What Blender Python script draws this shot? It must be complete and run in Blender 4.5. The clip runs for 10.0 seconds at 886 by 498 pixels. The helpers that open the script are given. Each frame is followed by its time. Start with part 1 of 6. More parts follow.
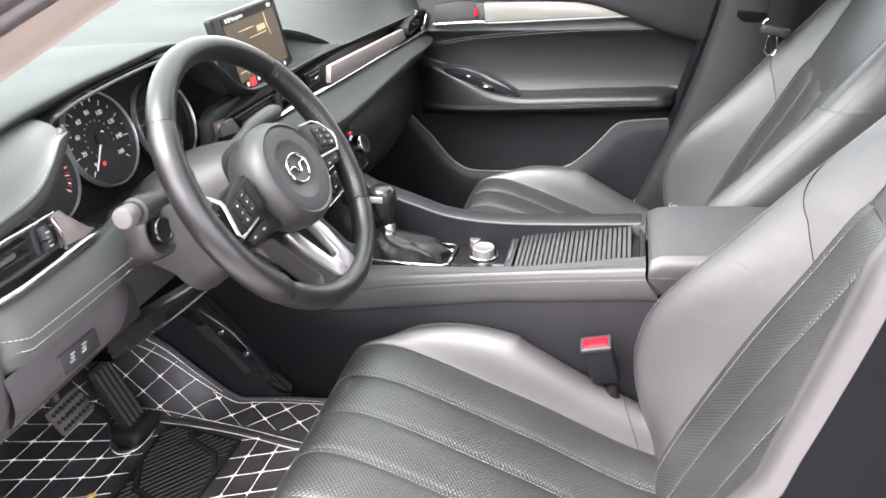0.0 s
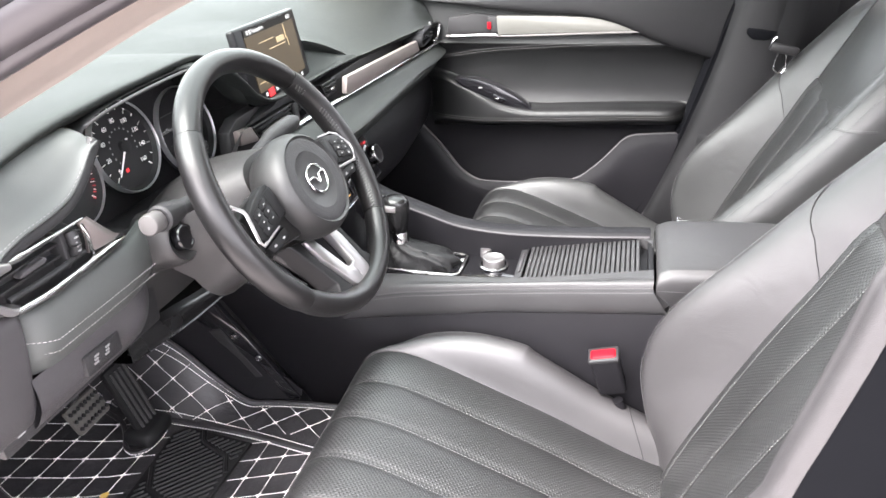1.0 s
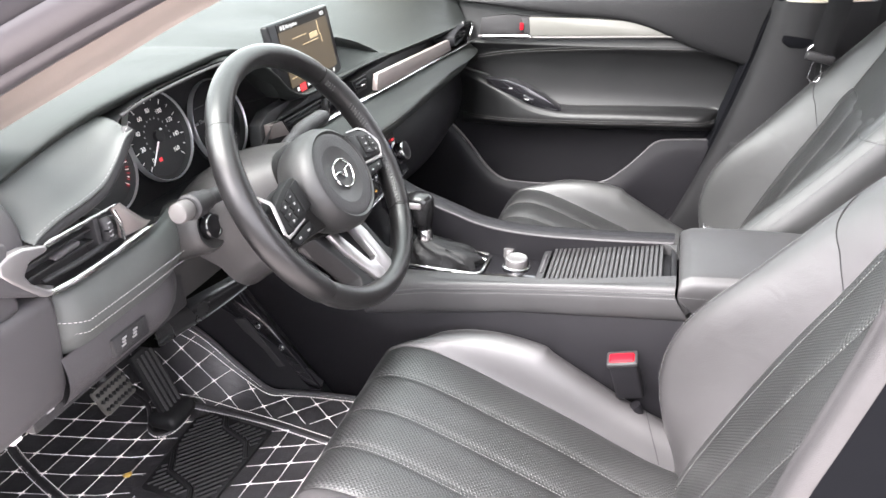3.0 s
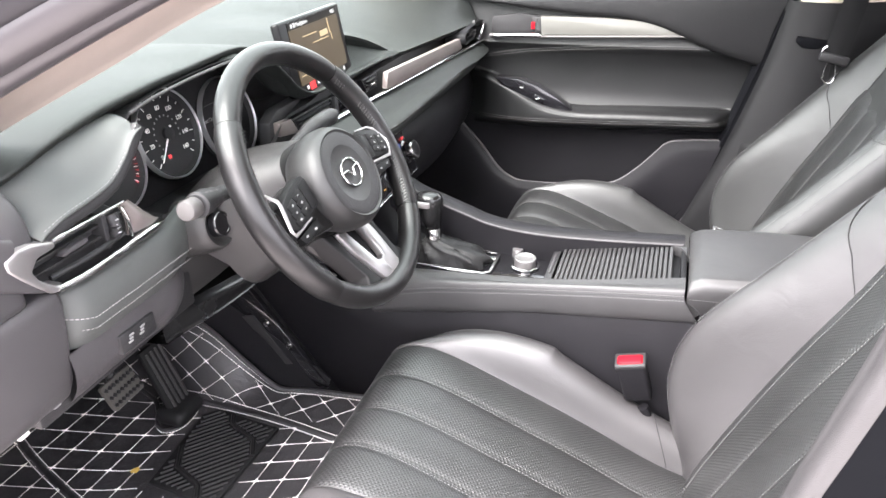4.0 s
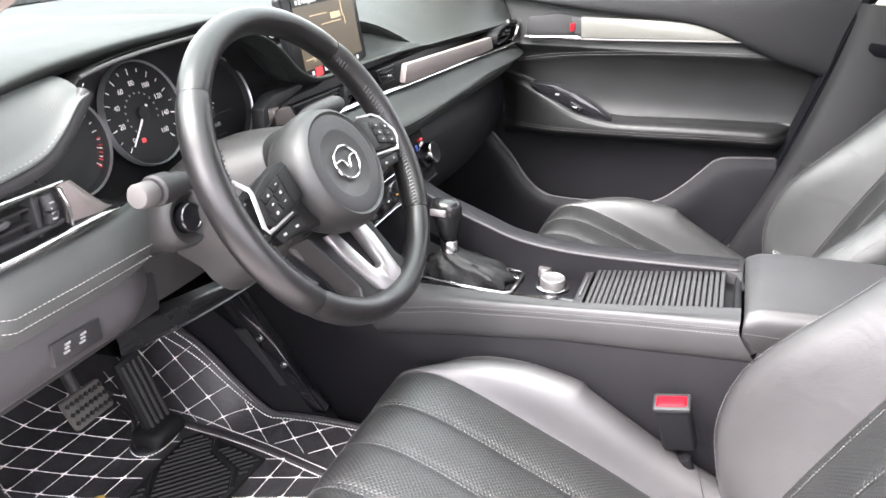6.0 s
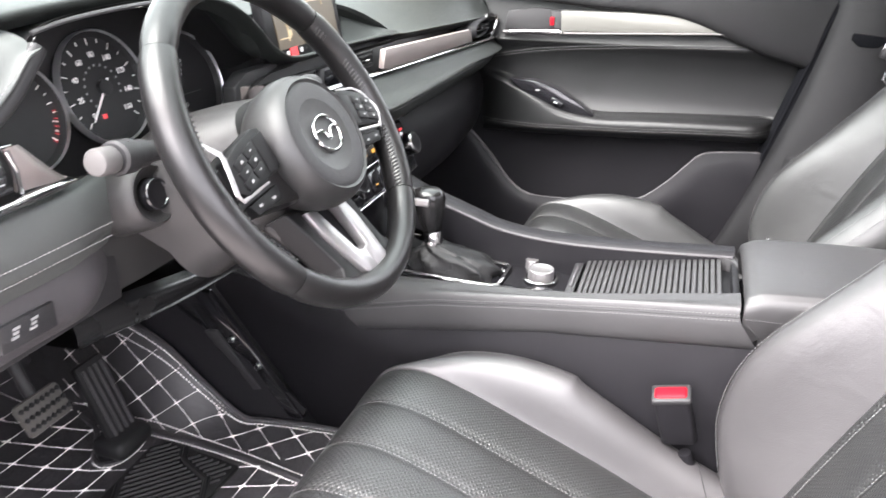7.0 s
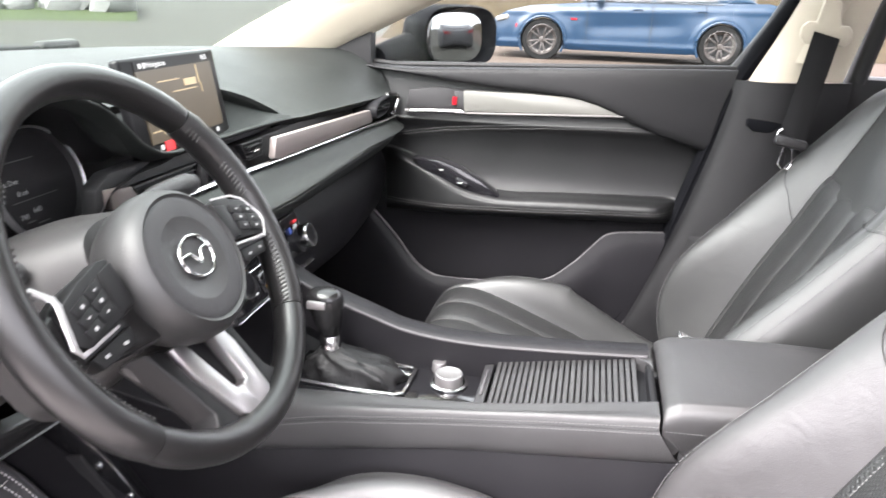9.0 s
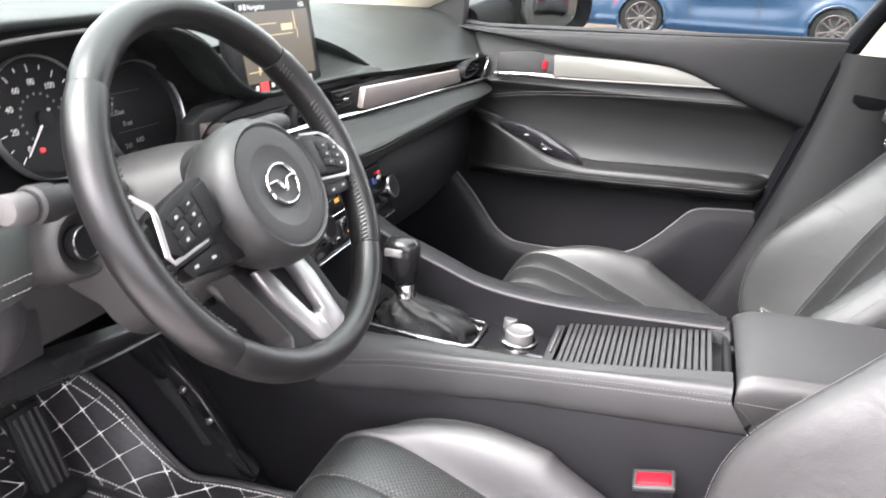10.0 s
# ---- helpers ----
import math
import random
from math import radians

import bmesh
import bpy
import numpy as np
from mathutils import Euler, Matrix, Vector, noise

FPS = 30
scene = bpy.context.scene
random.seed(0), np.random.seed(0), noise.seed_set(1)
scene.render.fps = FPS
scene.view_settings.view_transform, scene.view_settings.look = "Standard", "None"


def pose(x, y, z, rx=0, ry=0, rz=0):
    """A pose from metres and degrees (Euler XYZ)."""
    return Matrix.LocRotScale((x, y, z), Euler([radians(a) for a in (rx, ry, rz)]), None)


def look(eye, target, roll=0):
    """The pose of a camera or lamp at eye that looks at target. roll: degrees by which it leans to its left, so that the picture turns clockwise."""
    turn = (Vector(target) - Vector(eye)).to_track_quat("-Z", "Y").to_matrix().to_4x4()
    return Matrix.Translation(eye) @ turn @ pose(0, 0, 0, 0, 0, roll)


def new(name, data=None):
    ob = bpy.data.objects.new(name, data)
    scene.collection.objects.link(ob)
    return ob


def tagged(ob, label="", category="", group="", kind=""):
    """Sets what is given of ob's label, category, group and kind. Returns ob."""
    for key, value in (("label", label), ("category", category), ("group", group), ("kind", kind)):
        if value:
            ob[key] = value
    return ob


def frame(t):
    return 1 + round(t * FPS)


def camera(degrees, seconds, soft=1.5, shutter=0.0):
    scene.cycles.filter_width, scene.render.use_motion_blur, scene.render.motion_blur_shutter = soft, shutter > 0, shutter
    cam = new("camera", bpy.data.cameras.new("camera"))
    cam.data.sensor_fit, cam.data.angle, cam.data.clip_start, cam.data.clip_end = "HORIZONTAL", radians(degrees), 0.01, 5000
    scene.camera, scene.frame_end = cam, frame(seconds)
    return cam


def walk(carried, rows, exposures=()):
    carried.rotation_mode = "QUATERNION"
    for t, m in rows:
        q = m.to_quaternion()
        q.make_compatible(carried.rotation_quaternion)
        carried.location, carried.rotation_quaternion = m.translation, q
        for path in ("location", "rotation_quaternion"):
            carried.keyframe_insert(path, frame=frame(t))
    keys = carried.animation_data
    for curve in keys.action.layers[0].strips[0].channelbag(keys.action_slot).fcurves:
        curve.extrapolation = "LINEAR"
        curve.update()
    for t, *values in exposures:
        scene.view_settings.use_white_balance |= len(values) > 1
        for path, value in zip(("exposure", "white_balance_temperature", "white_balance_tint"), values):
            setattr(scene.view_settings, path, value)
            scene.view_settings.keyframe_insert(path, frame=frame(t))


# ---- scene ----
cam = camera(62.6, 10.0, soft=1.5, shutter=0.5)
PATH = [
    (0, (0.382, -1.148, 1.189), (-0.061, 0.568, 0.263), -3.2),
    (0.5, (0.38, -1.178, 1.201), (-0.069, 0.544, 0.287), -2.9),
    (1, (0.374, -1.167, 1.204), (-0.081, 0.555, 0.295), -2.3),
    (1.5, (0.369, -1.162, 1.204), (-0.104, 0.556, 0.298), -1.9),
    (2, (0.371, -1.163, 1.206), (-0.124, 0.549, 0.299), -1.6),
    (2.5, (0.379, -1.177, 1.208), (-0.135, 0.529, 0.3), -1.4),
    (4, (0.387, -1.171, 1.208), (-0.168, 0.52, 0.294), -1.2),
    (4.5, (0.386, -1.184, 1.206), (-0.19, 0.5, 0.294), -0.9),
    (5, (0.388, -1.14, 1.186), (-0.217, 0.54, 0.286), -0.3),
    (6.5, (0.354, -1.015, 1.085), (-0.3, 0.682, 0.253), 0.0),
    (7, (0.341, -1.011, 1.059), (-0.242, 0.724, 0.252), 0.3),
    (7.5, (0.335, -0.928, 1.091), (-0.118, 0.871, 0.344), 0.7),
    (8, (0.356, -0.848, 1.108), (0.06, 1.006, 0.42), 2.0),
    (8.5, (0.352, -0.87, 1.112), (0.063, 0.998, 0.458), 1.9),
    (9, (0.324, -0.908, 1.091), (-0.038, 0.944, 0.428), 1.9),
    (9.5, (0.321, -0.923, 1.087), (-0.143, 0.895, 0.392), 2.6),
    (10, (0.333, -0.924, 1.063), (-0.232, 0.85, 0.332), 3.4),
]
walk(cam, [(t, look(eye, target, roll)) for t, eye, target, roll in PATH], exposures=((0.0, 3.40), (5.0, 3.44), (6.5, 3.52), (8.0, 3.30), (10.0, 3.34)))

# ---- world and light ----
world = bpy.data.worlds.new("overcast_sky")
scene.world = world
world.use_nodes = True
wn, wl = world.node_tree.nodes, world.node_tree.links
sky = wn.new("ShaderNodeTexSky")
sky.sky_type = "NISHITA"
sky.sun_disc = False
sky.sun_elevation, sky.sun_rotation = radians(55), radians(200)
sky.air_density, sky.dust_density, sky.ozone_density = 1.0, 6.0, 1.0
soft_sky = wn.new("ShaderNodeMix")
soft_sky.data_type = "RGBA"
soft_sky.inputs[0].default_value = 0.85
wl.new(sky.outputs[0], soft_sky.inputs[6])
soft_sky.inputs[7].default_value = (10.3, 10.0, 10.75, 1)
wl.new(soft_sky.outputs[2], wn["Background"].inputs["Color"])
wn["Background"].inputs["Strength"].default_value = 0.106
sun = new("sun", bpy.data.lights.new("sun", "SUN"))
sun.data.energy, sun.data.angle, sun.data.color = 3.0, radians(54), (1.0, 0.94, 0.955)
sun.matrix_basis = look((-1.5, -2.5, 4.0), (0, 0, 0.5))


# ---- materials ----
def material(name, color, rough=0.5, metal=0.0, grain=0.0, scale=400.0, wear=0.12, spots=9.0, coat=0.0, cells=False, spec=0.5, tint=None, folds=0.0, fold_scale=22.0):
    """A surface with a broad uneven tone, an uneven gloss and a fine relief."""
    m = bpy.data.materials.new(name)
    m.use_nodes = True
    nt = m.node_tree
    b = nt.nodes["Principled BSDF"]
    co = nt.nodes.new("ShaderNodeTexCoord")
    big = nt.nodes.new("ShaderNodeTexNoise")
    big.inputs["Scale"].default_value, big.inputs["Detail"].default_value = spots, 5
    nt.links.new(co.outputs["Object"], big.inputs["Vector"])
    ramp = nt.nodes.new("ShaderNodeMix")
    ramp.data_type = "RGBA"
    other = tint if tint else tuple(min(1, c * (1 + 2.2 * wear) + 0.01 * wear) for c in color)
    ramp.inputs[6].default_value = (*[c * (1 - wear) for c in color], 1)
    ramp.inputs[7].default_value = (*other, 1)
    nt.links.new(big.outputs["Fac"], ramp.inputs[0])
    nt.links.new(ramp.outputs[2], b.inputs["Base Color"])
    fine = nt.nodes.new("ShaderNodeTexVoronoi" if cells else "ShaderNodeTexNoise")
    fine.inputs["Scale"].default_value = scale
    nt.links.new(co.outputs["Object"], fine.inputs["Vector"])
    rr = nt.nodes.new("ShaderNodeMapRange")
    rr.inputs["To Min"].default_value, rr.inputs["To Max"].default_value = max(0.02, rough - 0.07), min(1, rough + 0.07)
    nt.links.new(big.outputs["Fac"], rr.inputs["Value"])
    nt.links.new(rr.outputs[0], b.inputs["Roughness"])
    b.inputs["Metallic"].default_value = metal
    b.inputs["Coat Weight"].default_value = coat
    b.inputs["Specular IOR Level"].default_value = spec
    if grain:
        bump = nt.nodes.new("ShaderNodeBump")
        bump.inputs["Strength"].default_value, bump.inputs["Distance"].default_value = grain, 0.0006
        nt.links.new(fine.outputs["Distance" if cells else "Fac"], bump.inputs["Height"])
        nt.links.new(bump.outputs[0], b.inputs["Normal"])
        if folds:
            soft = nt.nodes.new("ShaderNodeTexNoise")
            soft.inputs["Scale"].default_value, soft.inputs["Detail"].default_value, soft.inputs["Distortion"].default_value = fold_scale, 4, 0.8
            nt.links.new(co.outputs["Object"], soft.inputs["Vector"])
            wide = nt.nodes.new("ShaderNodeBump")
            wide.inputs["Strength"].default_value, wide.inputs["Distance"].default_value = folds, 0.004
            nt.links.new(soft.outputs["Fac"], wide.inputs["Height"])
            nt.links.new(wide.outputs[0], bump.inputs["Normal"])
    return m


def glowing(name, color, strength):
    m = bpy.data.materials.new(name)
    m.use_nodes = True
    b = m.node_tree.nodes["Principled BSDF"]
    b.inputs["Base Color"].default_value = (*[0.12 * c for c in color], 1)
    b.inputs["Emission Color"].default_value, b.inputs["Emission Strength"].default_value = (*color, 1), 0.14 * strength
    b.inputs["Roughness"].default_value = 0.3
    return m


def perforated(name, color, rough, tilt):
    """Leather punched with rows of fine holes."""
    m = material(name, color, rough, grain=0.25, scale=900, cells=True, spec=0.9, wear=0.2, folds=0.06)
    nt = m.node_tree
    b = nt.nodes["Principled BSDF"]
    co = nt.nodes.new("ShaderNodeTexCoord")
    lay = nt.nodes.new("ShaderNodeMapping")
    lay.inputs["Rotation"].default_value = (0, radians(tilt), 0)
    nt.links.new(co.outputs["Object"], lay.inputs["Vector"])
    turn = nt.nodes.new("ShaderNodeMapping")
    turn.inputs["Rotation"].default_value = (0, 0, radians(45))
    turn.inputs["Scale"].default_value = (210, 210, 0)
    nt.links.new(lay.outputs[0], turn.inputs["Vector"])
    dots = nt.nodes.new("ShaderNodeTexVoronoi")
    dots.inputs["Randomness"].default_value, dots.inputs["Scale"].default_value = 0.0, 1.0
    nt.links.new(turn.outputs[0], dots.inputs["Vector"])
    hole = nt.nodes.new("ShaderNodeMapRange")
    hole.inputs["From Min"].default_value, hole.inputs["From Max"].default_value = 0.22, 0.38
    nt.links.new(dots.outputs["Distance"], hole.inputs["Value"])
    mix = nt.nodes.new("ShaderNodeMix")
    mix.data_type = "RGBA"
    old = b.inputs["Base Color"].links[0].from_socket
    mix.inputs[6].default_value = (0.004, 0.004, 0.004, 1)
    nt.links.new(hole.outputs[0], mix.inputs[0])
    nt.links.new(old, mix.inputs[7])
    nt.links.new(mix.outputs[2], b.inputs["Base Color"])
    bump = nt.nodes.new("ShaderNodeBump")
    bump.inputs["Strength"].default_value, bump.inputs["Distance"].default_value = 0.5, 0.001
    nt.links.new(hole.outputs[0], bump.inputs["Height"])
    nt.links.new(b.inputs["Normal"].links[0].from_socket, bump.inputs["Normal"])
    nt.links.new(bump.outputs[0], b.inputs["Normal"])
    return m


LEATHER = material("black_leather", (0.0225, 0.0215, 0.0221), 0.42, grain=0.22, scale=900, cells=True, wear=0.3, spec=0.7, folds=0.2)
LEATHER_WHEEL = material("wheel_leather", (0.0050, 0.0048, 0.0049), 0.33, grain=0.2, scale=900, cells=True, spec=0.42)
KEY_BLACK = material("matt_key_plastic", (0.0045, 0.0045, 0.0048), 0.5, spec=0.2)
DEEP = material("deep_black_plastic", (0.0050, 0.0047, 0.0058), 0.55, grain=0.3, scale=1100, cells=True, spec=0.2)
SIDE = material("matt_side_cover", (0.0022, 0.0024, 0.0032), 0.8, spec=0.06)
LACING = material("dark_lacing", (0.02, 0.02, 0.02), 0.7)
KNOB = material("smooth_knob_leather", (0.006, 0.006, 0.0063), 0.26, spec=0.45, grain=0.05, scale=900)
# Same leathers as the driver seat, darkened to paint the passenger side's shade.
LEATHER_SHADED = material("shaded_black_leather", (0.0165, 0.0171, 0.0168), 0.42, grain=0.2, scale=900, cells=True, wear=0.3, spec=0.58, folds=0.2)
PERFORATED_SHADED = perforated("shaded_perforated_leather", (0.009, 0.0093, 0.0093), 0.44, -18)
PERFORATED_BACK_SHADED = perforated("shaded_perforated_back_leather", (0.009, 0.0093, 0.0093), 0.44, 64)
COVER = material("column_cover_plastic", (0.022, 0.0214, 0.0212), 0.44, grain=0.4, scale=1000, cells=True, spec=0.4)
HUB = material("airbag_cover_vinyl", (0.0115, 0.0115, 0.0115), 0.47, grain=0.25, scale=900, cells=True, spec=0.45)
PERFORATED = perforated("perforated_leather", (0.012, 0.0123, 0.0123), 0.44, -18)
PERFORATED_BACK = perforated("perforated_back_leather", (0.012, 0.0123, 0.0123), 0.44, 64)
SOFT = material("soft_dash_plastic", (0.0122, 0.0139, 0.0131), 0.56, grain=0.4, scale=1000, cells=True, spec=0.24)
# Darker copies of the cabin trim: shade deep inside is put into the colour.
SHADED_HARD = material("shaded_hard_plastic", (0.0056, 0.0053, 0.0065), 0.5, grain=0.5, scale=1100, cells=True, spec=0.22)
SHADED_VINYL = material("shaded_door_vinyl", (0.0036, 0.0038, 0.0040), 0.45, grain=0.3, scale=900, cells=True, spec=0.36)
CONSOLE = material("console_leather", (0.0175, 0.0171, 0.0176), 0.5, grain=0.2, scale=900, cells=True, wear=0.25, spec=0.5, folds=0.2)
# The top pad's material, colour lifted to paint light on its rear-facing panels.
FACE_LIFTED = material("lifted_face_vinyl", (0.051, 0.0545, 0.0525), 0.58, grain=0.3, scale=1000, cells=True, spec=0.25)
# Hard plastic with its colour lifted, painting doorway light and edge highlights.
HARD_LIFTED = material("lifted_grained_plastic", (0.039, 0.0370, 0.0388), 0.48, grain=0.3, scale=1100, cells=True, spec=0.4)
HARD = material("hard_grained_plastic", (0.0165, 0.0162, 0.0170), 0.48, grain=0.5, scale=1100, cells=True, spec=0.35)
DARK = material("matt_black_plastic", (0.0165, 0.0163, 0.0170), 0.55, grain=0.3, scale=900, spec=0.25)
GLOSS = material("gloss_black_plastic", (0.006, 0.006, 0.007), 0.12, spec=0.5, coat=0.3)
SILVER = material("satin_silver_trim", (0.30, 0.29, 0.29), 0.38, metal=0.85, grain=0.08, scale=1500)
CHROME = material("polished_chrome", (0.5, 0.5, 0.5), 0.16, metal=1.0, wear=0.03)
WOODISH = material("brushed_warm_trim", (0.155, 0.134, 0.127), 0.42, metal=0.4, grain=0.12, scale=1600)
THREAD = material("pale_thread", (0.115, 0.115, 0.113), 0.75, grain=0.2, scale=2500)
THREAD_WHITE = material("white_thread", (0.80, 0.76, 0.74), 0.75, grain=0.2, scale=2500)
THREAD_DARK = material("grey_thread", (0.075, 0.075, 0.075), 0.75)
CARPET = material("black_carpet", (0.012, 0.0117, 0.013), 0.95, grain=1.0, scale=1500, wear=0.3, spec=0.1)
QUILT = material("black_quilted_vinyl", (0.017, 0.016, 0.0174), 0.42, grain=0.4, scale=900, cells=True, wear=0.3, spec=0.55, folds=0.6, fold_scale=40)
RUBBER = material("black_rubber", (0.0065, 0.0065, 0.0068), 0.6, grain=0.3, scale=900, spec=0.3)
GREYCAP = material("pale_grey_plastic", (0.060, 0.0565, 0.055), 0.55, grain=0.2, scale=1400)
WHITE = material("white_print", (0.2, 0.2, 0.2), 0.5)
RED = material("red_plastic", (0.17, 0.003, 0.008), 0.45, spec=0.1)
PANEL = material("black_screen_panel", (0.004, 0.004, 0.0045), 0.3, spec=0.2, wear=0.05)
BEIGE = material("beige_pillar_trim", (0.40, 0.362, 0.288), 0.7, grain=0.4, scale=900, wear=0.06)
# The beige lining again, its colour dimmed to stand for weaker light.
BEIGE_DIMMED = material("dimmed_beige_lining", (0.185, 0.158, 0.138), 0.75, grain=0.4, scale=900, wear=0.06)
WEBBING = material("black_belt_webbing", (0.0055, 0.0055, 0.0059), 0.8, grain=0.8, scale=1400, spec=0.2)
STEEL = material("bright_steel", (0.7, 0.7, 0.7), 0.25, metal=1.0)
BODY = material("dark_car_paint", (0.005, 0.0048, 0.0075), 0.35, coat=0.1, spec=0.25)
BOOT = material("creased_boot_leather", (0.006, 0.006, 0.0063), 0.52, grain=0.3, scale=900, cells=True, spec=0.3, folds=0.5, fold_scale=55)
RING = material("satin_gauge_ring", (0.50, 0.50, 0.51), 0.30, metal=0.8, wear=0.05)
SEAL = material("smooth_door_seal", (0.030, 0.027, 0.029), 0.38, grain=0.1, scale=900, spec=0.5)
SEAL_BLACK = material("black_rubber_seal", (0.004, 0.004, 0.0048), 0.6, spec=0.2, grain=0.2, scale=900)
PILLAR = material("grained_pillar_plastic", (0.0045, 0.0045, 0.0050), 0.5, grain=0.5, scale=1100, cells=True, spec=0.26)
THREAD_PAD = material("off_white_thread", (0.26, 0.255, 0.25), 0.75, grain=0.2, scale=2500)
SCREEN = glowing("map_screen", (0.13, 0.095, 0.055), 0.5)
SCREEN_BAR = glowing("map_mark", (0.72, 0.55, 0.33), 0.8)
SCREEN_TEXT = glowing("screen_text", (0.8, 0.8, 0.8), 0.8)
SCREEN_RED = glowing("red_screen_mark", (0.9, 0.04, 0.05), 0.9)
AMBER = glowing("amber_indicator", (0.9, 0.45, 0.08), 0.8)
LAMP_RED = glowing("red_indicator", (0.9, 0.05, 0.06), 0.9)
LAMP_BLUE = glowing("blue_indicator", (0.1, 0.16, 0.6), 0.5)


def glass_material(name, color, rough=0.0):
    m = bpy.data.materials.new(name)
    m.use_nodes = True
    nt = m.node_tree
    nt.nodes.remove(nt.nodes["Principled BSDF"])
    clear, shine, mix, face = [nt.nodes.new("ShaderNode" + n) for n in ("BsdfTransparent", "BsdfGlossy", "MixShader", "LayerWeight")]
    clear.inputs["Color"].default_value = (*color, 1)
    shine.inputs["Roughness"].default_value = rough
    face.inputs["Blend"].default_value = 0.25
    edge = nt.nodes.new("ShaderNodeMapRange")
    edge.inputs["To Min"].default_value, edge.inputs["To Max"].default_value = 0.02, 0.3
    nt.links.new(face.outputs["Facing"], edge.inputs["Value"])
    nt.links.new(edge.outputs[0], mix.inputs[0])
    nt.links.new(clear.outputs[0], mix.inputs[1])
    nt.links.new(shine.outputs[0], mix.inputs[2])
    nt.links.new(mix.outputs[0], nt.nodes["Material Output"].inputs["Surface"])
    return m


GLASS = glass_material("window_glass", (0.92, 0.95, 0.935))
SCREEN_GLASS = glass_material("green_tinted_windscreen", (0.85, 0.90, 0.865))


# ---- shape tools ----
def spline(points, n=6, closed=False):
    """A smooth line through the points, n steps from one to the next."""
    pts = [Vector(p) for p in points]
    if len(pts) < 3 and not closed:
        return [pts[0].lerp(pts[-1], i / n) for i in range(n + 1)]
    count = len(pts)
    out = []
    for i in range(count if closed else count - 1):
        if closed:
            a, b, c, d = (pts[(i + k) % count] for k in (-1, 0, 1, 2))
        else:
            b, c = pts[i], pts[i + 1]
            a = pts[i - 1] if i else b * 2 - c
            d = pts[i + 2] if i + 2 < count else c * 2 - b
        for k in range(n):
            t = k / n
            out.append(0.5 * (2 * b + (c - a) * t + (2 * a - 5 * b + 4 * c - d) * t * t + (3 * b - a - 3 * c + d) * t ** 3))
    if not closed:
        out.append(pts[-1])
    return out


def along(points, step):
    """Evenly spaced places with directions on a line of points."""
    pts = [Vector(p) for p in points]
    left, out = 0.0, []
    for a, b in zip(pts, pts[1:]):
        d = b - a
        length = d.length
        if length < 1e-9:
            continue
        s = left
        while s < length:
            out.append((a + d * (s / length), d / length))
            s += step
        left = s - length
    return out


def grid(rows, closed=False, cap=False, uv=False):
    """A mesh of quads over rows of points; closed joins each row's ends."""
    bm = bmesh.new()
    vs = [[bm.verts.new(p) for p in row] for row in rows]
    layer = bm.loops.layers.uv.new("UVMap") if uv else None
    w = len(rows[0])
    for i in range(len(rows) - 1):
        for j in range(w if closed else w - 1):
            k = (j + 1) % w
            try:
                f = bm.faces.new((vs[i][j], vs[i][k], vs[i + 1][k], vs[i + 1][j]))
            except ValueError:
                continue
    if cap:
        bm.faces.new(vs[0][::-1])
        bm.faces.new(vs[-1])
    return bm


def patch(rows, nu=6, nv=6, thick=0.0):
    """A smooth sheet through a small net of points, given a thickness."""
    fine = [spline(r, nv) for r in rows]
    cols = [spline(c, nu) for c in zip(*fine)]
    bm = grid([list(r) for r in zip(*cols)])
    if thick:
        bm.normal_update()
        bmesh.ops.solidify(bm, geom=bm.faces[:], thickness=thick)
    return bm


def loft(sections, n=5, smooth_ring=0):
    """A closed body through rings of points."""
    rings = [spline(s, smooth_ring, True) if smooth_ring else [Vector(p) for p in s] for s in sections]
    cols = [spline(c, n) for c in zip(*rings)]
    return grid([list(r) for r in zip(*cols)], closed=True, cap=True)


def tube(path, r, n=10, closed=False, flat=1.0, up=(0, 0, 1)):
    """A round or flattened bar along a path; r may be one radius or one for each point."""
    pts = [Vector(p) for p in path]
    rows = []
    for i, p in enumerate(pts):
        a = pts[i - 1] if i or closed else p
        b = pts[(i + 1) % len(pts)] if i + 1 < len(pts) or closed else p
        d = (b - a).normalized()
        side = d.cross(Vector(up))
        side = side.normalized() if side.length > 1e-4 else d.orthogonal().normalized()
        top = side.cross(d)
        rad = r[i] if isinstance(r, (list, tuple)) else r
        rows.append([p + rad * (math.cos(q) * side + flat * math.sin(q) * top) for q in (2 * math.pi * k / n for k in range(n))])
    if closed:
        rows.append(rows[0])
        bm = grid(rows, closed=True)
        bmesh.ops.remove_doubles(bm, verts=bm.verts[:], dist=1e-6)
        return bm
    return grid(rows, closed=True, cap=True)


def prism(outline, axis, lo, hi, soft=0.0, seg=2):
    """An outline in the two other axes drawn out from lo to hi, its edges rounded by soft."""
    def at(p, h):
        return {"x": (h, p[0], p[1]), "y": (p[0], h, p[1]), "z": (p[0], p[1], h)}[axis]
    bm = bmesh.new()
    a = [bm.verts.new(at(p, lo)) for p in outline]
    b = [bm.verts.new(at(p, hi)) for p in outline]
    bm.faces.new(a)
    bm.faces.new(b[::-1])
    for i in range(len(a)):
        j = (i + 1) % len(a)
        bm.faces.new((a[j], a[i], b[i], b[j]))
    bmesh.ops.recalc_face_normals(bm, faces=bm.faces[:])
    if soft:
        bmesh.ops.bevel(bm, geom=[e for e in bm.edges if e.calc_face_angle(0) > 0.5], offset=soft, segments=seg, profile=0.5, affect="EDGES", clamp_overlap=True)
    return bm


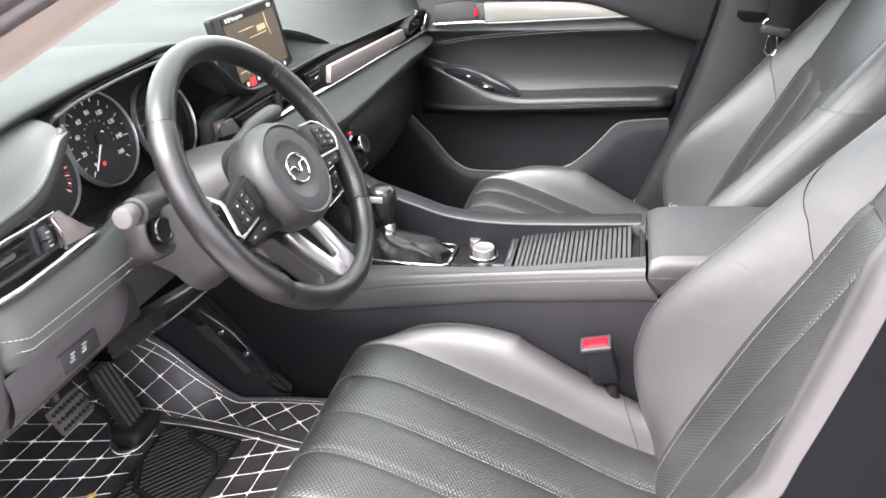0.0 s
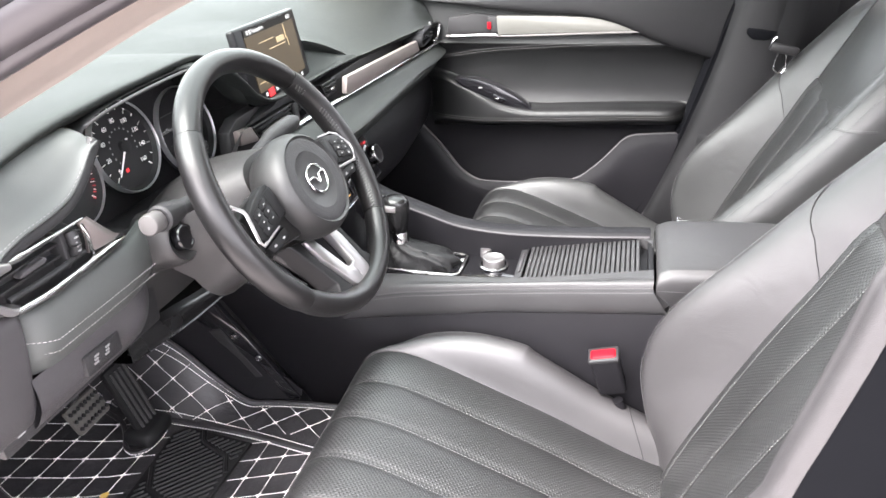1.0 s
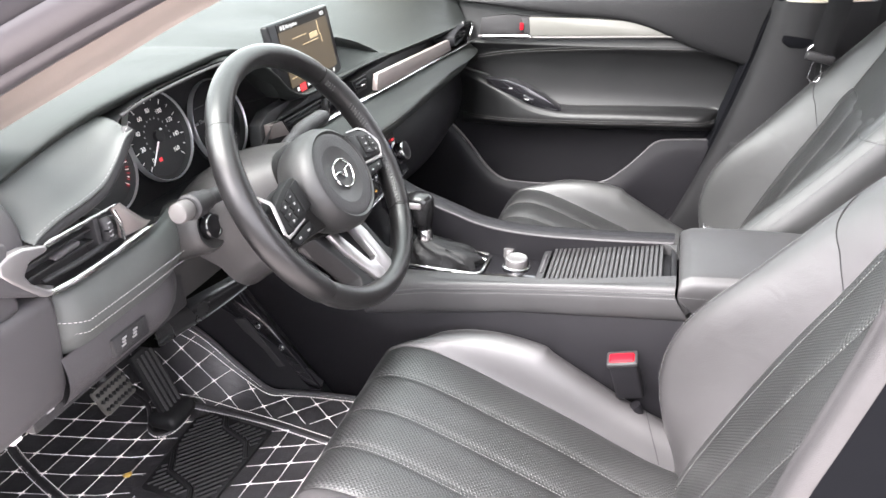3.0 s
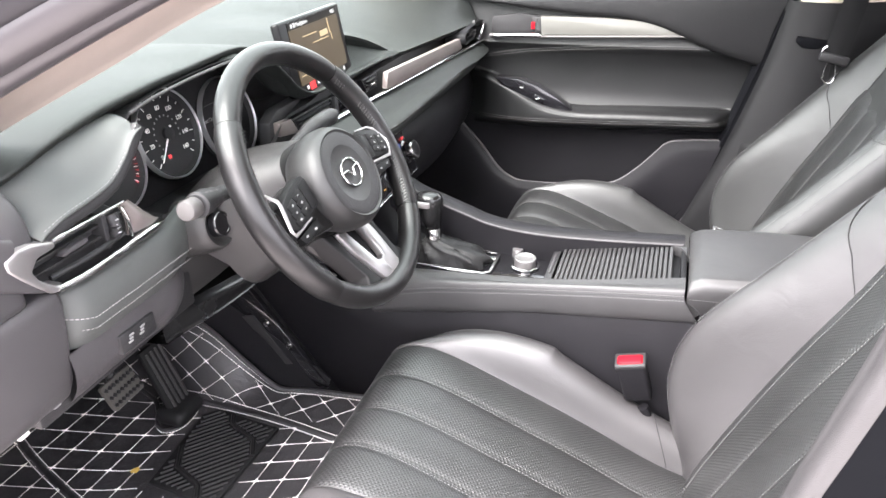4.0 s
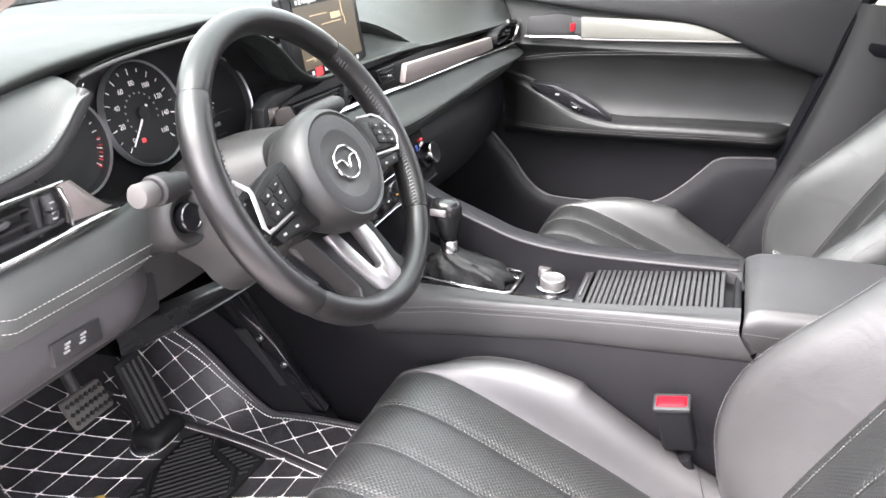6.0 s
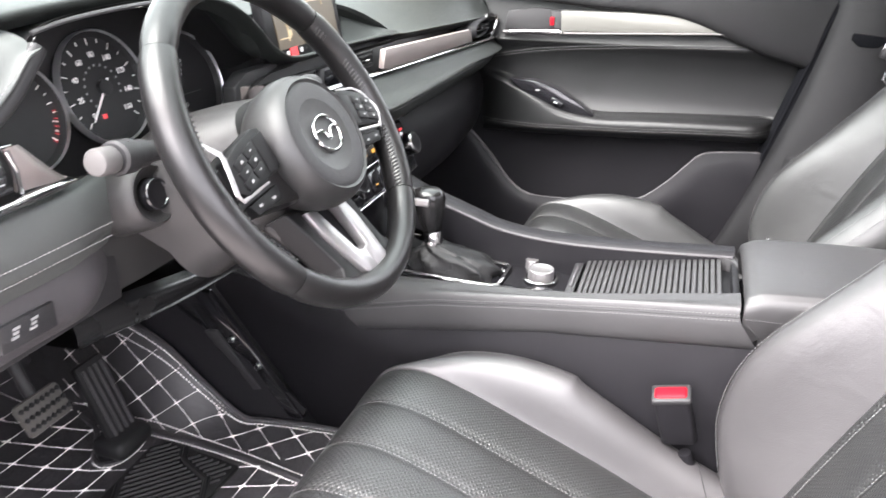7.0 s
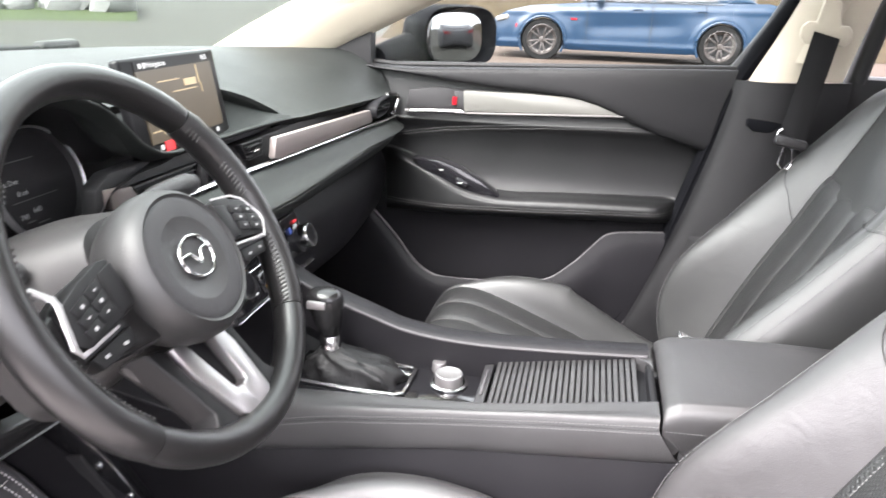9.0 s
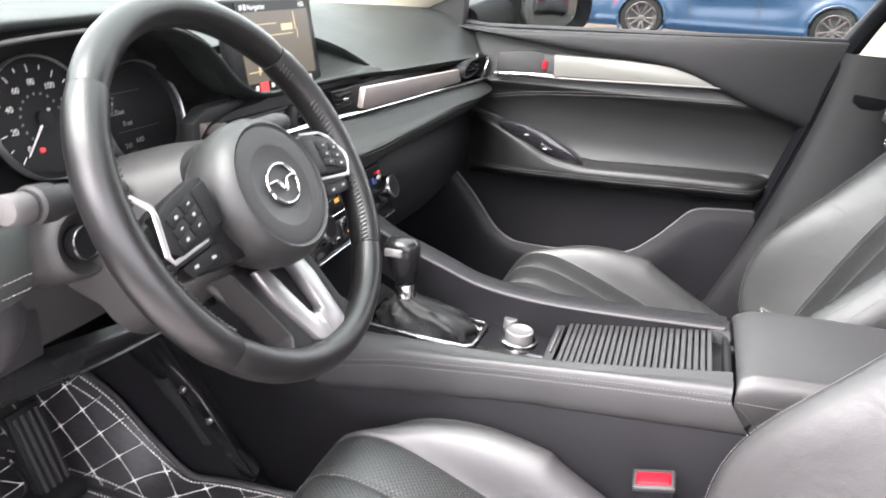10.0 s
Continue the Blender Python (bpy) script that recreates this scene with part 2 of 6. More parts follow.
def box(c, s, soft=0.002, seg=2, m=None):
    bm = bmesh.new()
    bmesh.ops.create_cube(bm, size=1.0)
    bmesh.ops.transform(bm, matrix=Matrix.Diagonal((*s, 1)), verts=bm.verts[:])
    if soft:
        bmesh.ops.bevel(bm, geom=bm.edges[:], offset=min(soft, min(s) * 0.45), segments=seg, profile=0.5, affect="EDGES")
    bmesh.ops.transform(bm, matrix=Matrix.Translation(c) @ (m if m else Matrix()), verts=bm.verts[:])
    return bm


def lathe(profile, m=None, n=32, cap=True):
    """A turned body: (radius, height) pairs about its own z axis, laid by m."""
    rows = [[Vector((r * math.cos(q), r * math.sin(q), h)) for q in (2 * math.pi * k / n for k in range(n))] for r, h in profile]
    bm = grid(rows, closed=True, cap=cap)
    if m:
        bmesh.ops.transform(bm, matrix=m, verts=bm.verts[:])
    return bm


def stitches(path, step=0.0055, length=0.0036, r=0.00047):
    """A row of short thread dashes along a path."""
    bm = bmesh.new()
    for p, d in along(path, step):
        side = d.orthogonal().normalized()
        top = d.cross(side)
        ring = []
        for s, w in ((-0.5, 0.35), (-0.25, 1), (0.25, 1), (0.5, 0.35)):
            ring.append([bm.verts.new(p + d * length * s + w * r * (a * side + b * top)) for a, b in ((1, 0), (0, 1), (-1, 0), (0, -1))])
        for q, t in zip(ring, ring[1:]):
            for k in range(4):
                bm.faces.new((q[k], q[(k + 1) % 4], t[(k + 1) % 4], t[k]))
    return bm


def thing(name, base, label, category, group="", kind="", m=None):
    ob = new(name)
    ob.matrix_basis = m if m else Matrix.Translation(base)
    return tagged(ob, label, category, group, kind)


def place_of(ob):
    return (place_of(ob.parent) if ob.parent else Matrix()) @ ob.matrix_basis


def part(name, bm, mat, parent=None, label="", local=False, sharp=38, kind="", category=""):
    """One mesh object under a thing or a part; local: the points are in the thing's own space."""
    if parent is not None and not local:
        bmesh.ops.transform(bm, matrix=place_of(parent).inverted(), verts=bm.verts[:])
    bmesh.ops.recalc_face_normals(bm, faces=bm.faces[:])
    me = bpy.data.meshes.new(name)
    bm.to_mesh(me)
    bm.free()
    me.materials.append(mat)
    me.shade_smooth()
    me.set_sharp_from_angle(angle=radians(sharp))
    ob = new(name, me)
    ob.parent = parent
    return tagged(ob, label, category, "", kind)


def lettering(name, text, size, m, mat, parent, local=False, thick=0.0003):
    """Raised lettering in the built-in font, its baseline on the x axis of m."""
    cu = bpy.data.curves.new(name, "FONT")
    cu.body, cu.size, cu.extrude, cu.align_x = text, size, thick, "CENTER"
    tmp = bpy.data.objects.new(name, cu)
    me = bpy.data.meshes.new_from_object(tmp)
    bpy.data.objects.remove(tmp)
    bm = bmesh.new()
    bm.from_mesh(me)
    bpy.data.meshes.remove(me)
    bmesh.ops.transform(bm, matrix=m, verts=bm.verts[:])
    return part(name, bm, mat, parent, local=local)


def lerp(table, x):
    """The value at x of a line through (x, value) pairs."""
    if x <= table[0][0]:
        return table[0][1]
    for (a, u), (b, v) in zip(table, table[1:]):
        if x <= b:
            return u + (v - u) * (x - a) / (b - a)
    return table[-1][1]


# ---- body shell ----
EDGE = ((-0.745, -0.30), (-0.67, -0.43), (-0.63, -0.48), (-0.58, -0.56), (-0.476, -0.64), (-0.38, -0.69), (-0.3, -0.74), (0.0, -0.78), (0.3, -0.745), (0.38, -0.69), (0.476, -0.64), (0.58, -0.565), (0.63, -0.47), (0.67, -0.43), (0.7, -0.30))


def structure(name, bm, mat, label, category="", sharp=38):
    return part(name, bm, mat, None, label, sharp=sharp, kind="structure", category=category)


structure("floor", box((0.3, 0, 0.265), (2.6, 1.48, 0.03), 0.004), CARPET, "black carpeted car floor", "floor")
structure("wall_front", patch([[(-0.80, -0.75, 0.90), (-0.80, 0, 0.90), (-0.80, 0.75, 0.90)], [(-0.80, -0.75, 0.6), (-0.80, 0, 0.6), (-0.80, 0.75, 0.6)], [(-0.78, -0.75, 0.42), (-0.78, 0, 0.42), (-0.78, 0.75, 0.42)], [(-0.72, -0.75, 0.27), (-0.72, 0, 0.27), (-0.72, 0.75, 0.27)]], 5, 4, 0.02), CARPET, "black carpeted footwell bulkhead", "wall")
structure("ceiling", patch([[(0.38, -0.58, 1.315), (0.27, 0, 1.385), (0.38, 0.58, 1.315)], [(0.7, -0.62, 1.40), (0.7, 0, 1.45), (0.7, 0.62, 1.40)], [(1.5, -0.60, 1.36), (1.5, 0, 1.42), (1.5, 0.60, 1.36)]], 6, 6, 0.03), BEIGE, "beige fabric roof lining", "ceiling")
structure("wall_back", box((1.62, 0, 0.75), (0.05, 1.48, 1.0), 0.01), HARD, "dark rear bulkhead behind the seats", "wall")
structure("door_sill", box((0.35, -0.755, 0.30), (1.3, 0.10, 0.09), 0.02), HARD, "black plastic door sill under the opening", "sill")
structure("bonnet", patch([[(-0.42, -0.75, 0.885), (-0.72, 0, 0.90), (-0.42, 0.75, 0.885)], [(-0.95, -0.76, 0.76), (-0.95, 0, 0.79), (-0.95, 0.76, 0.76)], [(-1.4, -0.70, 0.60), (-1.45, 0, 0.62), (-1.4, 0.70, 0.60)], [(-1.55, -0.66, 0.3), (-1.62, 0, 0.3), (-1.55, 0.66, 0.3)]], 6, 6, 0.01), BODY, "dark painted car bonnet", "bonnet")
ws = structure("window_1", patch([[(lerp(EDGE, y) - 0.03, y, 0.955) for y in (-0.66, -0.40, 0.0, 0.40, 0.66)], [(0.0, -0.62, 1.13), (-0.18, -0.38, 1.155), (-0.25, 0, 1.17), (-0.18, 0.38, 1.155), (0.0, 0.62, 1.13)], [(0.38, -0.56, 1.31), (0.30, -0.36, 1.35), (0.27, 0, 1.38), (0.30, 0.36, 1.35), (0.38, 0.56, 1.31)]], 6, 6, 0.004), SCREEN_GLASS, "curved green-tinted windscreen", "windscreen")
ws.visible_shadow = False
structure("cowl", patch([[(lerp(EDGE, y) - 0.02, y, 0.958) for y in (-0.66, -0.4, 0, 0.4, 0.66)], [(lerp(EDGE, y) - 0.10, y, 0.950) for y in (-0.66, -0.4, 0, 0.4, 0.66)], [(lerp(EDGE, y) - 0.20, y, 0.90) for y in (-0.66, -0.4, 0, 0.4, 0.66)]], 6, 4, 0.006), DARK, "black plastic cowl below the windscreen", "cowl")
for s, nm in ((-1, "pillar_driver"), (1, "pillar_passenger")):
    base = thing(nm, (-0.5, s * 0.7, 0.9), "front roof pillar with pale lining", "pillar", kind="structure")
    inner = []
    for x, z, y in ((-0.42, 0.93, 0.70), (-0.30, 0.995, 0.695), (-0.1, 1.09, 0.675), (0.1, 1.175, 0.65), (0.35, 1.275, 0.61)):
        inner.append([Vector((x - 0.10, s * (y - 0.07), z + 0.03)), Vector((x + 0.0, s * (y - 0.055), z + 0.012)), Vector((x + 0.08, s * (y - 0.02), z - 0.005)), Vector((x + 0.10, s * (y + 0.015), z - 0.01))])
    if s < 0:
        inner = [[Vector((x, -0.70, z + 0.045)), Vector((x, -0.672, z + 0.028)), Vector((x, -0.662, z + 0.014)), Vector((x, -0.660, z)), Vector((x - 0.02, -0.645, z - 0.002))] for x, z in ((-0.44, 0.90), (-0.36, 0.931), (-0.262, 0.978), (-0.177, 1.019), (-0.074, 1.068), (0.026, 1.116), (0.2, 1.19), (0.36, 1.26))]
    # Driver side takes the dimmed beige: its shade is in the colour.
    part("pillar_lining", patch(inner, 5, 4, 0.004), BEIGE if s > 0 else BEIGE_DIMMED, base, "pale pillar lining")
    part("pillar_skin", tube(spline([(-0.45, s * 0.742, 0.955), (-0.25, s * 0.735, 1.065), (-0.05, s * 0.725, 1.155), (0.15, s * 0.70, 1.24), (0.38, s * 0.65, 1.325)], 5), 0.034, 12, flat=0.9), BODY, base, "dark painted outer skin")
    part("jamb", tube(spline([(-0.45, s * 0.742, 0.925), (-0.25, s * 0.738, 1.032), (-0.05, s * 0.728, 1.125), (0.15, s * 0.70, 1.21), (0.38, s * 0.655, 1.30)], 5), 0.021, 10), SEAL if s < 0 else BODY, base, "pale door jamb edge" if s < 0 else "")
    part("door_seal", tube(spline([(-0.40, s * 0.735, 0.935), (-0.177, s * 0.728, 1.046), (0.02, s * 0.715, 1.138), (0.2, s * 0.69, 1.212), (0.40, s * 0.65, 1.285)], 5), 0.012, 10), SEAL, base, "smooth dark door seal")
    structure("roof_rail", tube([(0.36, s * 0.65, 1.32), (0.6, s * 0.665, 1.375), (1.0, s * 0.66, 1.38), (1.6, s * 0.62, 1.3)], 0.035, 12), BODY, "dark painted roof rail", "roof rail")
structure("pillar_centre_near", prism([(0.80, 0.27), (1.0, 0.27), (0.95, 0.9), (0.92, 1.40), (0.84, 1.40), (0.80, 0.9)], "y", -0.76, -0.66, 0.012), DEEP, "dark centre roof pillar beside the driver seat", "pillar")
# Added out of view: cuts low sky light coming from the driver side.
structure("wall_light_block", box((0.2, -3.4, 0.5), (14, 0.2, 1.0), 0.02), material("dark_rough_wall", (0.03, 0.03, 0.031), 0.9, grain=1.0, scale=30), "plain dark wall added out of view to block low light", "wall")
# Unseen pale slab, added as a reflector that bounces light into the cabin.
structure("pavement", grid([[(x, y, 0.002) for y in (-3.3, -2, -0.9)] for x in (-5, -1, 2, 6)]), material("pale_bounce_slab", (0.40, 0.365, 0.355), 0.9, grain=0.8, scale=50, spots=1.2), "pale slab added out of view to bounce light inside", "pavement")
structure("body_side", box((1.35, -0.74, 0.62), (0.62, 0.06, 0.72), 0.02), BODY, "dark painted rear body side", "body")
structure("wing", box((-0.62, -0.785, 0.62), (0.62, 0.05, 0.62), 0.03), BODY, "dark painted front wing", "body")

# ---- passenger door ----
door = thing("door_1", (0.2, 0.72, 0.3), "black front passenger door, closed, with leather armrest", "car door", kind="structure")
part("door_shell", prism([(-0.55, 0.28), (0.43, 0.28), (0.47, 0.42), (0.535, 0.638), (0.585, 0.804), (0.612, 0.955), (-0.30, 0.935), (-0.55, 0.92)], "y", 0.735, 0.80, 0.004), SHADED_HARD, door)
part("upper_cover", patch([[(-0.27, 0.712, 0.951), (-0.109, 0.71, 0.937), (0.1, 0.708, 0.943), (0.262, 0.706, 0.949), (0.45, 0.704, 0.956), (0.606, 0.702, 0.962)], [(-0.27, 0.69, 0.950), (-0.109, 0.688, 0.934), (0.1, 0.686, 0.940), (0.262, 0.684, 0.946), (0.45, 0.684, 0.952), (0.606, 0.684, 0.956)], [(-0.27, 0.686, 0.947), (-0.109, 0.681, 0.929), (0.1, 0.680, 0.925), (0.262, 0.678, 0.920), (0.45, 0.678, 0.90), (0.585, 0.680, 0.885)], [(-0.27, 0.688, 0.943), (-0.109, 0.684, 0.925), (0.1, 0.682, 0.904), (0.30, 0.680, 0.888), (0.45, 0.680, 0.834), (0.568, 0.682, 0.800)], [(-0.27, 0.705, 0.941), (-0.109, 0.703, 0.923), (0.1, 0.703, 0.901), (0.30, 0.70, 0.884), (0.45, 0.70, 0.83), (0.566, 0.70, 0.795)]], 5, 5), PILLAR, door, "grained upper door cover", sharp=70)
part("window_seal", tube([(-0.27, 0.715, 0.950), (-0.109, 0.713, 0.938), (0.262, 0.709, 0.951), (0.605, 0.707, 0.964)], 0.006, 8), RUBBER, door)
rows = []
for x in (-0.27, -0.15, 0.0, 0.15, 0.3, 0.45, 0.525):
    top = lerp(((-0.27, 0.93), (0.1, 0.91), (0.3, 0.89), (0.45, 0.835), (0.55, 0.80)), x)
    rows.append([(x + 0.06 * (x > 0.4), 0.712, top), (x + 0.055 * (x > 0.4), 0.700, 0.835), (x + 0.05 * (x > 0.4), 0.697, 0.82), (x + 0.045 * (x > 0.4), 0.708, 0.80), (x + 0.035 * (x > 0.4), 0.716, 0.76), (x + 0.02 * (x > 0.4), 0.714, 0.70), (x + 0.015 * (x > 0.4), 0.70, 0.655)])
part("leather_insert", patch(rows, 4, 5), SHADED_VINYL, door, "smooth leather door insert", sharp=70)
for o in (0.0, -0.006):
    part("insert_stitching", stitches(spline([(-0.12, 0.6965, 0.785 + o), (0.0, 0.6965, 0.806 + o), (0.149, 0.6955, 0.819 + o), (0.272, 0.6955, 0.826 + o), (0.42, 0.6955, 0.8305 + o), (0.50, 0.6955, 0.832 + o)], 5), 0.0055, 0.004), THREAD, door, kind="stuff")
part("silver_trim", prism([(0.05, 0.846), (0.27, 0.853), (0.408, 0.856), (0.376, 0.871), (0.339, 0.881), (0.29, 0.889), (0.20, 0.892), (0.046, 0.891)], "y", 0.684, 0.705, 0.002), material("pale_satin_door_trim", (0.088, 0.087, 0.079), 0.5, metal=0.2, grain=0.08, scale=1500), door, "pale satin trim blade")
part("chrome_line", tube(spline([(-0.085, 0.690, 0.840), (0.05, 0.684, 0.8425), (0.24, 0.682, 0.850), (0.412, 0.684, 0.8565)], 5), [0.0052] * 5 + [0.0035] * 11, 10, flat=0.8), GREYCAP, door, "satin grey strip")
part("handle_cup", prism([(-0.085, 0.845), (0.044, 0.848), (0.046, 0.890), (-0.01, 0.895), (-0.08, 0.885)], "y", 0.699, 0.715, 0.003), DARK, door, "dark handle recess")
part("door_handle", prism([(-0.078, 0.838), (0.06, 0.842), (0.045, 0.852), (-0.07, 0.847)], "y", 0.672, 0.688, 0.004), CHROME, door, "chrome inner door handle")
part("lock_mark", box((0.026, 0.693, 0.867), (0.010, 0.004, 0.018), 0.001), RED, door, "red lock mark")
part("lock_lever", prism([(0.032, 0.85), (0.052, 0.85), (0.048, 0.888), (0.022, 0.888)], "y", 0.694, 0.70, 0.002), HARD, door)
rows = []
ARM = ((-0.13, 0.748), (-0.08, 0.735), (-0.02, 0.714), (0.054, 0.681), (0.10, 0.669), (0.155, 0.663), (0.33, 0.670), (0.54, 0.676))
SEW = ((-0.13, 0.637), (0.03, 0.641), (0.10, 0.643), (0.24, 0.648), (0.38, 0.656), (0.54, 0.661))
xs = (-0.13, -0.10, -0.08, -0.05, -0.02, 0.02, 0.054, 0.10, 0.155, 0.24, 0.33, 0.43, 0.47, 0.49, 0.505, 0.515, 0.522)


def proud(x, y):
    """How far the armrest stands out: it runs flush into the door at both ends."""
    front = 1 - min(1, max(0.0, (x + 0.135) / 0.14)) ** 0.6
    back = min(1, max(0.0, (x - 0.470) / 0.055)) ** 2
    return y + max(front, back) * (0.702 - y)


for x in xs:
    t, s = lerp(ARM, x), lerp(SEW, x)
    rows.append([(x, proud(x, y), z) for y, z in ((0.712, t + 0.010), (0.700, t + 0.005), (0.672, t + 0.002), (0.656, t - 0.004), (0.651, t - 0.012), (0.649, 0.5 * t + 0.5 * s), (0.648, s), (0.654, s - 0.016), (0.684, s - 0.030), (0.716, s - 0.034))])
part("armrest", patch(rows, 4, 4), SHADED_VINYL, door, "padded leather door armrest", sharp=70)
for o in (0.0, -0.006):
    part("armrest_stitching", stitches(spline([(x, proud(x, 0.6472 + (0.0012 if o else 0)), lerp(SEW, x) + o) for x in xs], 4), 0.0055, 0.004), THREAD, door, kind="stuff")
sw = part("switch_panel", prism([(-0.062, 0.739), (0.0, 0.738), (0.05, 0.722), (0.10, 0.695), (0.142, 0.664), (0.09, 0.662), (0.035, 0.676), (-0.02, 0.705)], "y", 0.660, 0.70, 0.004), GLOSS, door, "gloss black switch panel")
part("window_switch", box((0.055, 0.660, 0.692), (0.030, 0.012, 0.012), 0.003, m=Matrix.Rotation(radians(25), 4, "Y")), GLOSS, sw)
part("switch_edge", box((0.052, 0.654, 0.691), (0.012, 0.003, 0.004), 0.001), STEEL, sw)
part("switch_mark", box((0.008, 0.659, 0.717), (0.009, 0.002, 0.003), 0.0), WHITE, sw)
part("grip_seam", tube(spline([(0.245, 0.700, 0.664), (0.285, 0.694, 0.669), (0.40, 0.690, 0.667), (0.535, 0.692, 0.664)], 5), 0.003, 8), SHADED_VINYL, door)
part("lower_panel", patch([[(-0.30, 0.718, 0.66), (0.0, 0.72, 0.62), (0.25, 0.72, 0.60), (0.53, 0.72, 0.61)], [(-0.30, 0.722, 0.50), (0.0, 0.728, 0.50), (0.25, 0.728, 0.5), (0.49, 0.722, 0.5)], [(-0.30, 0.718, 0.28), (0.0, 0.72, 0.28), (0.25, 0.72, 0.28), (0.43, 0.718, 0.28)]], 5, 5), DEEP, door, "dark lower door panel")
part("pocket_front", patch([[(-0.21, 0.706, 0.628), (-0.168, 0.70, 0.601), (-0.104, 0.694, 0.530), (-0.06, 0.69, 0.482), (-0.019, 0.688, 0.455), (0.03, 0.686, 0.45), (0.15, 0.684, 0.455), (0.255, 0.684, 0.470), (0.312, 0.685, 0.512), (0.35, 0.687, 0.553), (0.385, 0.69, 0.590), (0.43, 0.69, 0.600), (0.515, 0.69, 0.607)], [(-0.26, 0.70, 0.610), (-0.20, 0.694, 0.575), (-0.12, 0.685, 0.495), (-0.07, 0.68, 0.445), (-0.02, 0.678, 0.42), (0.03, 0.676, 0.41), (0.15, 0.674, 0.41), (0.25, 0.674, 0.42), (0.31, 0.675, 0.45), (0.35, 0.677, 0.48), (0.39, 0.68, 0.52), (0.43, 0.682, 0.54), (0.50, 0.684, 0.55)], [(-0.30, 0.706, 0.28), (-0.24, 0.70, 0.28), (-0.15, 0.69, 0.28), (-0.08, 0.688, 0.28), (-0.02, 0.686, 0.28), (0.03, 0.686, 0.28), (0.15, 0.686, 0.28), (0.24, 0.686, 0.28), (0.28, 0.688, 0.28), (0.31, 0.69, 0.28), (0.34, 0.69, 0.28), (0.37, 0.69, 0.28), (0.42, 0.69, 0.28)]], 4, 4, 0.006), SHADED_HARD, door, "moulded door pocket", sharp=60)
part("rear_seal", tube(spline([(0.70, 0.70, 1.10), (0.618, 0.70, 0.95), (0.580, 0.70, 0.82), (0.541, 0.70, 0.68), (0.512, 0.70, 0.58), (0.468, 0.70, 0.46), (0.41, 0.70, 0.36)], 5), 0.019, 12), SIDE, door, "black rubber door seal")
part("seal_lip", tube(spline([(0.690, 0.688, 1.08), (0.614, 0.686, 0.945), (0.574, 0.686, 0.82), (0.535, 0.686, 0.68), (0.506, 0.686, 0.58), (0.462, 0.686, 0.46), (0.404, 0.686, 0.36)], 5), 0.006, 8), SIDE, door)
# Pale bead that paints the highlight on the pocket's rounded edge.
part("pocket_highlight", tube(spline([(-0.19, 0.701, 0.618), (-0.157, 0.697, 0.594), (-0.108, 0.692, 0.545), (-0.06, 0.688, 0.486), (-0.019, 0.686, 0.457), (0.03, 0.684, 0.449), (0.15, 0.682, 0.455), (0.255, 0.682, 0.470), (0.312, 0.683, 0.512), (0.35, 0.685, 0.553), (0.385, 0.688, 0.590), (0.43, 0.688, 0.600), (0.505, 0.688, 0.606)], 4), 0.0042, 10), HARD_LIFTED, door, "rounded pocket edge, pale to paint its highlight")
glass = structure("window_2", prism([(-0.33, 0.93), (0.61, 0.955), (0.72, 1.15), (0.76, 1.36), (0.40, 1.30), (0.0, 1.13)], "y", 0.728, 0.732), GLASS, "clear passenger door window", "window")
glass.visible_shadow = False
part("window_frame", tube([(-0.36, 0.73, 0.94), (-0.2, 0.73, 1.02), (0.0, 0.72, 1.12), (0.2, 0.70, 1.20), (0.4, 0.66, 1.28), (0.75, 0.66, 1.36)], 0.02, 10), RUBBER, door, "black window frame")
part("rear_window_frame", tube(spline([(0.612, 0.722, 0.955), (0.68, 0.716, 1.07), (0.74, 0.70, 1.22), (0.78, 0.66, 1.36)], 4), 0.02, 10), RUBBER, door)
part("mirror_triangle", prism([(-0.36, 0.935), (-0.165, 0.935), (-0.165, 1.035)], "y", 0.69, 0.73, 0.004), DARK, door)
# centre pillar, far side
pillar = thing("pillar_centre_far", (0.7, 0.64, 0.3), "centre roof pillar, black below and beige above", "pillar", kind="structure")
part("lower_trim", patch([[(0.604, 0.690, 0.944), (0.634, 0.668, 0.944), (0.70, 0.655, 0.945), (0.815, 0.67, 0.95)], [(0.578, 0.69, 0.80), (0.606, 0.664, 0.80), (0.69, 0.648, 0.80), (0.81, 0.665, 0.80)], [(0.530, 0.69, 0.63), (0.558, 0.66, 0.63), (0.66, 0.64, 0.64), (0.81, 0.66, 0.64)], [(0.455, 0.69, 0.42), (0.484, 0.665, 0.42), (0.62, 0.645, 0.42), (0.82, 0.66, 0.42)], [(0.40, 0.69, 0.28), (0.43, 0.67, 0.28), (0.58, 0.65, 0.28), (0.82, 0.66, 0.28)]], 5, 5, 0.006), PILLAR, pillar, "black grained lower pillar trim", sharp=70)
# Highlight beside the door seal, drawn as a paler strip.
part("pillar_highlight", tube(spline([(0.628, 0.682, 0.944), (0.598, 0.680, 0.82), (0.556, 0.678, 0.68), (0.528, 0.678, 0.58), (0.484, 0.680, 0.46), (0.43, 0.684, 0.36)], 5), 0.0045, 10), HARD_LIFTED, pillar, "thin pale strip standing for the trim edge highlight")
part("pillar_seam", tube(spline([(0.645, 0.664, 0.944), (0.617, 0.66, 0.80), (0.569, 0.656, 0.63), (0.495, 0.661, 0.42)], 5), 0.003, 6), RUBBER, pillar)
part("guide_slot", prism([(0.632, 0.873), (0.71, 0.868), (0.71, 0.842), (0.645, 0.848), (0.63, 0.860)], "y", 0.645, 0.66, 0.003), SIDE, pillar, "dark belt slot")
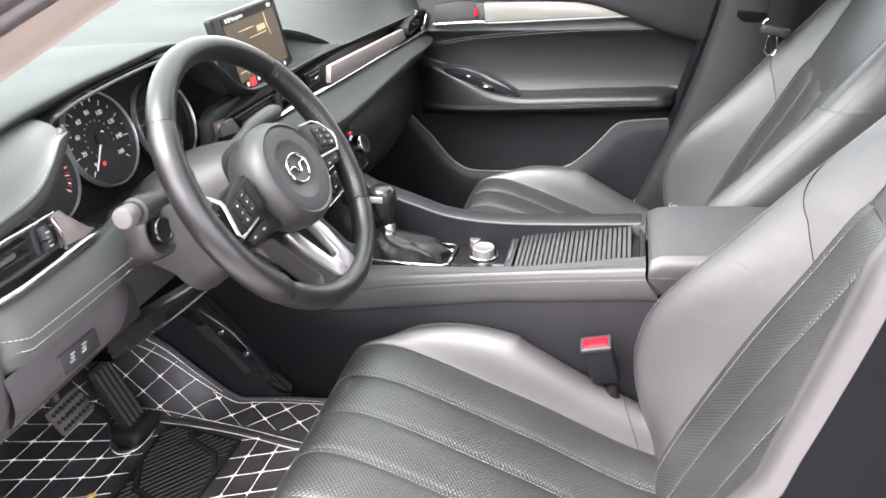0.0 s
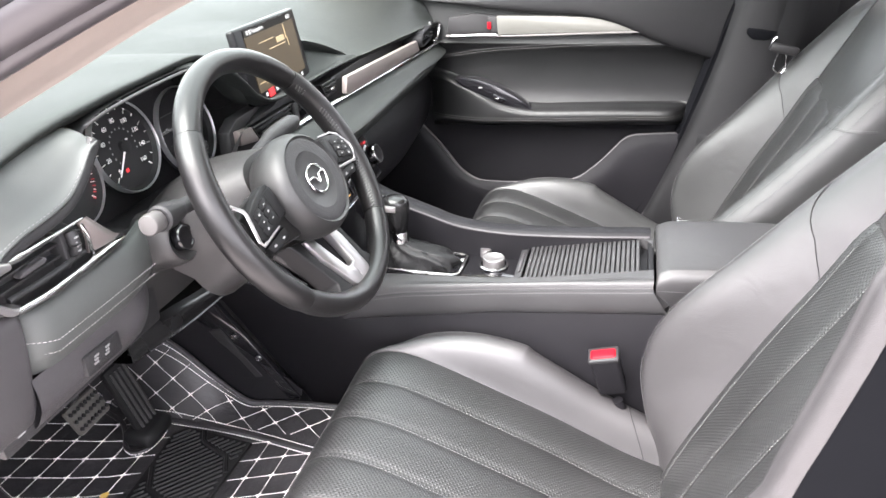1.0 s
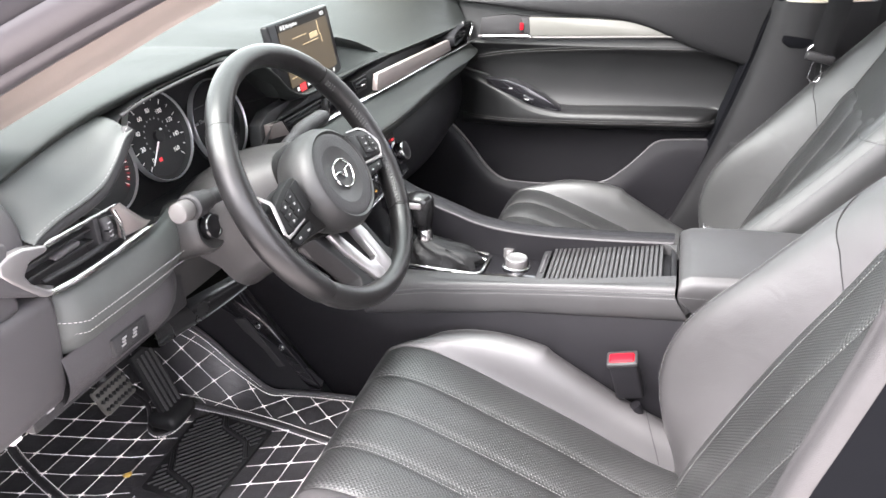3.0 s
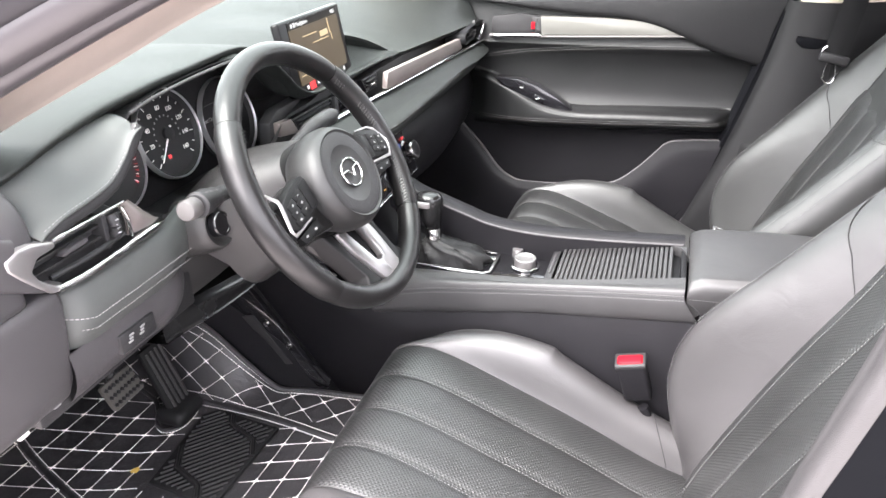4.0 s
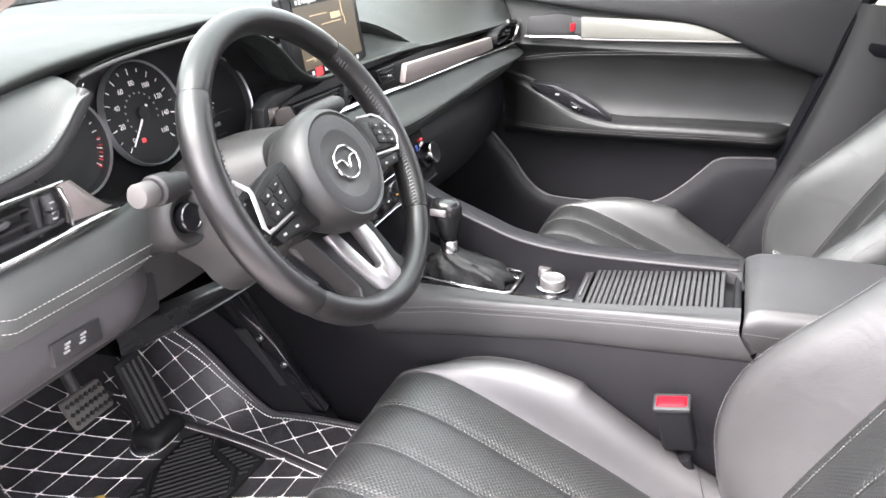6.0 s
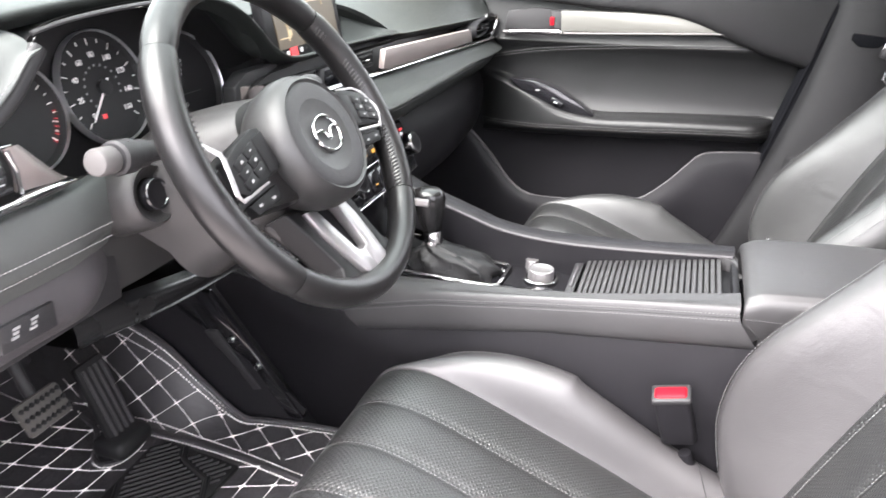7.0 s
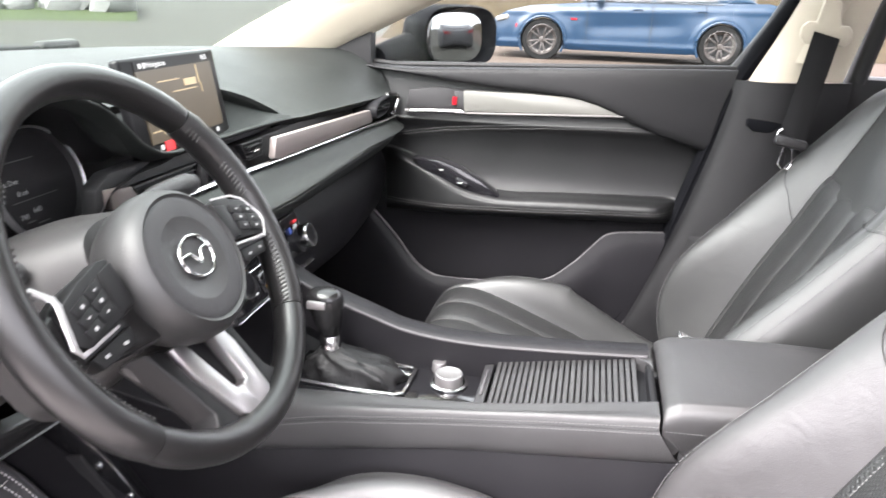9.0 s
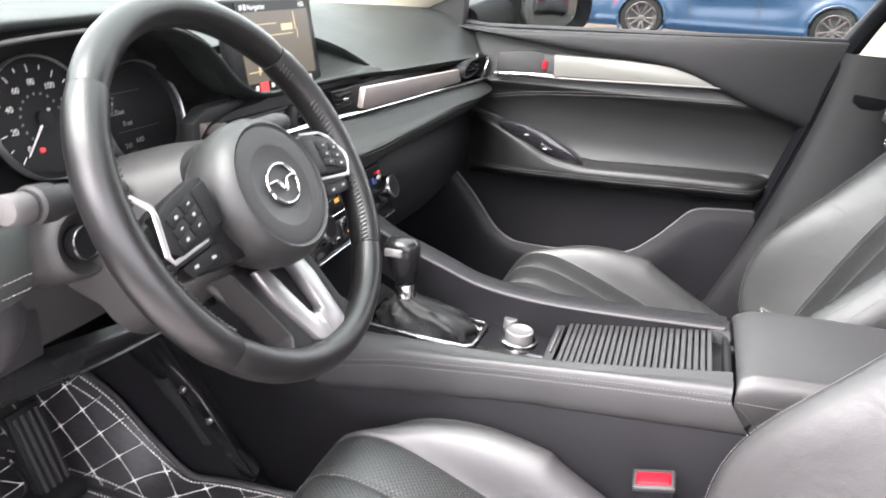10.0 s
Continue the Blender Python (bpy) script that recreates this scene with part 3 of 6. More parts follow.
part("shelf", patch([[(0.545, 0.668, 0.612), (0.60, 0.62, 0.622), (0.66, 0.61, 0.632), (0.82, 0.62, 0.64)], [(0.54, 0.665, 0.604), (0.595, 0.615, 0.612), (0.655, 0.605, 0.622), (0.82, 0.615, 0.63)], [(0.52, 0.665, 0.50), (0.57, 0.62, 0.45), (0.63, 0.61, 0.44), (0.82, 0.61, 0.44)]], 4, 4), PILLAR, pillar, sharp=70)
part("upper_trim", patch([[(0.612, 0.705, 0.945), (0.640, 0.676, 0.943), (0.70, 0.655, 0.946), (0.80, 0.675, 0.95)], [(0.672, 0.70, 1.07), (0.70, 0.668, 1.07), (0.75, 0.645, 1.07), (0.826, 0.665, 1.07)], [(0.74, 0.68, 1.22), (0.768, 0.645, 1.22), (0.80, 0.625, 1.22), (0.86, 0.645, 1.22)], [(0.785, 0.64, 1.37), (0.81, 0.61, 1.37), (0.84, 0.60, 1.37), (0.89, 0.61, 1.37)]], 5, 5, 0.006), BEIGE, pillar, "beige upper pillar trim", sharp=70)
part("height_slider", patch([[(0.70, 0.648, 0.985), (0.72, 0.636, 0.985), (0.745, 0.648, 0.985)], [(0.725, 0.64, 1.07), (0.742, 0.624, 1.07), (0.765, 0.64, 1.07)], [(0.765, 0.625, 1.2), (0.785, 0.61, 1.2), (0.81, 0.625, 1.2)]], 4, 5, 0.004), BEIGE, pillar)
part("rear_door_card", box((1.12, 0.715, 0.63), (0.62, 0.05, 0.66), 0.015), PILLAR, pillar)
part("rear_seal", tube([(0.83, 0.70, 0.95), (0.855, 0.695, 1.08), (0.885, 0.67, 1.24), (0.905, 0.63, 1.38)], 0.02, 10), RUBBER, pillar)
belt = thing("seat_belt", (0.72, 0.6, 0.6), "black seat belt with steel tongue hanging on the pillar", "seat belt")
rows = []
for x, z, y in ((0.734, 1.04, 0.598), (0.726, 0.99, 0.594), (0.712, 0.90, 0.588), (0.702, 0.846, 0.583)):
    rows.append([(x - 0.023, y, z + 0.006), (x, y - 0.003, z), (x + 0.023, y, z - 0.006)])
part("webbing", patch(rows, 5, 4, 0.0014), WEBBING, belt, "black woven webbing")
part("lower_webbing", patch([[(0.70, 0.594, 0.85), (0.722, 0.592, 0.845)], [(0.705, 0.60, 0.70), (0.728, 0.60, 0.695)], [(0.71, 0.605, 0.45), (0.732, 0.605, 0.45)]], 5, 4, 0.0014), WEBBING, belt)
part("guide_loop", prism([(0.690, 1.035), (0.700, 1.022), (0.735, 1.028), (0.768, 1.018), (0.781, 1.028), (0.782, 1.044), (0.772, 1.058), (0.758, 1.056), (0.752, 1.10), (0.722, 1.104), (0.716, 1.062), (0.702, 1.064), (0.691, 1.054)], "y", 0.604, 0.618, 0.005), BEIGE, belt, "beige belt guide")
part("tongue_body", box((0.702, 0.578, 0.842), (0.062, 0.014, 0.020), 0.006, m=Matrix.Rotation(radians(12), 4, "Y")), HARD, belt, "black tongue grip")
part("tongue", tube([(0.690, 0.576, 0.834), (0.685, 0.576, 0.800), (0.694, 0.576, 0.790), (0.706, 0.576, 0.792), (0.710, 0.576, 0.802), (0.707, 0.576, 0.836)], 0.0022, 8), STEEL, belt, "steel buckle tongue")
part("tongue_edge", tube(spline([(0.684, 0.576, 0.868), (0.676, 0.576, 0.86), (0.676, 0.576, 0.845), (0.683, 0.576, 0.838)], 4), 0.0022, 8), STEEL, belt)

# ---- footwell ----
mat_th = thing("floor_mat", (-0.2, -0.4, 0.28), "black quilted floor mat with white diamond stitching", "floor mat")


FOLD, EDGE_Y = -0.250, -0.178
RISE = ((-0.62, 0.215), (-0.445, 0.138), (-0.408, 0.114), (-0.374, 0.083), (-0.341, 0.050), (-0.312, 0.020), (-0.28, 0.006), (0.3, 0.004))


def mat_z(x, y=-0.4):
    toe = lerp(((-0.76, 0.21), (-0.68, 0.07), (-0.62, 0.03), (-0.5, 0.008), (-0.44, 0.0), (0.3, 0.0)), x)
    t = min(1, max(0, (y - FOLD) / (EDGE_Y - FOLD)))
    return 0.305 + max(toe, lerp(RISE, x) * t ** 1.2)


def tunnel_edge(x):
    return lerp(((-0.60, EDGE_Y), (-0.30, EDGE_Y), (-0.24, -0.166), (-0.16, -0.154), (0.1, -0.14)), x)


n = 48
rows = []
for i in range(n + 1):
    x = -0.74 + 0.84 * i / n
    rows.append([(x, -0.70 + (tunnel_edge(x) + 0.70) * j / n, mat_z(x, -0.70 + (tunnel_edge(x) + 0.70) * j / n) + 0.0016 * noise.noise(Vector((x * 14, j * 0.35, 0)))) for j in range(n + 1)])
part("mat_base", grid(rows), QUILT, mat_th, "black quilted vinyl")
PAD = ((-0.386, -0.286), (-0.366, -0.264), (-0.229, -0.279), (-0.240, -0.476), (-0.373, -0.462))


def on_mat(x, y):
    pad = -0.388 < x < -0.232 and -0.478 < y < -0.262
    return y < tunnel_edge(x) - 0.012 and not pad


def joined(pieces):
    whole = bmesh.new()
    for b in pieces:
        me = bpy.data.meshes.new("tmp")
        b.to_mesh(me)
        whole.from_mesh(me)
        bpy.data.meshes.remove(me)
        b.free()
    return whole


def net(origin, one, two, reach, keep, place):
    """Stitched diamonds: rows of dashes both ways from the origin, with a cross of thread at every meeting."""
    for a, b in ((one, two), (two, one)):
        for k in range(-reach, reach + 1):
            run = []
            for i in range(-20 * reach, 20 * reach + 1):
                p = origin + b * k + a * (i / 20)
                if keep(p.x, p.y):
                    run.append(place(p.x, p.y, 0.0018))
                else:
                    if len(run) > 3:
                        lines.append(stitches(run, 0.0040, 0.0034, 0.0006))
                    run = []
            if len(run) > 3:
                lines.append(stitches(run, 0.0040, 0.0034, 0.0006))
    for i in range(-reach, reach + 1):
        for j in range(-reach, reach + 1):
            p = origin + one * i + two * j
            if keep(p.x, p.y):
                for d in (one, two):
                    u = d.normalized() * 0.0055
                    knots.append(tube([place(p.x - u.x, p.y - u.y, 0.002), place(p.x, p.y, 0.0026), place(p.x + u.x, p.y + u.y, 0.002)], 0.0011, 5))


def flat_place(x, y, lift):
    return Vector((x, y, mat_z(x, y) + lift))


def slope_place(x, v, lift):
    """v: the way from the fold up the side of the tunnel, along the sheet."""
    width = tunnel_edge(x) - FOLD
    y = FOLD + v * width / math.hypot(width, lerp(RISE, x))
    return Vector((x, y - 0.7 * lift, mat_z(x, y) + 0.7 * lift))


def on_slope(x, v):
    return -0.60 < x < 0.06 and 0.012 < v < math.hypot(tunnel_edge(x) - FOLD, lerp(RISE, x)) - 0.012


lines, knots = [], []
net(Vector((-0.415, -0.346)), Vector((0.0425, 0.0165)), Vector((-0.001, -0.0465)), 18, lambda x, y: -0.73 < x < 0.08 and -0.69 < y < FOLD - 0.012 and on_mat(x, y), flat_place)
net(Vector((-0.353, 0.088)), Vector((0.036, -0.027)), Vector((-0.031, -0.0285)), 16, on_slope, slope_place)
part("diamond_stitching", joined(lines), THREAD_WHITE, mat_th, "white diamond stitching", kind="stuff")
part("knot_stitching", joined(knots), THREAD_WHITE, mat_th, kind="stuff")
for o in (-0.004, -0.011):
    part("border_stitching", stitches(spline([(x, tunnel_edge(x) + o, mat_z(x, tunnel_edge(x) + o) + 0.0015) for x in (-0.58, -0.5, -0.42, -0.35, -0.29, -0.25, -0.2, -0.1, 0.06)], 8), 0.006, 0.0045, 0.0009), THREAD_WHITE, mat_th, kind="stuff")
part("mat_border", tube(spline([(x, tunnel_edge(x), mat_z(x, tunnel_edge(x)) + 0.001) for x in (-0.6, -0.5, -0.42, -0.35, -0.29, -0.25, -0.2, -0.1, 0.08)], 6), 0.005, 8), QUILT, mat_th)
for ridge in ([(-0.455, -0.2490), (-0.40, -0.2475), (-0.33, -0.248), (-0.233, -0.255), (-0.118, -0.272), (0.0, -0.285)], [(-0.665, -0.452), (-0.60, -0.480), (-0.527, -0.507), (-0.435, -0.535), (-0.30, -0.575), (-0.2, -0.60)]):
    line = [(x, y, mat_z(x, y) + 0.002) for x, y in ridge]
    part("mat_piping", tube(spline(line, 6), 0.006, 8, flat=0.8), QUILT, mat_th)
    for o in (-0.009, 0.009):
        part("piping_stitching", stitches(spline([(x, y + o, mat_z(x, y + o) + 0.0025) for x, y in ridge], 6), 0.006, 0.0045, 0.0009), THREAD_WHITE, mat_th, kind="stuff")
heel = part("heel_pad", prism(PAD, "z", 0.306, 0.3135, 0.002), RUBBER, mat_th, "ribbed black rubber heel pad")
ribs, walls = [], []
W1, W2 = Vector((0.68, 0.733)), Vector((0.733, -0.68))
MID = Vector((-0.302, -0.370))


def inside(p, margin=0.006):
    for a, b in zip(PAD, PAD[1:] + PAD[:1]):
        e = Vector(b) - Vector(a)
        if (e.x * (p.y - a[1]) - e.y * (p.x - a[0])) / e.length > -margin:
            return False
    return True


for k in range(-14, 15):
    run = []
    for i in range(-60, 61):
        p = MID + W2 * (0.0098 * k) + W1 * (0.0035 * i)
        bar = abs(abs((p - MID).dot(W1)) - 0.045 - 0.35 * abs((p - MID).dot(W2) % 0.12 - 0.06)) < 0.006
        if inside(p) and not bar:
            run.append((p.x, p.y, 0.3148))
        else:
            if len(run) > 3:
                ribs.append(tube([run[0], run[-1]], 0.0034, 6, flat=0.8))
            run = []
part("heel_ribbing", joined(ribs), material("ribbed_rubber", (0.007, 0.007, 0.0072), 0.6, spec=0.18), heel, kind="stuff")
for s2 in (-1, 1):
    zig = []
    for k in range(-9, 10):
        q = 0.0125 * k
        p = MID + W2 * q + W1 * s2 * (0.045 + 0.35 * abs(q % 0.12 - 0.06))
        if inside(p, 0.002):
            zig.append((p.x, p.y, 0.3142))
    if len(zig) > 2:
        part("heel_bar", tube(zig, 0.0042, 6, flat=0.7), RUBBER, heel)
pedal = thing("accelerator_pedal", (-0.43, -0.285, 0.31), "ribbed black organ accelerator pedal", "pedal")
pm = Matrix.Translation((-0.452, -0.288, 0.385)) @ Matrix.Rotation(radians(-20), 4, "Y")
part("plate", box((0, 0, 0), (0.014, 0.056, 0.145), 0.005, m=pm), RUBBER, pedal)
for k in range(4):
    # Ribs in the lifted plastic, painting the highlight along them.
    part("rib", box((0, 0, 0), (0.004, 0.0045, 0.125), 0.001, m=pm @ Matrix.Translation((0.0085, -0.018 + 0.012 * k, 0.0))), HARD_LIFTED, pedal)
part("base", box((-0.430, -0.292, 0.322), (0.062, 0.078, 0.034), 0.014, 3), RUBBER, pedal)
loop = [(-0.545, -0.262), (-0.500, -0.278), (-0.470, -0.310), (-0.452, -0.337), (-0.430, -0.346), (-0.408, -0.332), (-0.402, -0.300), (-0.408, -0.268), (-0.430, -0.256)]
part("cutout_stitching", stitches(spline([(x, y, mat_z(x, y) + 0.003) for x, y in loop], 4), 0.006, 0.0045, 0.0009), THREAD_WHITE, mat_th, kind="stuff")
part("cutout_edge", tube(spline([(-0.458 + 0.88 * (x + 0.458), -0.296 + 0.88 * (y + 0.296), mat_z(x, y) + 0.002) for x, y in loop], 4), 0.005, 8), QUILT, mat_th)
pedal = thing("brake_pedal", (-0.42, -0.42, 0.45), "worn grey rubber brake pedal", "pedal")
pm = Matrix.Translation((-0.42, -0.42, 0.468)) @ Matrix.Rotation(radians(-30), 4, "Y")
part("pad", box((0, 0, 0), (0.012, 0.070, 0.048), 0.005, m=pm), material("worn_rubber", (0.045, 0.042, 0.038), 0.8, grain=1.0, scale=160), pedal, "worn dimpled pad")
for k in range(24):
    part("nub", box((0, 0, 0), (0.004, 0.006, 0.006), 0.001, m=pm @ Matrix.Translation((0.007, -0.03 + 0.0085 * (k % 8), -0.014 + 0.014 * (k // 8))) @ Matrix.Rotation(radians(45), 4, "X")), RUBBER, pedal)
part("arm", tube([(-0.43, -0.42, 0.47), (-0.48, -0.41, 0.56), (-0.49, -0.40, 0.70)], 0.009, 10), DARK, pedal)
kick = thing("kick_plate", (-0.3, -0.14, 0.3), "black plastic tunnel bracket with two bright bolts", "bracket")
part("plate", prism([(-0.43, 0.52), (-0.345, 0.525), (-0.19, 0.315), (-0.25, 0.305), (-0.40, 0.455)], "y", -0.150, -0.135, 0.004), GLOSS, kick)
part("slot", prism([(-0.36, 0.455), (-0.335, 0.46), (-0.262, 0.362), (-0.285, 0.355)], "y", -0.155, -0.148, 0.002), DARK, kick)
for x, z in ((-0.309, 0.446), (-0.265, 0.403)):
    part("bolt", lathe([(0.0068, 0), (0.0068, 0.002), (0.005, 0.005)], Matrix.Translation((x, -0.150, z)) @ Matrix.Rotation(radians(90), 4, "X"), 16), STEEL, kick, "bright bolt head")
part("carpet_ramp", patch([[(-0.60, -0.150, 0.66), (-0.45, -0.148, 0.52), (-0.30, -0.146, 0.42), (-0.19, -0.135, 0.33)], [(-0.60, -0.170, 0.50), (-0.45, -0.166, 0.40), (-0.32, -0.160, 0.31), (-0.2, -0.145, 0.30)]], 4, 5, 0.006), DEEP, kick)
buckle = thing("belt_buckle", (0.4, -0.16, 0.4), "black seat belt buckle with red release button", "belt buckle")
bmx = Matrix.Translation((0.381, -0.160, 0.468)) @ Matrix.Rotation(radians(-14), 4, "Y") @ Matrix.Rotation(radians(12), 4, "X")
part("body", box((0, 0, 0), (0.046, 0.027, 0.085), 0.006, 3, m=bmx), SHADED_HARD, buckle)
part("rim", box((0, 0, 0), (0.050, 0.031, 0.010), 0.0035, 3, m=bmx @ Matrix.Translation((0, 0, 0.04))), HARD, buckle, "dark grey buckle rim")
part("button", box((0, 0, 0), (0.042, 0.021, 0.010), 0.0045, 3, m=bmx @ Matrix.Translation((0, -0.001, 0.0425))), RED, buckle, "red release button")
part("strap", tube([(0.40, -0.155, 0.41), (0.42, -0.15, 0.36), (0.43, -0.15, 0.30)], 0.009, 10), DEEP, buckle)

# a scrap of dry leaf on the mat
leaf = thing("leaf", (-0.417, -0.442, 0.307), "small yellow scrap of dry leaf on the mat", "leaf")
part("blade", patch([[(-0.424, -0.446, 0.3085), (-0.418, -0.449, 0.310), (-0.411, -0.446, 0.3088)], [(-0.423, -0.441, 0.3095), (-0.417, -0.4425, 0.3125), (-0.409, -0.441, 0.310)], [(-0.421, -0.437, 0.3085), (-0.415, -0.434, 0.310), (-0.4105, -0.437, 0.3086)]], 3, 3, 0.0006), material("dry_yellow_leaf", (0.42, 0.27, 0.06), 0.7, grain=0.5, scale=600), leaf)

buckle = thing("belt_buckle", (0.5, 0.14, 0.5), "black seat belt buckle beside the passenger seat", "belt buckle")
bmx = Matrix.Translation((0.488, 0.135, 0.585)) @ Matrix.Rotation(radians(24), 4, "Y")
part("body", box((0, 0, 0), (0.030, 0.024, 0.06), 0.005, 3, m=bmx), HARD, buckle)
part("rim", box((0, 0, 0), (0.033, 0.027, 0.006), 0.0025, 3, m=bmx @ Matrix.Translation((0, 0, 0.028))), STEEL, buckle, "bright buckle rim")
part("strap", tube([(0.478, 0.135, 0.57), (0.46, 0.135, 0.46), (0.455, 0.135, 0.29)], 0.011, 10), DARK, buckle)


# ---- dashboard ----
dash = thing("dashboard", (-0.3, 0, 0.7), "black soft-touch dashboard with silver trim, vents and gauges", "dashboard")
LIP = [(-0.742, -0.270, 0.938), (-0.705, -0.232, 0.947), (-0.671, -0.217, 0.957), (-0.637, -0.213, 0.967), (-0.594, -0.208, 0.979), (-0.55, -0.204, 0.987), (-0.50, -0.200, 0.992), (-0.45, -0.199, 0.995), (-0.40, -0.199, 0.996), (-0.30, -0.203, 0.997), (-0.24, -0.210, 0.989), (-0.185, -0.225, 0.966), (-0.13, -0.25, 0.945), (-0.05, -0.26, 0.945), (0.05, -0.225, 0.952), (0.12, -0.195, 0.935), (0.18, -0.175, 0.908), (0.235, -0.165, 0.886), (0.35, -0.150, 0.882), (0.50, -0.134, 0.878), (0.62, -0.120, 0.875), (0.70, -0.105, 0.872)]
rows = [[], [], [], [], [], []]
for y, x, z in LIP:
    f = 1 - (y / 0.75) ** 2
    far = lerp(EDGE, y)
    rows[0].append((far, y * 0.985, 0.966))
    rows[1].append((0.55 * far + 0.45 * x, y, 0.55 * 0.966 + 0.45 * max(z, 0.955) + 0.004))
    rows[2].append((0.25 * far + 0.75 * x, y, 0.22 * 0.966 + 0.78 * z + 0.007 if z > 0.96 else 0.4 * z + 0.6 * 0.97))
    rows[3].append((x - 0.016, y, z + 0.005))
    rows[4].append((x, y, z))
    rows[5].append((x - 0.012, y, z - 0.012))
part("top_pad", patch(rows, 5, 3), SOFT, dash, "grained soft top pad", sharp=70)
# left face panel beside the gauges
FACE_EDGE = [(-0.700, 0.903), (-0.688, 0.907), (-0.66, 0.913), (-0.62, 0.917), (-0.59, 0.924), (-0.566, 0.940), (-0.547, 0.958), (-0.533, 0.972)]
rows = []
for y, b in FACE_EDGE:
    x = -0.178 + 0.2 * max(0, -0.685 - y)
    tx, t = lerp([(a[0], a[1]) for a in LIP], y) - 0.008, lerp([(a[0], a[2]) for a in LIP], y) - 0.009
    b = min(b, t - 0.016)
    rows.append([(tx - 0.03, y, t + 0.003), (tx, y, t), (0.5 * tx + 0.5 * x + 0.004, y, 0.5 * t + 0.5 * b + 0.003), (0.2 * tx + 0.8 * x + 0.006, y, 0.22 * t + 0.78 * b), (x + 0.008, y, b + 0.003), (x + 0.004, y, b - 0.001), (x - 0.012, y, b - 0.004)])
part("side_face", patch(rows, 4, 4), FACE_LIFTED, dash, "soft face panel with stitched edge", sharp=70)
part("face_stitching", stitches(spline([(-0.1690, y - 0.003, z + 0.006) for y, z in FACE_EDGE[1:]], 6), 0.0055, 0.0036), THREAD, dash, kind="stuff")
part("face_border", tube(spline([(-0.178, y + 0.004, z - 0.006) for y, z in FACE_EDGE], 5), 0.0075, 12), DARK, dash, "rounded black border beside the gauges")
# outer end of the dashboard face, wrapped round towards the door
rows = []
for z, y0, x0 in ((0.890, -0.706, -0.174), (0.910, -0.702, -0.176), (0.930, -0.700, -0.182), (0.946, -0.700, -0.193), (0.957, -0.703, -0.208), (0.964, -0.710, -0.240)):
    rows.append([(x0 - 0.006, y0 + 0.004, z), (x0, y0 - 0.004, z), (x0 + 0.001, y0 - 0.028, z + 0.003), (x0 - 0.010, y0 - 0.058, z + 0.005), (x0 - 0.05, y0 - 0.095, z + 0.007)])
part("end_wrap", patch(rows, 4, 4), HARD_LIFTED, dash, "grained outer end trim", sharp=70)
part("hood_edge", tube(spline([(-0.197, -0.515, 0.975), (-0.196, -0.48, 0.981), (-0.195, -0.43, 0.985), (-0.195, -0.37, 0.987), (-0.196, -0.31, 0.987), (-0.192, -0.275, 0.983)], 5), 0.0022, 8), HARD_LIFTED, dash, "thin bright edge under the gauge hood")
# gauge hood lining: a dark tunnel
rows = [[], [], []]
for y, z in ((-0.565, 0.905), (-0.555, 0.93), (-0.52, 0.972), (-0.48, 0.985), (-0.40, 0.991), (-0.30, 0.991), (-0.24, 0.982), (-0.19, 0.960), (-0.145, 0.915), (-0.11, 0.888), (-0.09, 0.875), (-0.08, 0.84)):
    rows[0].append((-0.196, y, z))
    rows[1].append((-0.235, y * 0.99 - 0.004, z - 0.008))
    rows[2].append((-0.302, y * 0.96 - 0.012, z - 0.014))
part("gauge_hood_lining", patch(rows, 4, 4), HARD, dash, sharp=70)
part("gauge_back", prism([(-0.57, 0.78), (-0.57, 0.90), (-0.52, 0.958), (-0.48, 0.97), (-0.3, 0.976), (-0.24, 0.966), (-0.19, 0.94), (-0.14, 0.90), (-0.1, 0.87), (-0.1, 0.78)], "x", -0.307, -0.299), DARK, dash)
part("gauge_shelf", patch([[(-0.30, -0.56, 0.802), (-0.30, -0.38, 0.80), (-0.30, -0.2, 0.80)], [(-0.22, -0.565, 0.822), (-0.22, -0.38, 0.81), (-0.22, -0.2, 0.81)], [(-0.19, -0.565, 0.83), (-0.19, -0.38, 0.795), (-0.19, -0.2, 0.80)], [(-0.19, -0.56, 0.78), (-0.2, -0.38, 0.74), (-0.19, -0.2, 0.75)]], 4, 5), HARD, dash)

part("gauge_side_fill", patch([[(-0.172, -0.335, 0.815), (-0.170, -0.265, 0.856), (-0.170, -0.225, 0.884), (-0.172, -0.14, 0.887), (-0.176, -0.10, 0.889)], [(-0.21, -0.335, 0.806), (-0.21, -0.262, 0.822), (-0.21, -0.20, 0.846), (-0.215, -0.145, 0.880), (-0.20, -0.115, 0.90)], [(-0.26, -0.335, 0.798), (-0.26, -0.262, 0.800), (-0.262, -0.165, 0.800), (-0.26, -0.118, 0.892), (-0.215, -0.16, 0.93)], [(-0.30, -0.335, 0.79), (-0.30, -0.262, 0.79), (-0.30, -0.150, 0.79), (-0.30, -0.112, 0.905), (-0.235, -0.19, 0.955)]], 5, 5), DARK, dash, sharp=80)


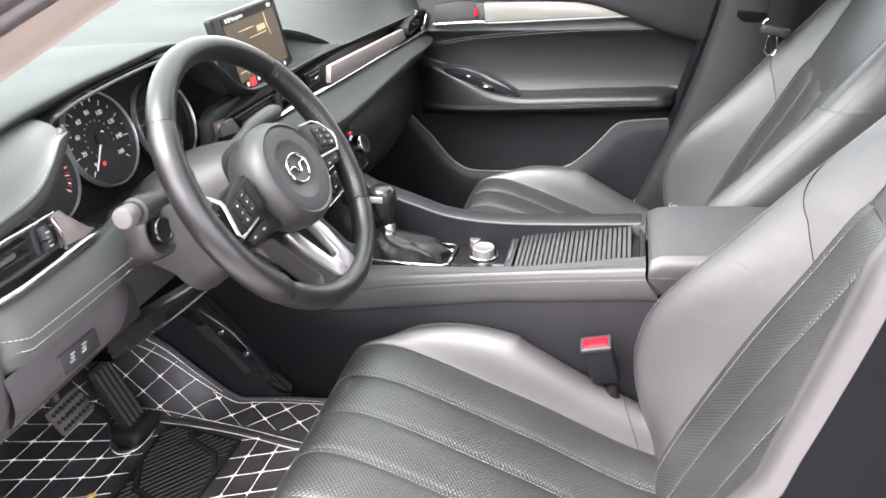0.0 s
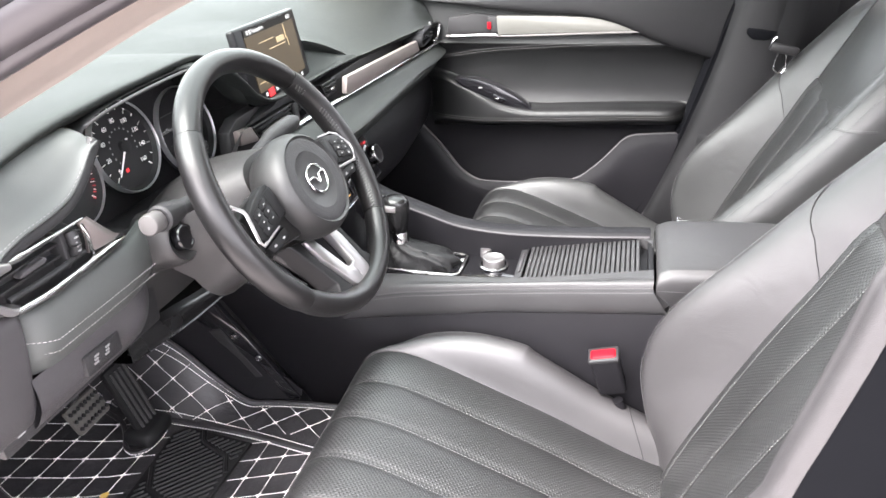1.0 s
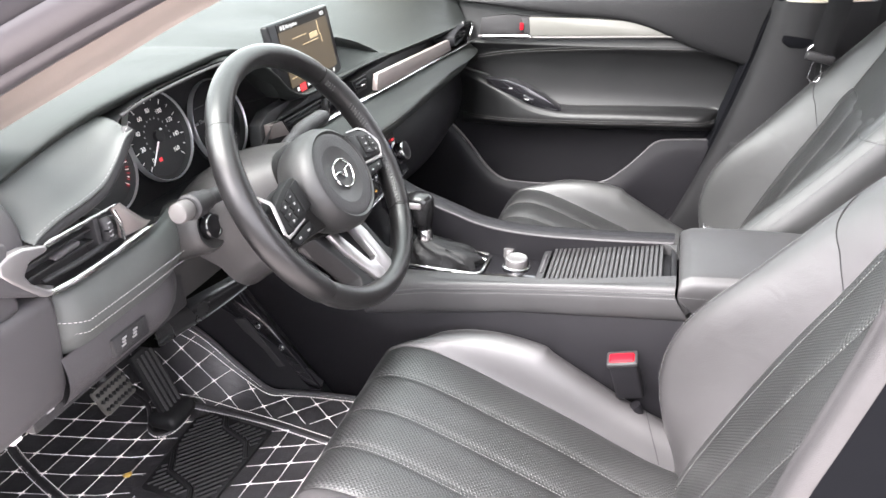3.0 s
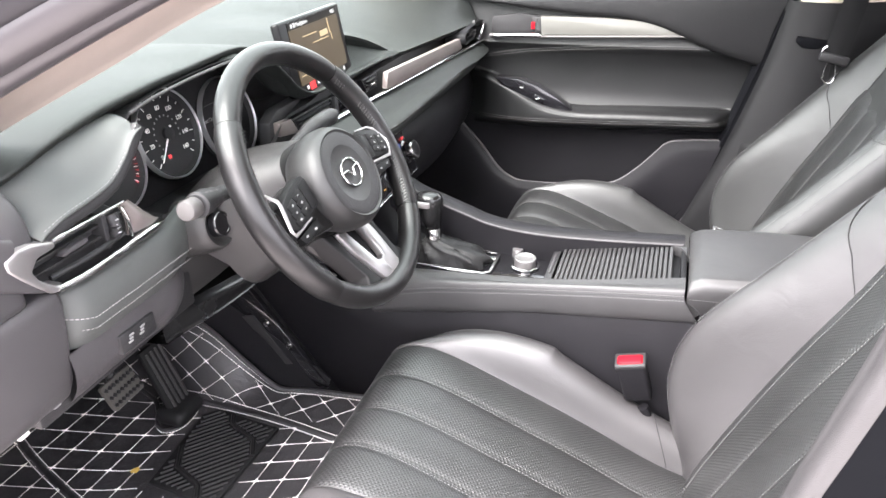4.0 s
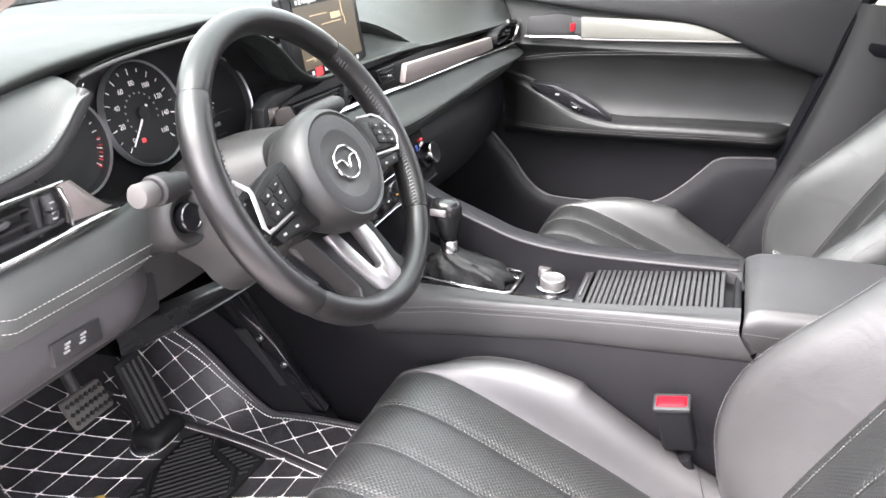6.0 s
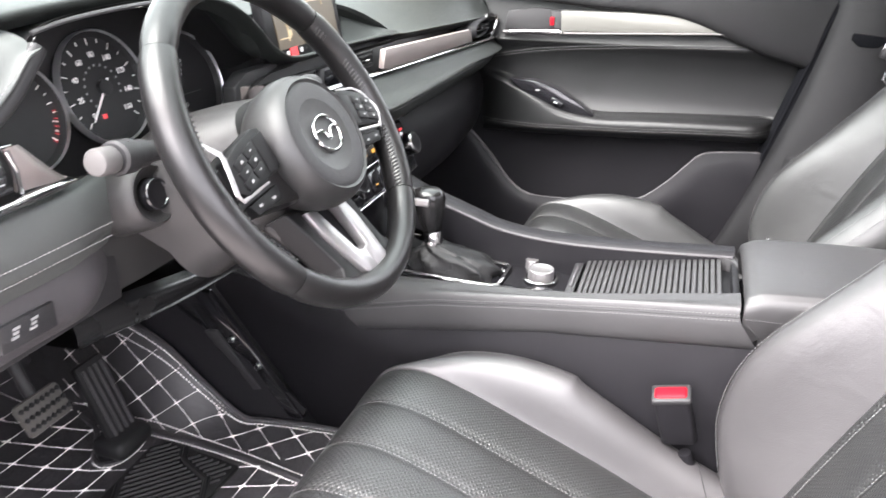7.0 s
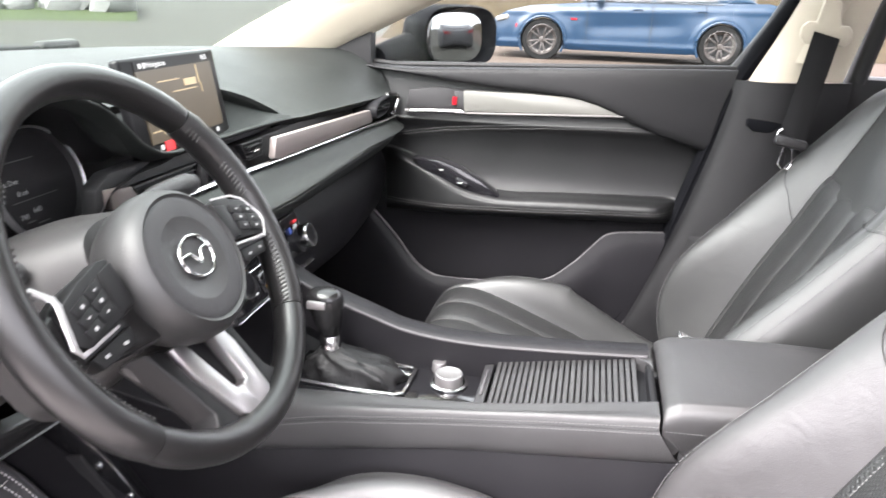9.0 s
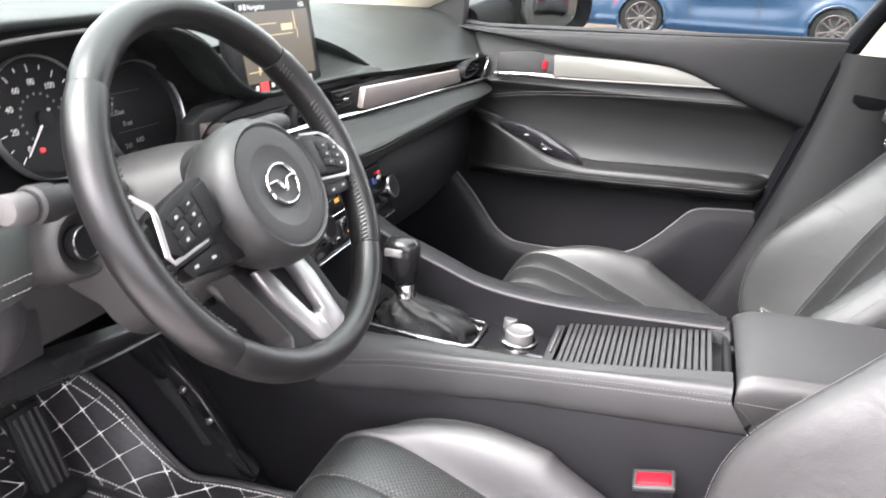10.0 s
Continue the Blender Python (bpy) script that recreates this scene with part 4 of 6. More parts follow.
def gauge(cy, cz, r, marks, tilt=-14):
    m = Matrix.Translation((-0.286, cy, cz)) @ Matrix.Rotation(radians(90 + tilt), 4, "Y") @ Matrix.Rotation(radians(90), 4, "Z")
    g = part("gauge", lathe([(r, -0.008), (r * 1.0, 0.0), (r * 0.995, 0.0005)], m, 48), DARK, dash, "round black gauge with white marks")
    part("gauge_cone", lathe([(r * 0.90, 0.0006), (r * 0.93, 0.003), (r * 0.985, 0.006)], m, 48, cap=False), DARK, g)
    part("gauge_ring", lathe([(r * 0.985, 0.006), (r * 0.995, 0.0085), (r * 1.008, 0.0095), (r * 1.022, 0.008), (r * 1.026, 0.0)], m, 48, cap=False), RING, g, "satin chrome bezel")
    for k, a in enumerate(marks):
        a = radians(a)
        long = k % 2 == 0
        rr = r * (0.815 if long else 0.84)
        part("gauge_mark", box((0, 0, 0), (r * (0.12 if long else 0.07), 0.0010, 0.0006), 0.0, m=m @ Matrix.Rotation(a, 4, "Z") @ Matrix.Translation((rr, 0, 0.0012))), THREAD_WHITE, g)
    return g, m


left_g, m = gauge(-0.474, 0.884, 0.056, [-40 + 12 * k for k in range(10)])
for k in range(5):
    part("red_zone", box((0, 0, 0), (0.005, 0.0009, 0.0006), 0.0, m=m @ Matrix.Rotation(radians(-42 + 10 * k), 4, "Z") @ Matrix.Translation((0.047, 0, 0.0014))), LAMP_RED, left_g)
mid_g, m = gauge(-0.353, 0.892, 0.0625, [225 - 16.875 * k for k in range(17)])
for k, word in enumerate(("0", "20", "40", "60", "80", "100", "120", "140", "160")):
    a = radians(225 - 33.75 * k)
    lettering("speed_number", word, 0.0088, m @ Matrix.Translation((0.0375 * math.cos(a), 0.0375 * math.sin(a) - 0.003, 0.0012)), THREAD_WHITE, mid_g)
for k in range(14):
    b = radians(222 - 18.5 * k)
    part("small_mark", box((0, 0, 0), (0.0022, 0.0026, 0.0005), 0.0, m=m @ Matrix.Translation((0.0255 * math.cos(b), 0.0255 * math.sin(b), 0.0012))), WHITE, mid_g)
a = radians(226)
part("needle", tube([m @ Vector((-0.012 * math.cos(a), -0.012 * math.sin(a), 0.004)), m @ Vector((0.046 * math.cos(a), 0.046 * math.sin(a), 0.004))], [0.0018, 0.0009], 6), THREAD_WHITE, mid_g, "white needle")
part("needle_hub", lathe([(0.009, 0.0), (0.009, 0.006), (0.007, 0.007)], m, 24), DARK, mid_g)
part("warning_light", box((0, 0, 0), (0.006, 0.005, 0.0005), 0, m=m @ Matrix.Translation((-0.012, -0.030, 0.0012))), LAMP_RED, mid_g)
right_g, m = gauge(-0.208, 0.870, 0.0655, [])
part("trip_display", lathe([(0.056, 0.0), (0.056, 0.0012), (0.055, 0.0014)], m, 40), DARK, right_g)
for word, px, py, size in (("Past Due", -0.058, 0.014, 0.0085), ("0 mi", -0.042, 0.0, 0.0085), ("741", -0.050, -0.026, 0.0085), ("640", -0.030, -0.022, 0.0085)):
    lettering("display_word", word, size, m @ Matrix.Translation((px + 0.014, py - 0.006, 0.0022)), WHITE, right_g)
for px, py, w, h in ((-0.020, 0.032, 0.05, 0.0012), (-0.012, -0.012, 0.07, 0.0010), (-0.030, -0.036, 0.012, 0.0016), (-0.012, -0.040, 0.018, 0.0016)):
    part("display_line", box((0, 0, 0), (w, h, 0.0005), 0.0, m=m @ Matrix.Translation((px, py, 0.0022))), THREAD_DARK, right_g)

# left vent with its silver frame
vent = part("side_vent", prism([(-0.708, 0.850), (-0.580, 0.850), (-0.578, 0.894), (-0.712, 0.897), (-0.726, 0.884)], "x", -0.232, -0.205, 0.003), SEAL_BLACK, dash, "black slatted side vent")
for k in range(2):
    part("vent_slat", prism([(-0.714 - 0.002 * k, 0.8655 + 0.013 * k), (-0.604, 0.8655 + 0.0135 * k), (-0.604, 0.8685 + 0.0135 * k), (-0.714 - 0.002 * k, 0.8685 + 0.013 * k)], "x", -0.206, -0.184, 0.001), HARD, vent)
part("vent_tab", prism([(-0.672, 0.8735), (-0.640, 0.8745), (-0.636, 0.878), (-0.640, 0.881), (-0.670, 0.879), (-0.675, 0.876)], "x", -0.186, -0.176, 0.002), HARD_LIFTED, vent, "rounded vent tab")
part("vent_divider", prism([(-0.612, 0.852), (-0.606, 0.852), (-0.604, 0.892), (-0.612, 0.893)], "x", -0.206, -0.178, 0.002), HARD, vent)
wheel_part = part("vent_wheel", tube(spline([(-0.190, -0.597, 0.857), (-0.179, -0.597, 0.866), (-0.176, -0.597, 0.876), (-0.180, -0.597, 0.888)], 5), 0.0065, 10), HARD, vent, "ribbed vent wheel")
for k in range(4):
    part("wheel_mark", box((-0.1712, -0.598, 0.868 + 0.005 * k), (0.002, 0.005, 0.0016), 0.0005), WHITE, wheel_part)
part("vent_top_trim", tube(spline([(-0.175, -0.700, 0.898), (-0.173, -0.67, 0.8975), (-0.173, -0.64, 0.897), (-0.176, -0.578, 0.8955)], 5), [0.0042] * 6 + [0.0036] * 5 + [0.003, 0.0026, 0.0022, 0.0018, 0.0012], 10), CHROME, dash, "thin chrome upper edge")
part("vent_end_trim", prism([(-0.745, 0.896), (-0.746, 0.906), (-0.729, 0.911), (-0.712, 0.909), (-0.688, 0.901), (-0.688, 0.8945), (-0.711, 0.8935), (-0.7205, 0.884), (-0.716, 0.873), (-0.700, 0.858), (-0.686, 0.854), (-0.686, 0.848), (-0.706, 0.852), (-0.722, 0.868), (-0.736, 0.884)], "x", -0.190, -0.1645, 0.004, 3), SILVER, dash, "satin silver end piece")
part("vent_lower_trim", tube(spline([(-0.168, -0.698, 0.852), (-0.165, -0.66, 0.8505), (-0.165, -0.60, 0.8512), (-0.168, -0.56, 0.8515), (-0.174, -0.522, 0.849)], 6), [0.0045] * 14 + [0.0052] * 7 + [0.0045, 0.0035, 0.0025, 0.0015], 12, flat=0.95), CHROME, dash, "chrome lower strip")
part("vent_lower_lip", tube(spline([(-0.182, -0.690, 0.8585), (-0.178, -0.64, 0.8585), (-0.178, -0.585, 0.860)], 5), 0.003, 8), HARD, dash)
part("vent_inner_edge", tube([(-0.170, -0.588, 0.8935), (-0.168, -0.585, 0.876), (-0.170, -0.583, 0.857)], 0.0022, 8), CHROME, dash, "thin chrome edge")
part("vent_inner_trim", patch([[(-0.174, -0.584, 0.857), (-0.170, -0.565, 0.857), (-0.172, -0.545, 0.855), (-0.180, -0.524, 0.852)], [(-0.172, -0.584, 0.876), (-0.168, -0.568, 0.874), (-0.171, -0.554, 0.868), (-0.180, -0.536, 0.860)], [(-0.176, -0.586, 0.895), (-0.174, -0.578, 0.895), (-0.177, -0.570, 0.894), (-0.184, -0.562, 0.890)]], 5, 5, 0.004), WOODISH, dash, "brushed trim piece", sharp=60)
part("face_filler", prism([(-0.74, 0.70), (-0.47, 0.70), (-0.47, 0.83), (-0.54, 0.842), (-0.575, 0.885), (-0.60, 0.905), (-0.70, 0.905), (-0.74, 0.89)], "x", -0.30, -0.196, 0.004), HARD, dash)
# lower pads and knee panel of the driver side
rows = []
for y in (-0.70, -0.685, -0.66, -0.60, -0.54, -0.49, -0.47):
    e = 0.03 * max(0, (-0.67 - y) / 0.03) ** 2
    q = 0.02 * max(0, (y + 0.52) / 0.05)
    rows.append([(-0.178 - e - q, y, 0.843), (-0.166 - e - q, y, 0.838), (-0.160 - e - q, y, 0.815), (-0.163 - e - q, y, 0.793), (-0.170 - e - q, y, 0.781), (-0.176 - e - q, y, 0.770)])
part("lower_pad", patch(rows, 4, 4), FACE_LIFTED, dash, "padded lower edge with double stitching", sharp=70)
for z, x in ((0.803, -0.1600), (0.7885, -0.1640)):
    part("pad_stitching", stitches([(x + 0.0004 - 0.03 * max(0, (-0.67 - y) / 0.03) ** 2, y, z + 0.010 * max(0, (-0.665 - y) / 0.03)) for y in (-0.697, -0.690, -0.683, -0.676, -0.668, -0.60, -0.54, -0.50)], 0.0050, 0.0038, 0.00045), THREAD_PAD, dash, kind="stuff")
rows = []
for y in (-0.70, -0.64, -0.58, -0.52, -0.46, -0.38, -0.28, -0.16):
    d = 0.0 if y < -0.5 else -0.03
    rows.append([(-0.178 + d, y, 0.772), (-0.176 + d, y, 0.750), (-0.182 + d, y, 0.725), (-0.205 + d, y, 0.70), (-0.26 + d, y, 0.68), (-0.34 + d, y, 0.67)])
part("knee_panel", patch(rows, 4, 4), HARD_LIFTED, dash, "grained lower knee panel", sharp=70)
part("switch_plate", prism([(-0.635, 0.729), (-0.575, 0.727), (-0.575, 0.752), (-0.635, 0.754)], "x", -0.185, -0.1725, 0.002), HARD, dash)
for y in (-0.600, -0.619):
    for k in range(3):
        part("switch_mark", box((-0.1715, y + 0.0015 * (k - 1), 0.7395 + 0.0038 * k), (0.001, 0.007 - 0.0015 * (k % 2), 0.0022), 0.0), WHITE, dash)
part("under_cover", patch([[(-0.216, -0.53, 0.706), (-0.216, -0.49, 0.700), (-0.216, -0.40, 0.683), (-0.216, -0.273, 0.660), (-0.216, -0.19, 0.65)], [(-0.208, -0.53, 0.692), (-0.208, -0.49, 0.688), (-0.206, -0.40, 0.672), (-0.206, -0.30, 0.655), (-0.21, -0.19, 0.64)], [(-0.207, -0.53, 0.674), (-0.207, -0.49, 0.669), (-0.206, -0.42, 0.656), (-0.207, -0.34, 0.647), (-0.21, -0.19, 0.632)], [(-0.214, -0.53, 0.667), (-0.214, -0.49, 0.661), (-0.214, -0.42, 0.650), (-0.215, -0.34, 0.640), (-0.22, -0.19, 0.625)], [(-0.32, -0.53, 0.66), (-0.32, -0.49, 0.656), (-0.32, -0.42, 0.645), (-0.32, -0.34, 0.636), (-0.32, -0.19, 0.62)]], 4, 5), KNOB, dash, "smooth black cover below the column", sharp=70)
part("end_cap", prism([(-0.235, 0.692), (-0.196, 0.712), (-0.183, 0.74), (-0.178, 0.768), (-0.172, 0.80), (-0.168, 0.835), (-0.169, 0.852), (-0.5, 0.852), (-0.5, 0.692)], "y", -0.800, -0.692, 0.010, 3), HARD_LIFTED, dash, "plain dashboard end")
part("end_cap", prism([(-0.170, 0.848), (-0.172, 0.885), (-0.182, 0.912), (-0.21, 0.940), (-0.5, 0.945), (-0.5, 0.848)], "y", -0.800, -0.727, 0.010, 3), HARD_LIFTED, dash, "plain dashboard end")
part("end_band", patch([[(-0.171, -0.728, 0.921), (-0.172, -0.745, 0.929), (-0.177, -0.765, 0.939), (-0.186, -0.80, 0.952)], [(-0.167, -0.729, 0.915), (-0.168, -0.745, 0.923), (-0.171, -0.765, 0.932), (-0.180, -0.80, 0.945)], [(-0.1665, -0.738, 0.893), (-0.1665, -0.750, 0.898), (-0.170, -0.768, 0.906), (-0.178, -0.80, 0.917)], [(-0.167, -0.712, 0.859), (-0.167, -0.738, 0.873), (-0.170, -0.768, 0.889), (-0.180, -0.80, 0.90)], [(-0.173, -0.712, 0.855), (-0.173, -0.738, 0.869), (-0.178, -0.768, 0.885), (-0.188, -0.80, 0.896)]], 4, 4), HARD_LIFTED, dash, "grained band round the dashboard end", sharp=70)
part("bonnet_release", box((-0.212, -0.716, 0.712), (0.03, 0.034, 0.016), 0.004), HARD, dash)
part("release_mark", box((-0.196, -0.716, 0.716), (0.002, 0.010, 0.004), 0.0), WHITE, dash)
for y, z in ((-0.697, 0.664), (-0.726, 0.671)):
    part("white_clip", box((-0.25, y, z), (0.012, 0.014, 0.007), 0.002), THREAD_WHITE, dash, "small white clip")
button_m = Matrix.Translation((-0.148, -0.455, 0.816)) @ Matrix.Rotation(radians(78), 4, "Y")
part("start_button", lathe([(0.0165, -0.006), (0.0165, 0.0045), (0.0155, 0.0058), (0.0132, 0.0054), (0.0125, 0.0042), (0.004, 0.0042)], button_m, 32), GLOSS, dash, "round start button")
part("button_surround", lathe([(0.040, -0.05), (0.035, -0.012), (0.0315, -0.001), (0.0285, 0.001), (0.0255, -0.001), (0.0205, -0.006), (0.0172, -0.0065)], button_m, 36, cap=False), COVER, dash, "dished boss round the start button", sharp=60)
part("column_surround", patch([[(-0.196, -0.50, 0.842), (-0.190, -0.42, 0.83), (-0.190, -0.33, 0.83), (-0.19, -0.24, 0.842)], [(-0.188, -0.50, 0.80), (-0.180, -0.42, 0.79), (-0.180, -0.33, 0.79), (-0.182, -0.24, 0.80)], [(-0.198, -0.50, 0.75), (-0.194, -0.42, 0.745), (-0.194, -0.33, 0.745), (-0.196, -0.24, 0.75)], [(-0.215, -0.50, 0.70), (-0.21, -0.42, 0.70), (-0.21, -0.33, 0.70), (-0.21, -0.24, 0.70)]], 4, 4), COVER, dash, sharp=70)

# screen
sm = Matrix.Translation((-0.205, -0.030, 0.947)) @ Matrix.Rotation(radians(-10), 4, "Y") @ Matrix(((0, 0, 1, 0), (1, 0, 0, 0), (0, 1, 0, 0), (0, 0, 0, 1)))
screen = thing("display_screen", (0, 0, 0), "upright black display screen showing a dim map", "screen", m=sm)
part("housing", box((0, 0, -0.007), (0.222, 0.122, 0.015), 0.005, 3), PANEL, screen, local=True)
part("map", box((0.004, 0.0, 0.0012), (0.178, 0.088, 0.0012), 0.0), SCREEN, screen, "dim brown map", local=True)
part("status_bar", box((0.004, 0.050, 0.0012), (0.178, 0.012, 0.001), 0.0), PANEL, screen, local=True)
lettering("title", "Navigation", 0.0095, Matrix.Translation((-0.038, 0.047, 0.002)), SCREEN_TEXT, screen, local=True)
lettering("clock", "4:03", 0.0095, Matrix.Translation((0.078, 0.047, 0.002)), SCREEN_TEXT, screen, local=True)
for x, y, w, h in ((-0.073, 0.050, 0.006, 0.006), (-0.064, 0.050, 0.005, 0.007), (0.03, 0.022, 0.030, 0.009), (0.014, 0.013, 0.06, 0.0015), (0.052, 0.03, 0.0025, 0.024), (0.056, 0.012, 0.0015, 0.014), (-0.055, -0.010, 0.0022, 0.05), (-0.064, -0.030, 0.03, 0.0018), (-0.05, -0.024, 0.008, 0.008), (-0.02, 0.028, 0.05, 0.0015)):
    part("map_mark", box((x, y, 0.0022), (w, h, 0.0006), 0.0), SCREEN_BAR if y < 0.04 else SCREEN_TEXT, screen, local=True)
part("red_key", box((-0.049, -0.050, 0.0014), (0.020, 0.013, 0.0008), 0.0), SCREEN_RED, screen, local=True)
for x in (-0.066, -0.028, 0.05, 0.075):
    part("key_mark", box((x, -0.050, 0.0014), (0.007, 0.006, 0.0006), 0.0), SCREEN_TEXT, screen, local=True)
# shelf below the screen and centre face
SWEEP = ((-0.32, -0.201, 0.990), (-0.29, -0.193, 0.990), (-0.262, -0.180, 0.983), (-0.232, -0.172, 0.968), (-0.205, -0.170, 0.946), (-0.177, -0.170, 0.922), (-0.145, -0.169, 0.905), (-0.115, -0.168, 0.8985), (-0.07, -0.166, 0.897), (0.01, -0.163, 0.897), (0.09, -0.160, 0.896), (0.16, -0.158, 0.8945), (0.225, -0.157, 0.8905))
BEHIND = ((-0.25, 0.989), (-0.25, 0.988), (-0.25, 0.984), (-0.25, 0.982), (-0.25, 0.968), (-0.25, 0.955), (-0.25, 0.944), (-0.25, 0.938), (-0.25, 0.936), (-0.25, 0.938), (-0.222, 0.934), (-0.192, 0.912), (-0.172, 0.892))
rows = [[], [], [], [], []]
for (y, x, z), (bx, bz) in zip(SWEEP, BEHIND):
    rows[0].append((bx, y, bz))
    low = min(1, max(0, (y + 0.235) / 0.05)) * min(1, max(0, (0.17 - y) / 0.08))
    rows[1].append((0.45 * bx + 0.55 * x, y, (1 - low) * (0.30 * bz + 0.70 * z + 0.003) + low * min(z - 0.006, 0.905)))
    rows[2].append((x - 0.003, y, z + 0.001))
    rows[3].append((x, y, z - 0.004))
    rows[4].append((x - 0.022, y, z - 0.013))
part("screen_shelf", patch(rows, 5, 5), SOFT, dash, "smooth shelf sweeping from the gauge hood below the screen", sharp=70)
part("centre_face", prism([(0.05, 0.70), (0.70, 0.70), (0.70, 0.868), (0.2, 0.874), (0.05, 0.876)], "x", -0.188, -0.168, 0.003), DARK, dash)
part("centre_recess", prism([(-0.245, 0.70), (0.22, 0.70), (0.22, 0.884), (0.16, 0.891), (-0.205, 0.890), (-0.232, 0.876)], "x", -0.215, -0.194, 0.003), DARK, dash)


part("passenger_trim", prism([(0.104, 0.849), (0.122, 0.844), (0.30, 0.8405), (0.532, 0.838), (0.516, 0.864), (0.30, 0.872), (0.112, 0.879)], "x", -0.168, -0.157, 0.002), WOODISH, dash, "long brushed pale trim strip").matrix_basis = Matrix.Translation((0.018, 0.0, 0)) @ Matrix.Rotation(radians(-3.2), 4, "Z")
rows = []
for y in (-0.28, -0.12, 0.0, 0.1, 0.3, 0.5, 0.6, 0.66, 0.69):
    x = -0.152 + 0.048 * max(0, y + 0.05) / 0.7
    z = 0.851 - 0.022 * max(0, min(1, (y + 0.28) / 0.9))
    rows.append((x, y, z))
part("chrome_strip", tube(spline(rows, 4), 0.0048, 10, flat=0.8), CHROME, dash, "long chrome strip")
# centre vents, small display
for y0, y1, low, face in ((-0.182, -0.046, 0.843, -0.184), (0.040, 0.106, 0.852, -0.161)):
    v = part("centre_vent", prism([(y0 + 0.020, low), (y1, low), (y1, low + 0.024), (y0, low + 0.026)], "x", face - 0.011, face, 0.002), SEAL_BLACK, dash, "black slatted centre vent")
    for k in range(3):
        part("vent_slat", box((face + 0.002, (y0 + y1) / 2 + 0.004, low + 0.0055 + 0.0068 * k), (0.010, y1 - y0 - 0.024, 0.0014), 0.0005), DARK, v)
    part("vent_tab", box((face + 0.009, (y0 + y1) / 2, low + 0.0125), (0.005, 0.014, 0.004), 0.001), STEEL, v)
    part("vent_rim", tube([(face + 0.002, y0 + 0.020, low), (face + 0.002, y0, low + 0.026), (face + 0.002, y1, low + 0.024), (face + 0.002, y1, low)], 0.0014, 6, True), HARD, v)
clock = part("small_display", box((-0.184, 0.002, 0.849), (0.014, 0.082, 0.038), 0.004), HARD, dash, "small dark display")
part("display_glass", box((-0.1765, -0.002, 0.851), (0.002, 0.052, 0.026), 0.001), GLOSS, clock)
part("vent_side_trim", prism([(-0.222, 0.853), (-0.162, 0.842), (-0.184, 0.871), (-0.222, 0.875)], "x", -0.195, -0.183, 0.002), WOODISH, dash)
# right end vent
v = part("end_vent", loft([[Vector((x, 0.598 + w * math.copysign(abs(math.cos(q)) ** 0.6, math.cos(q)) + 0.2 * (x + 0.128), 0.857 + h * math.copysign(abs(math.sin(q)) ** 0.6, math.sin(q)) + 0.10 * w * math.cos(q))) for q in (2 * math.pi * k / 28 for k in range(28))] for x, w, h in ((-0.16, 0.05, 0.016), (-0.118, 0.054, 0.0175), (-0.110, 0.050, 0.015), (-0.116, 0.046, 0.012), (-0.135, 0.044, 0.011))], 2), SEAL_BLACK, dash, "black slatted end vent")
for k in range(2):
    part("vent_slat", box((-0.122, 0.60, 0.853 + 0.008 * k), (0.02, 0.082, 0.0016), 0.0006, m=Matrix.Rotation(radians(-8), 4, "Z")), HARD, v)
part("vent_tab", box((-0.112, 0.60, 0.857), (0.004, 0.010, 0.004), 0.001), HARD_LIFTED, v)
part("end_vent_trim", tube(spline([(-0.118, 0.655, 0.878), (-0.108, 0.683, 0.876), (-0.103, 0.690, 0.866), (-0.105, 0.672, 0.842), (-0.108, 0.65, 0.834)], 5), 0.0042, 8), CHROME, dash, "bent chrome end piece")
# passenger pad
rows = []
for y in (-0.13, 0.0, 0.15, 0.3, 0.45, 0.58, 0.66, 0.70):
    x = -0.152 + 0.046 * max(0, y + 0.05) / 0.7
    z = 0.848 - 0.022 * max(0, min(1, (y + 0.28) / 0.9))
    e = 0.02 * max(0, (y - 0.63) / 0.07)
    rows.append([(x - 0.004, y, z), (x + 0.012 - e, y, z - 0.007), (x + 0.032 - e, y, z - 0.022), (-0.087 - e + 0.1 * min(0, y - 0.05), y, 0.806), (-0.089 - e + 0.1 * min(0, y - 0.05), y, 0.795), (-0.106 - e + 0.1 * min(0, y - 0.05), y, 0.772), (-0.16 - e, y, 0.742), (-0.26, y, 0.70)])
part("passenger_pad", patch(rows, 5, 5), SOFT, dash, "padded passenger panel with stitched lower edge", sharp=70)
for z, x in ((0.8045, -0.0862), (0.7985, -0.0866)):
    part("pad_stitching", stitches([(x + (0.1 * min(0, y - 0.05)) - 0.02 * max(0, (y - 0.63) / 0.07), y, z) for y in (-0.02, 0.05, 0.15, 0.3, 0.45, 0.6, 0.64, 0.68)], 0.0055, 0.004), THREAD_DARK, dash, kind="stuff")
part("glovebox", patch([[(-0.15, 0.13, 0.765), (-0.14, 0.4, 0.765), (-0.15, 0.69, 0.765)], [(-0.13, 0.13, 0.70), (-0.11, 0.4, 0.70), (-0.13, 0.69, 0.70)], [(-0.16, 0.13, 0.60), (-0.14, 0.4, 0.60), (-0.16, 0.69, 0.60)], [(-0.26, 0.13, 0.54), (-0.25, 0.4, 0.54), (-0.26, 0.69, 0.54)]], 5, 5), DEEP, dash, "dark glovebox lid", sharp=70)
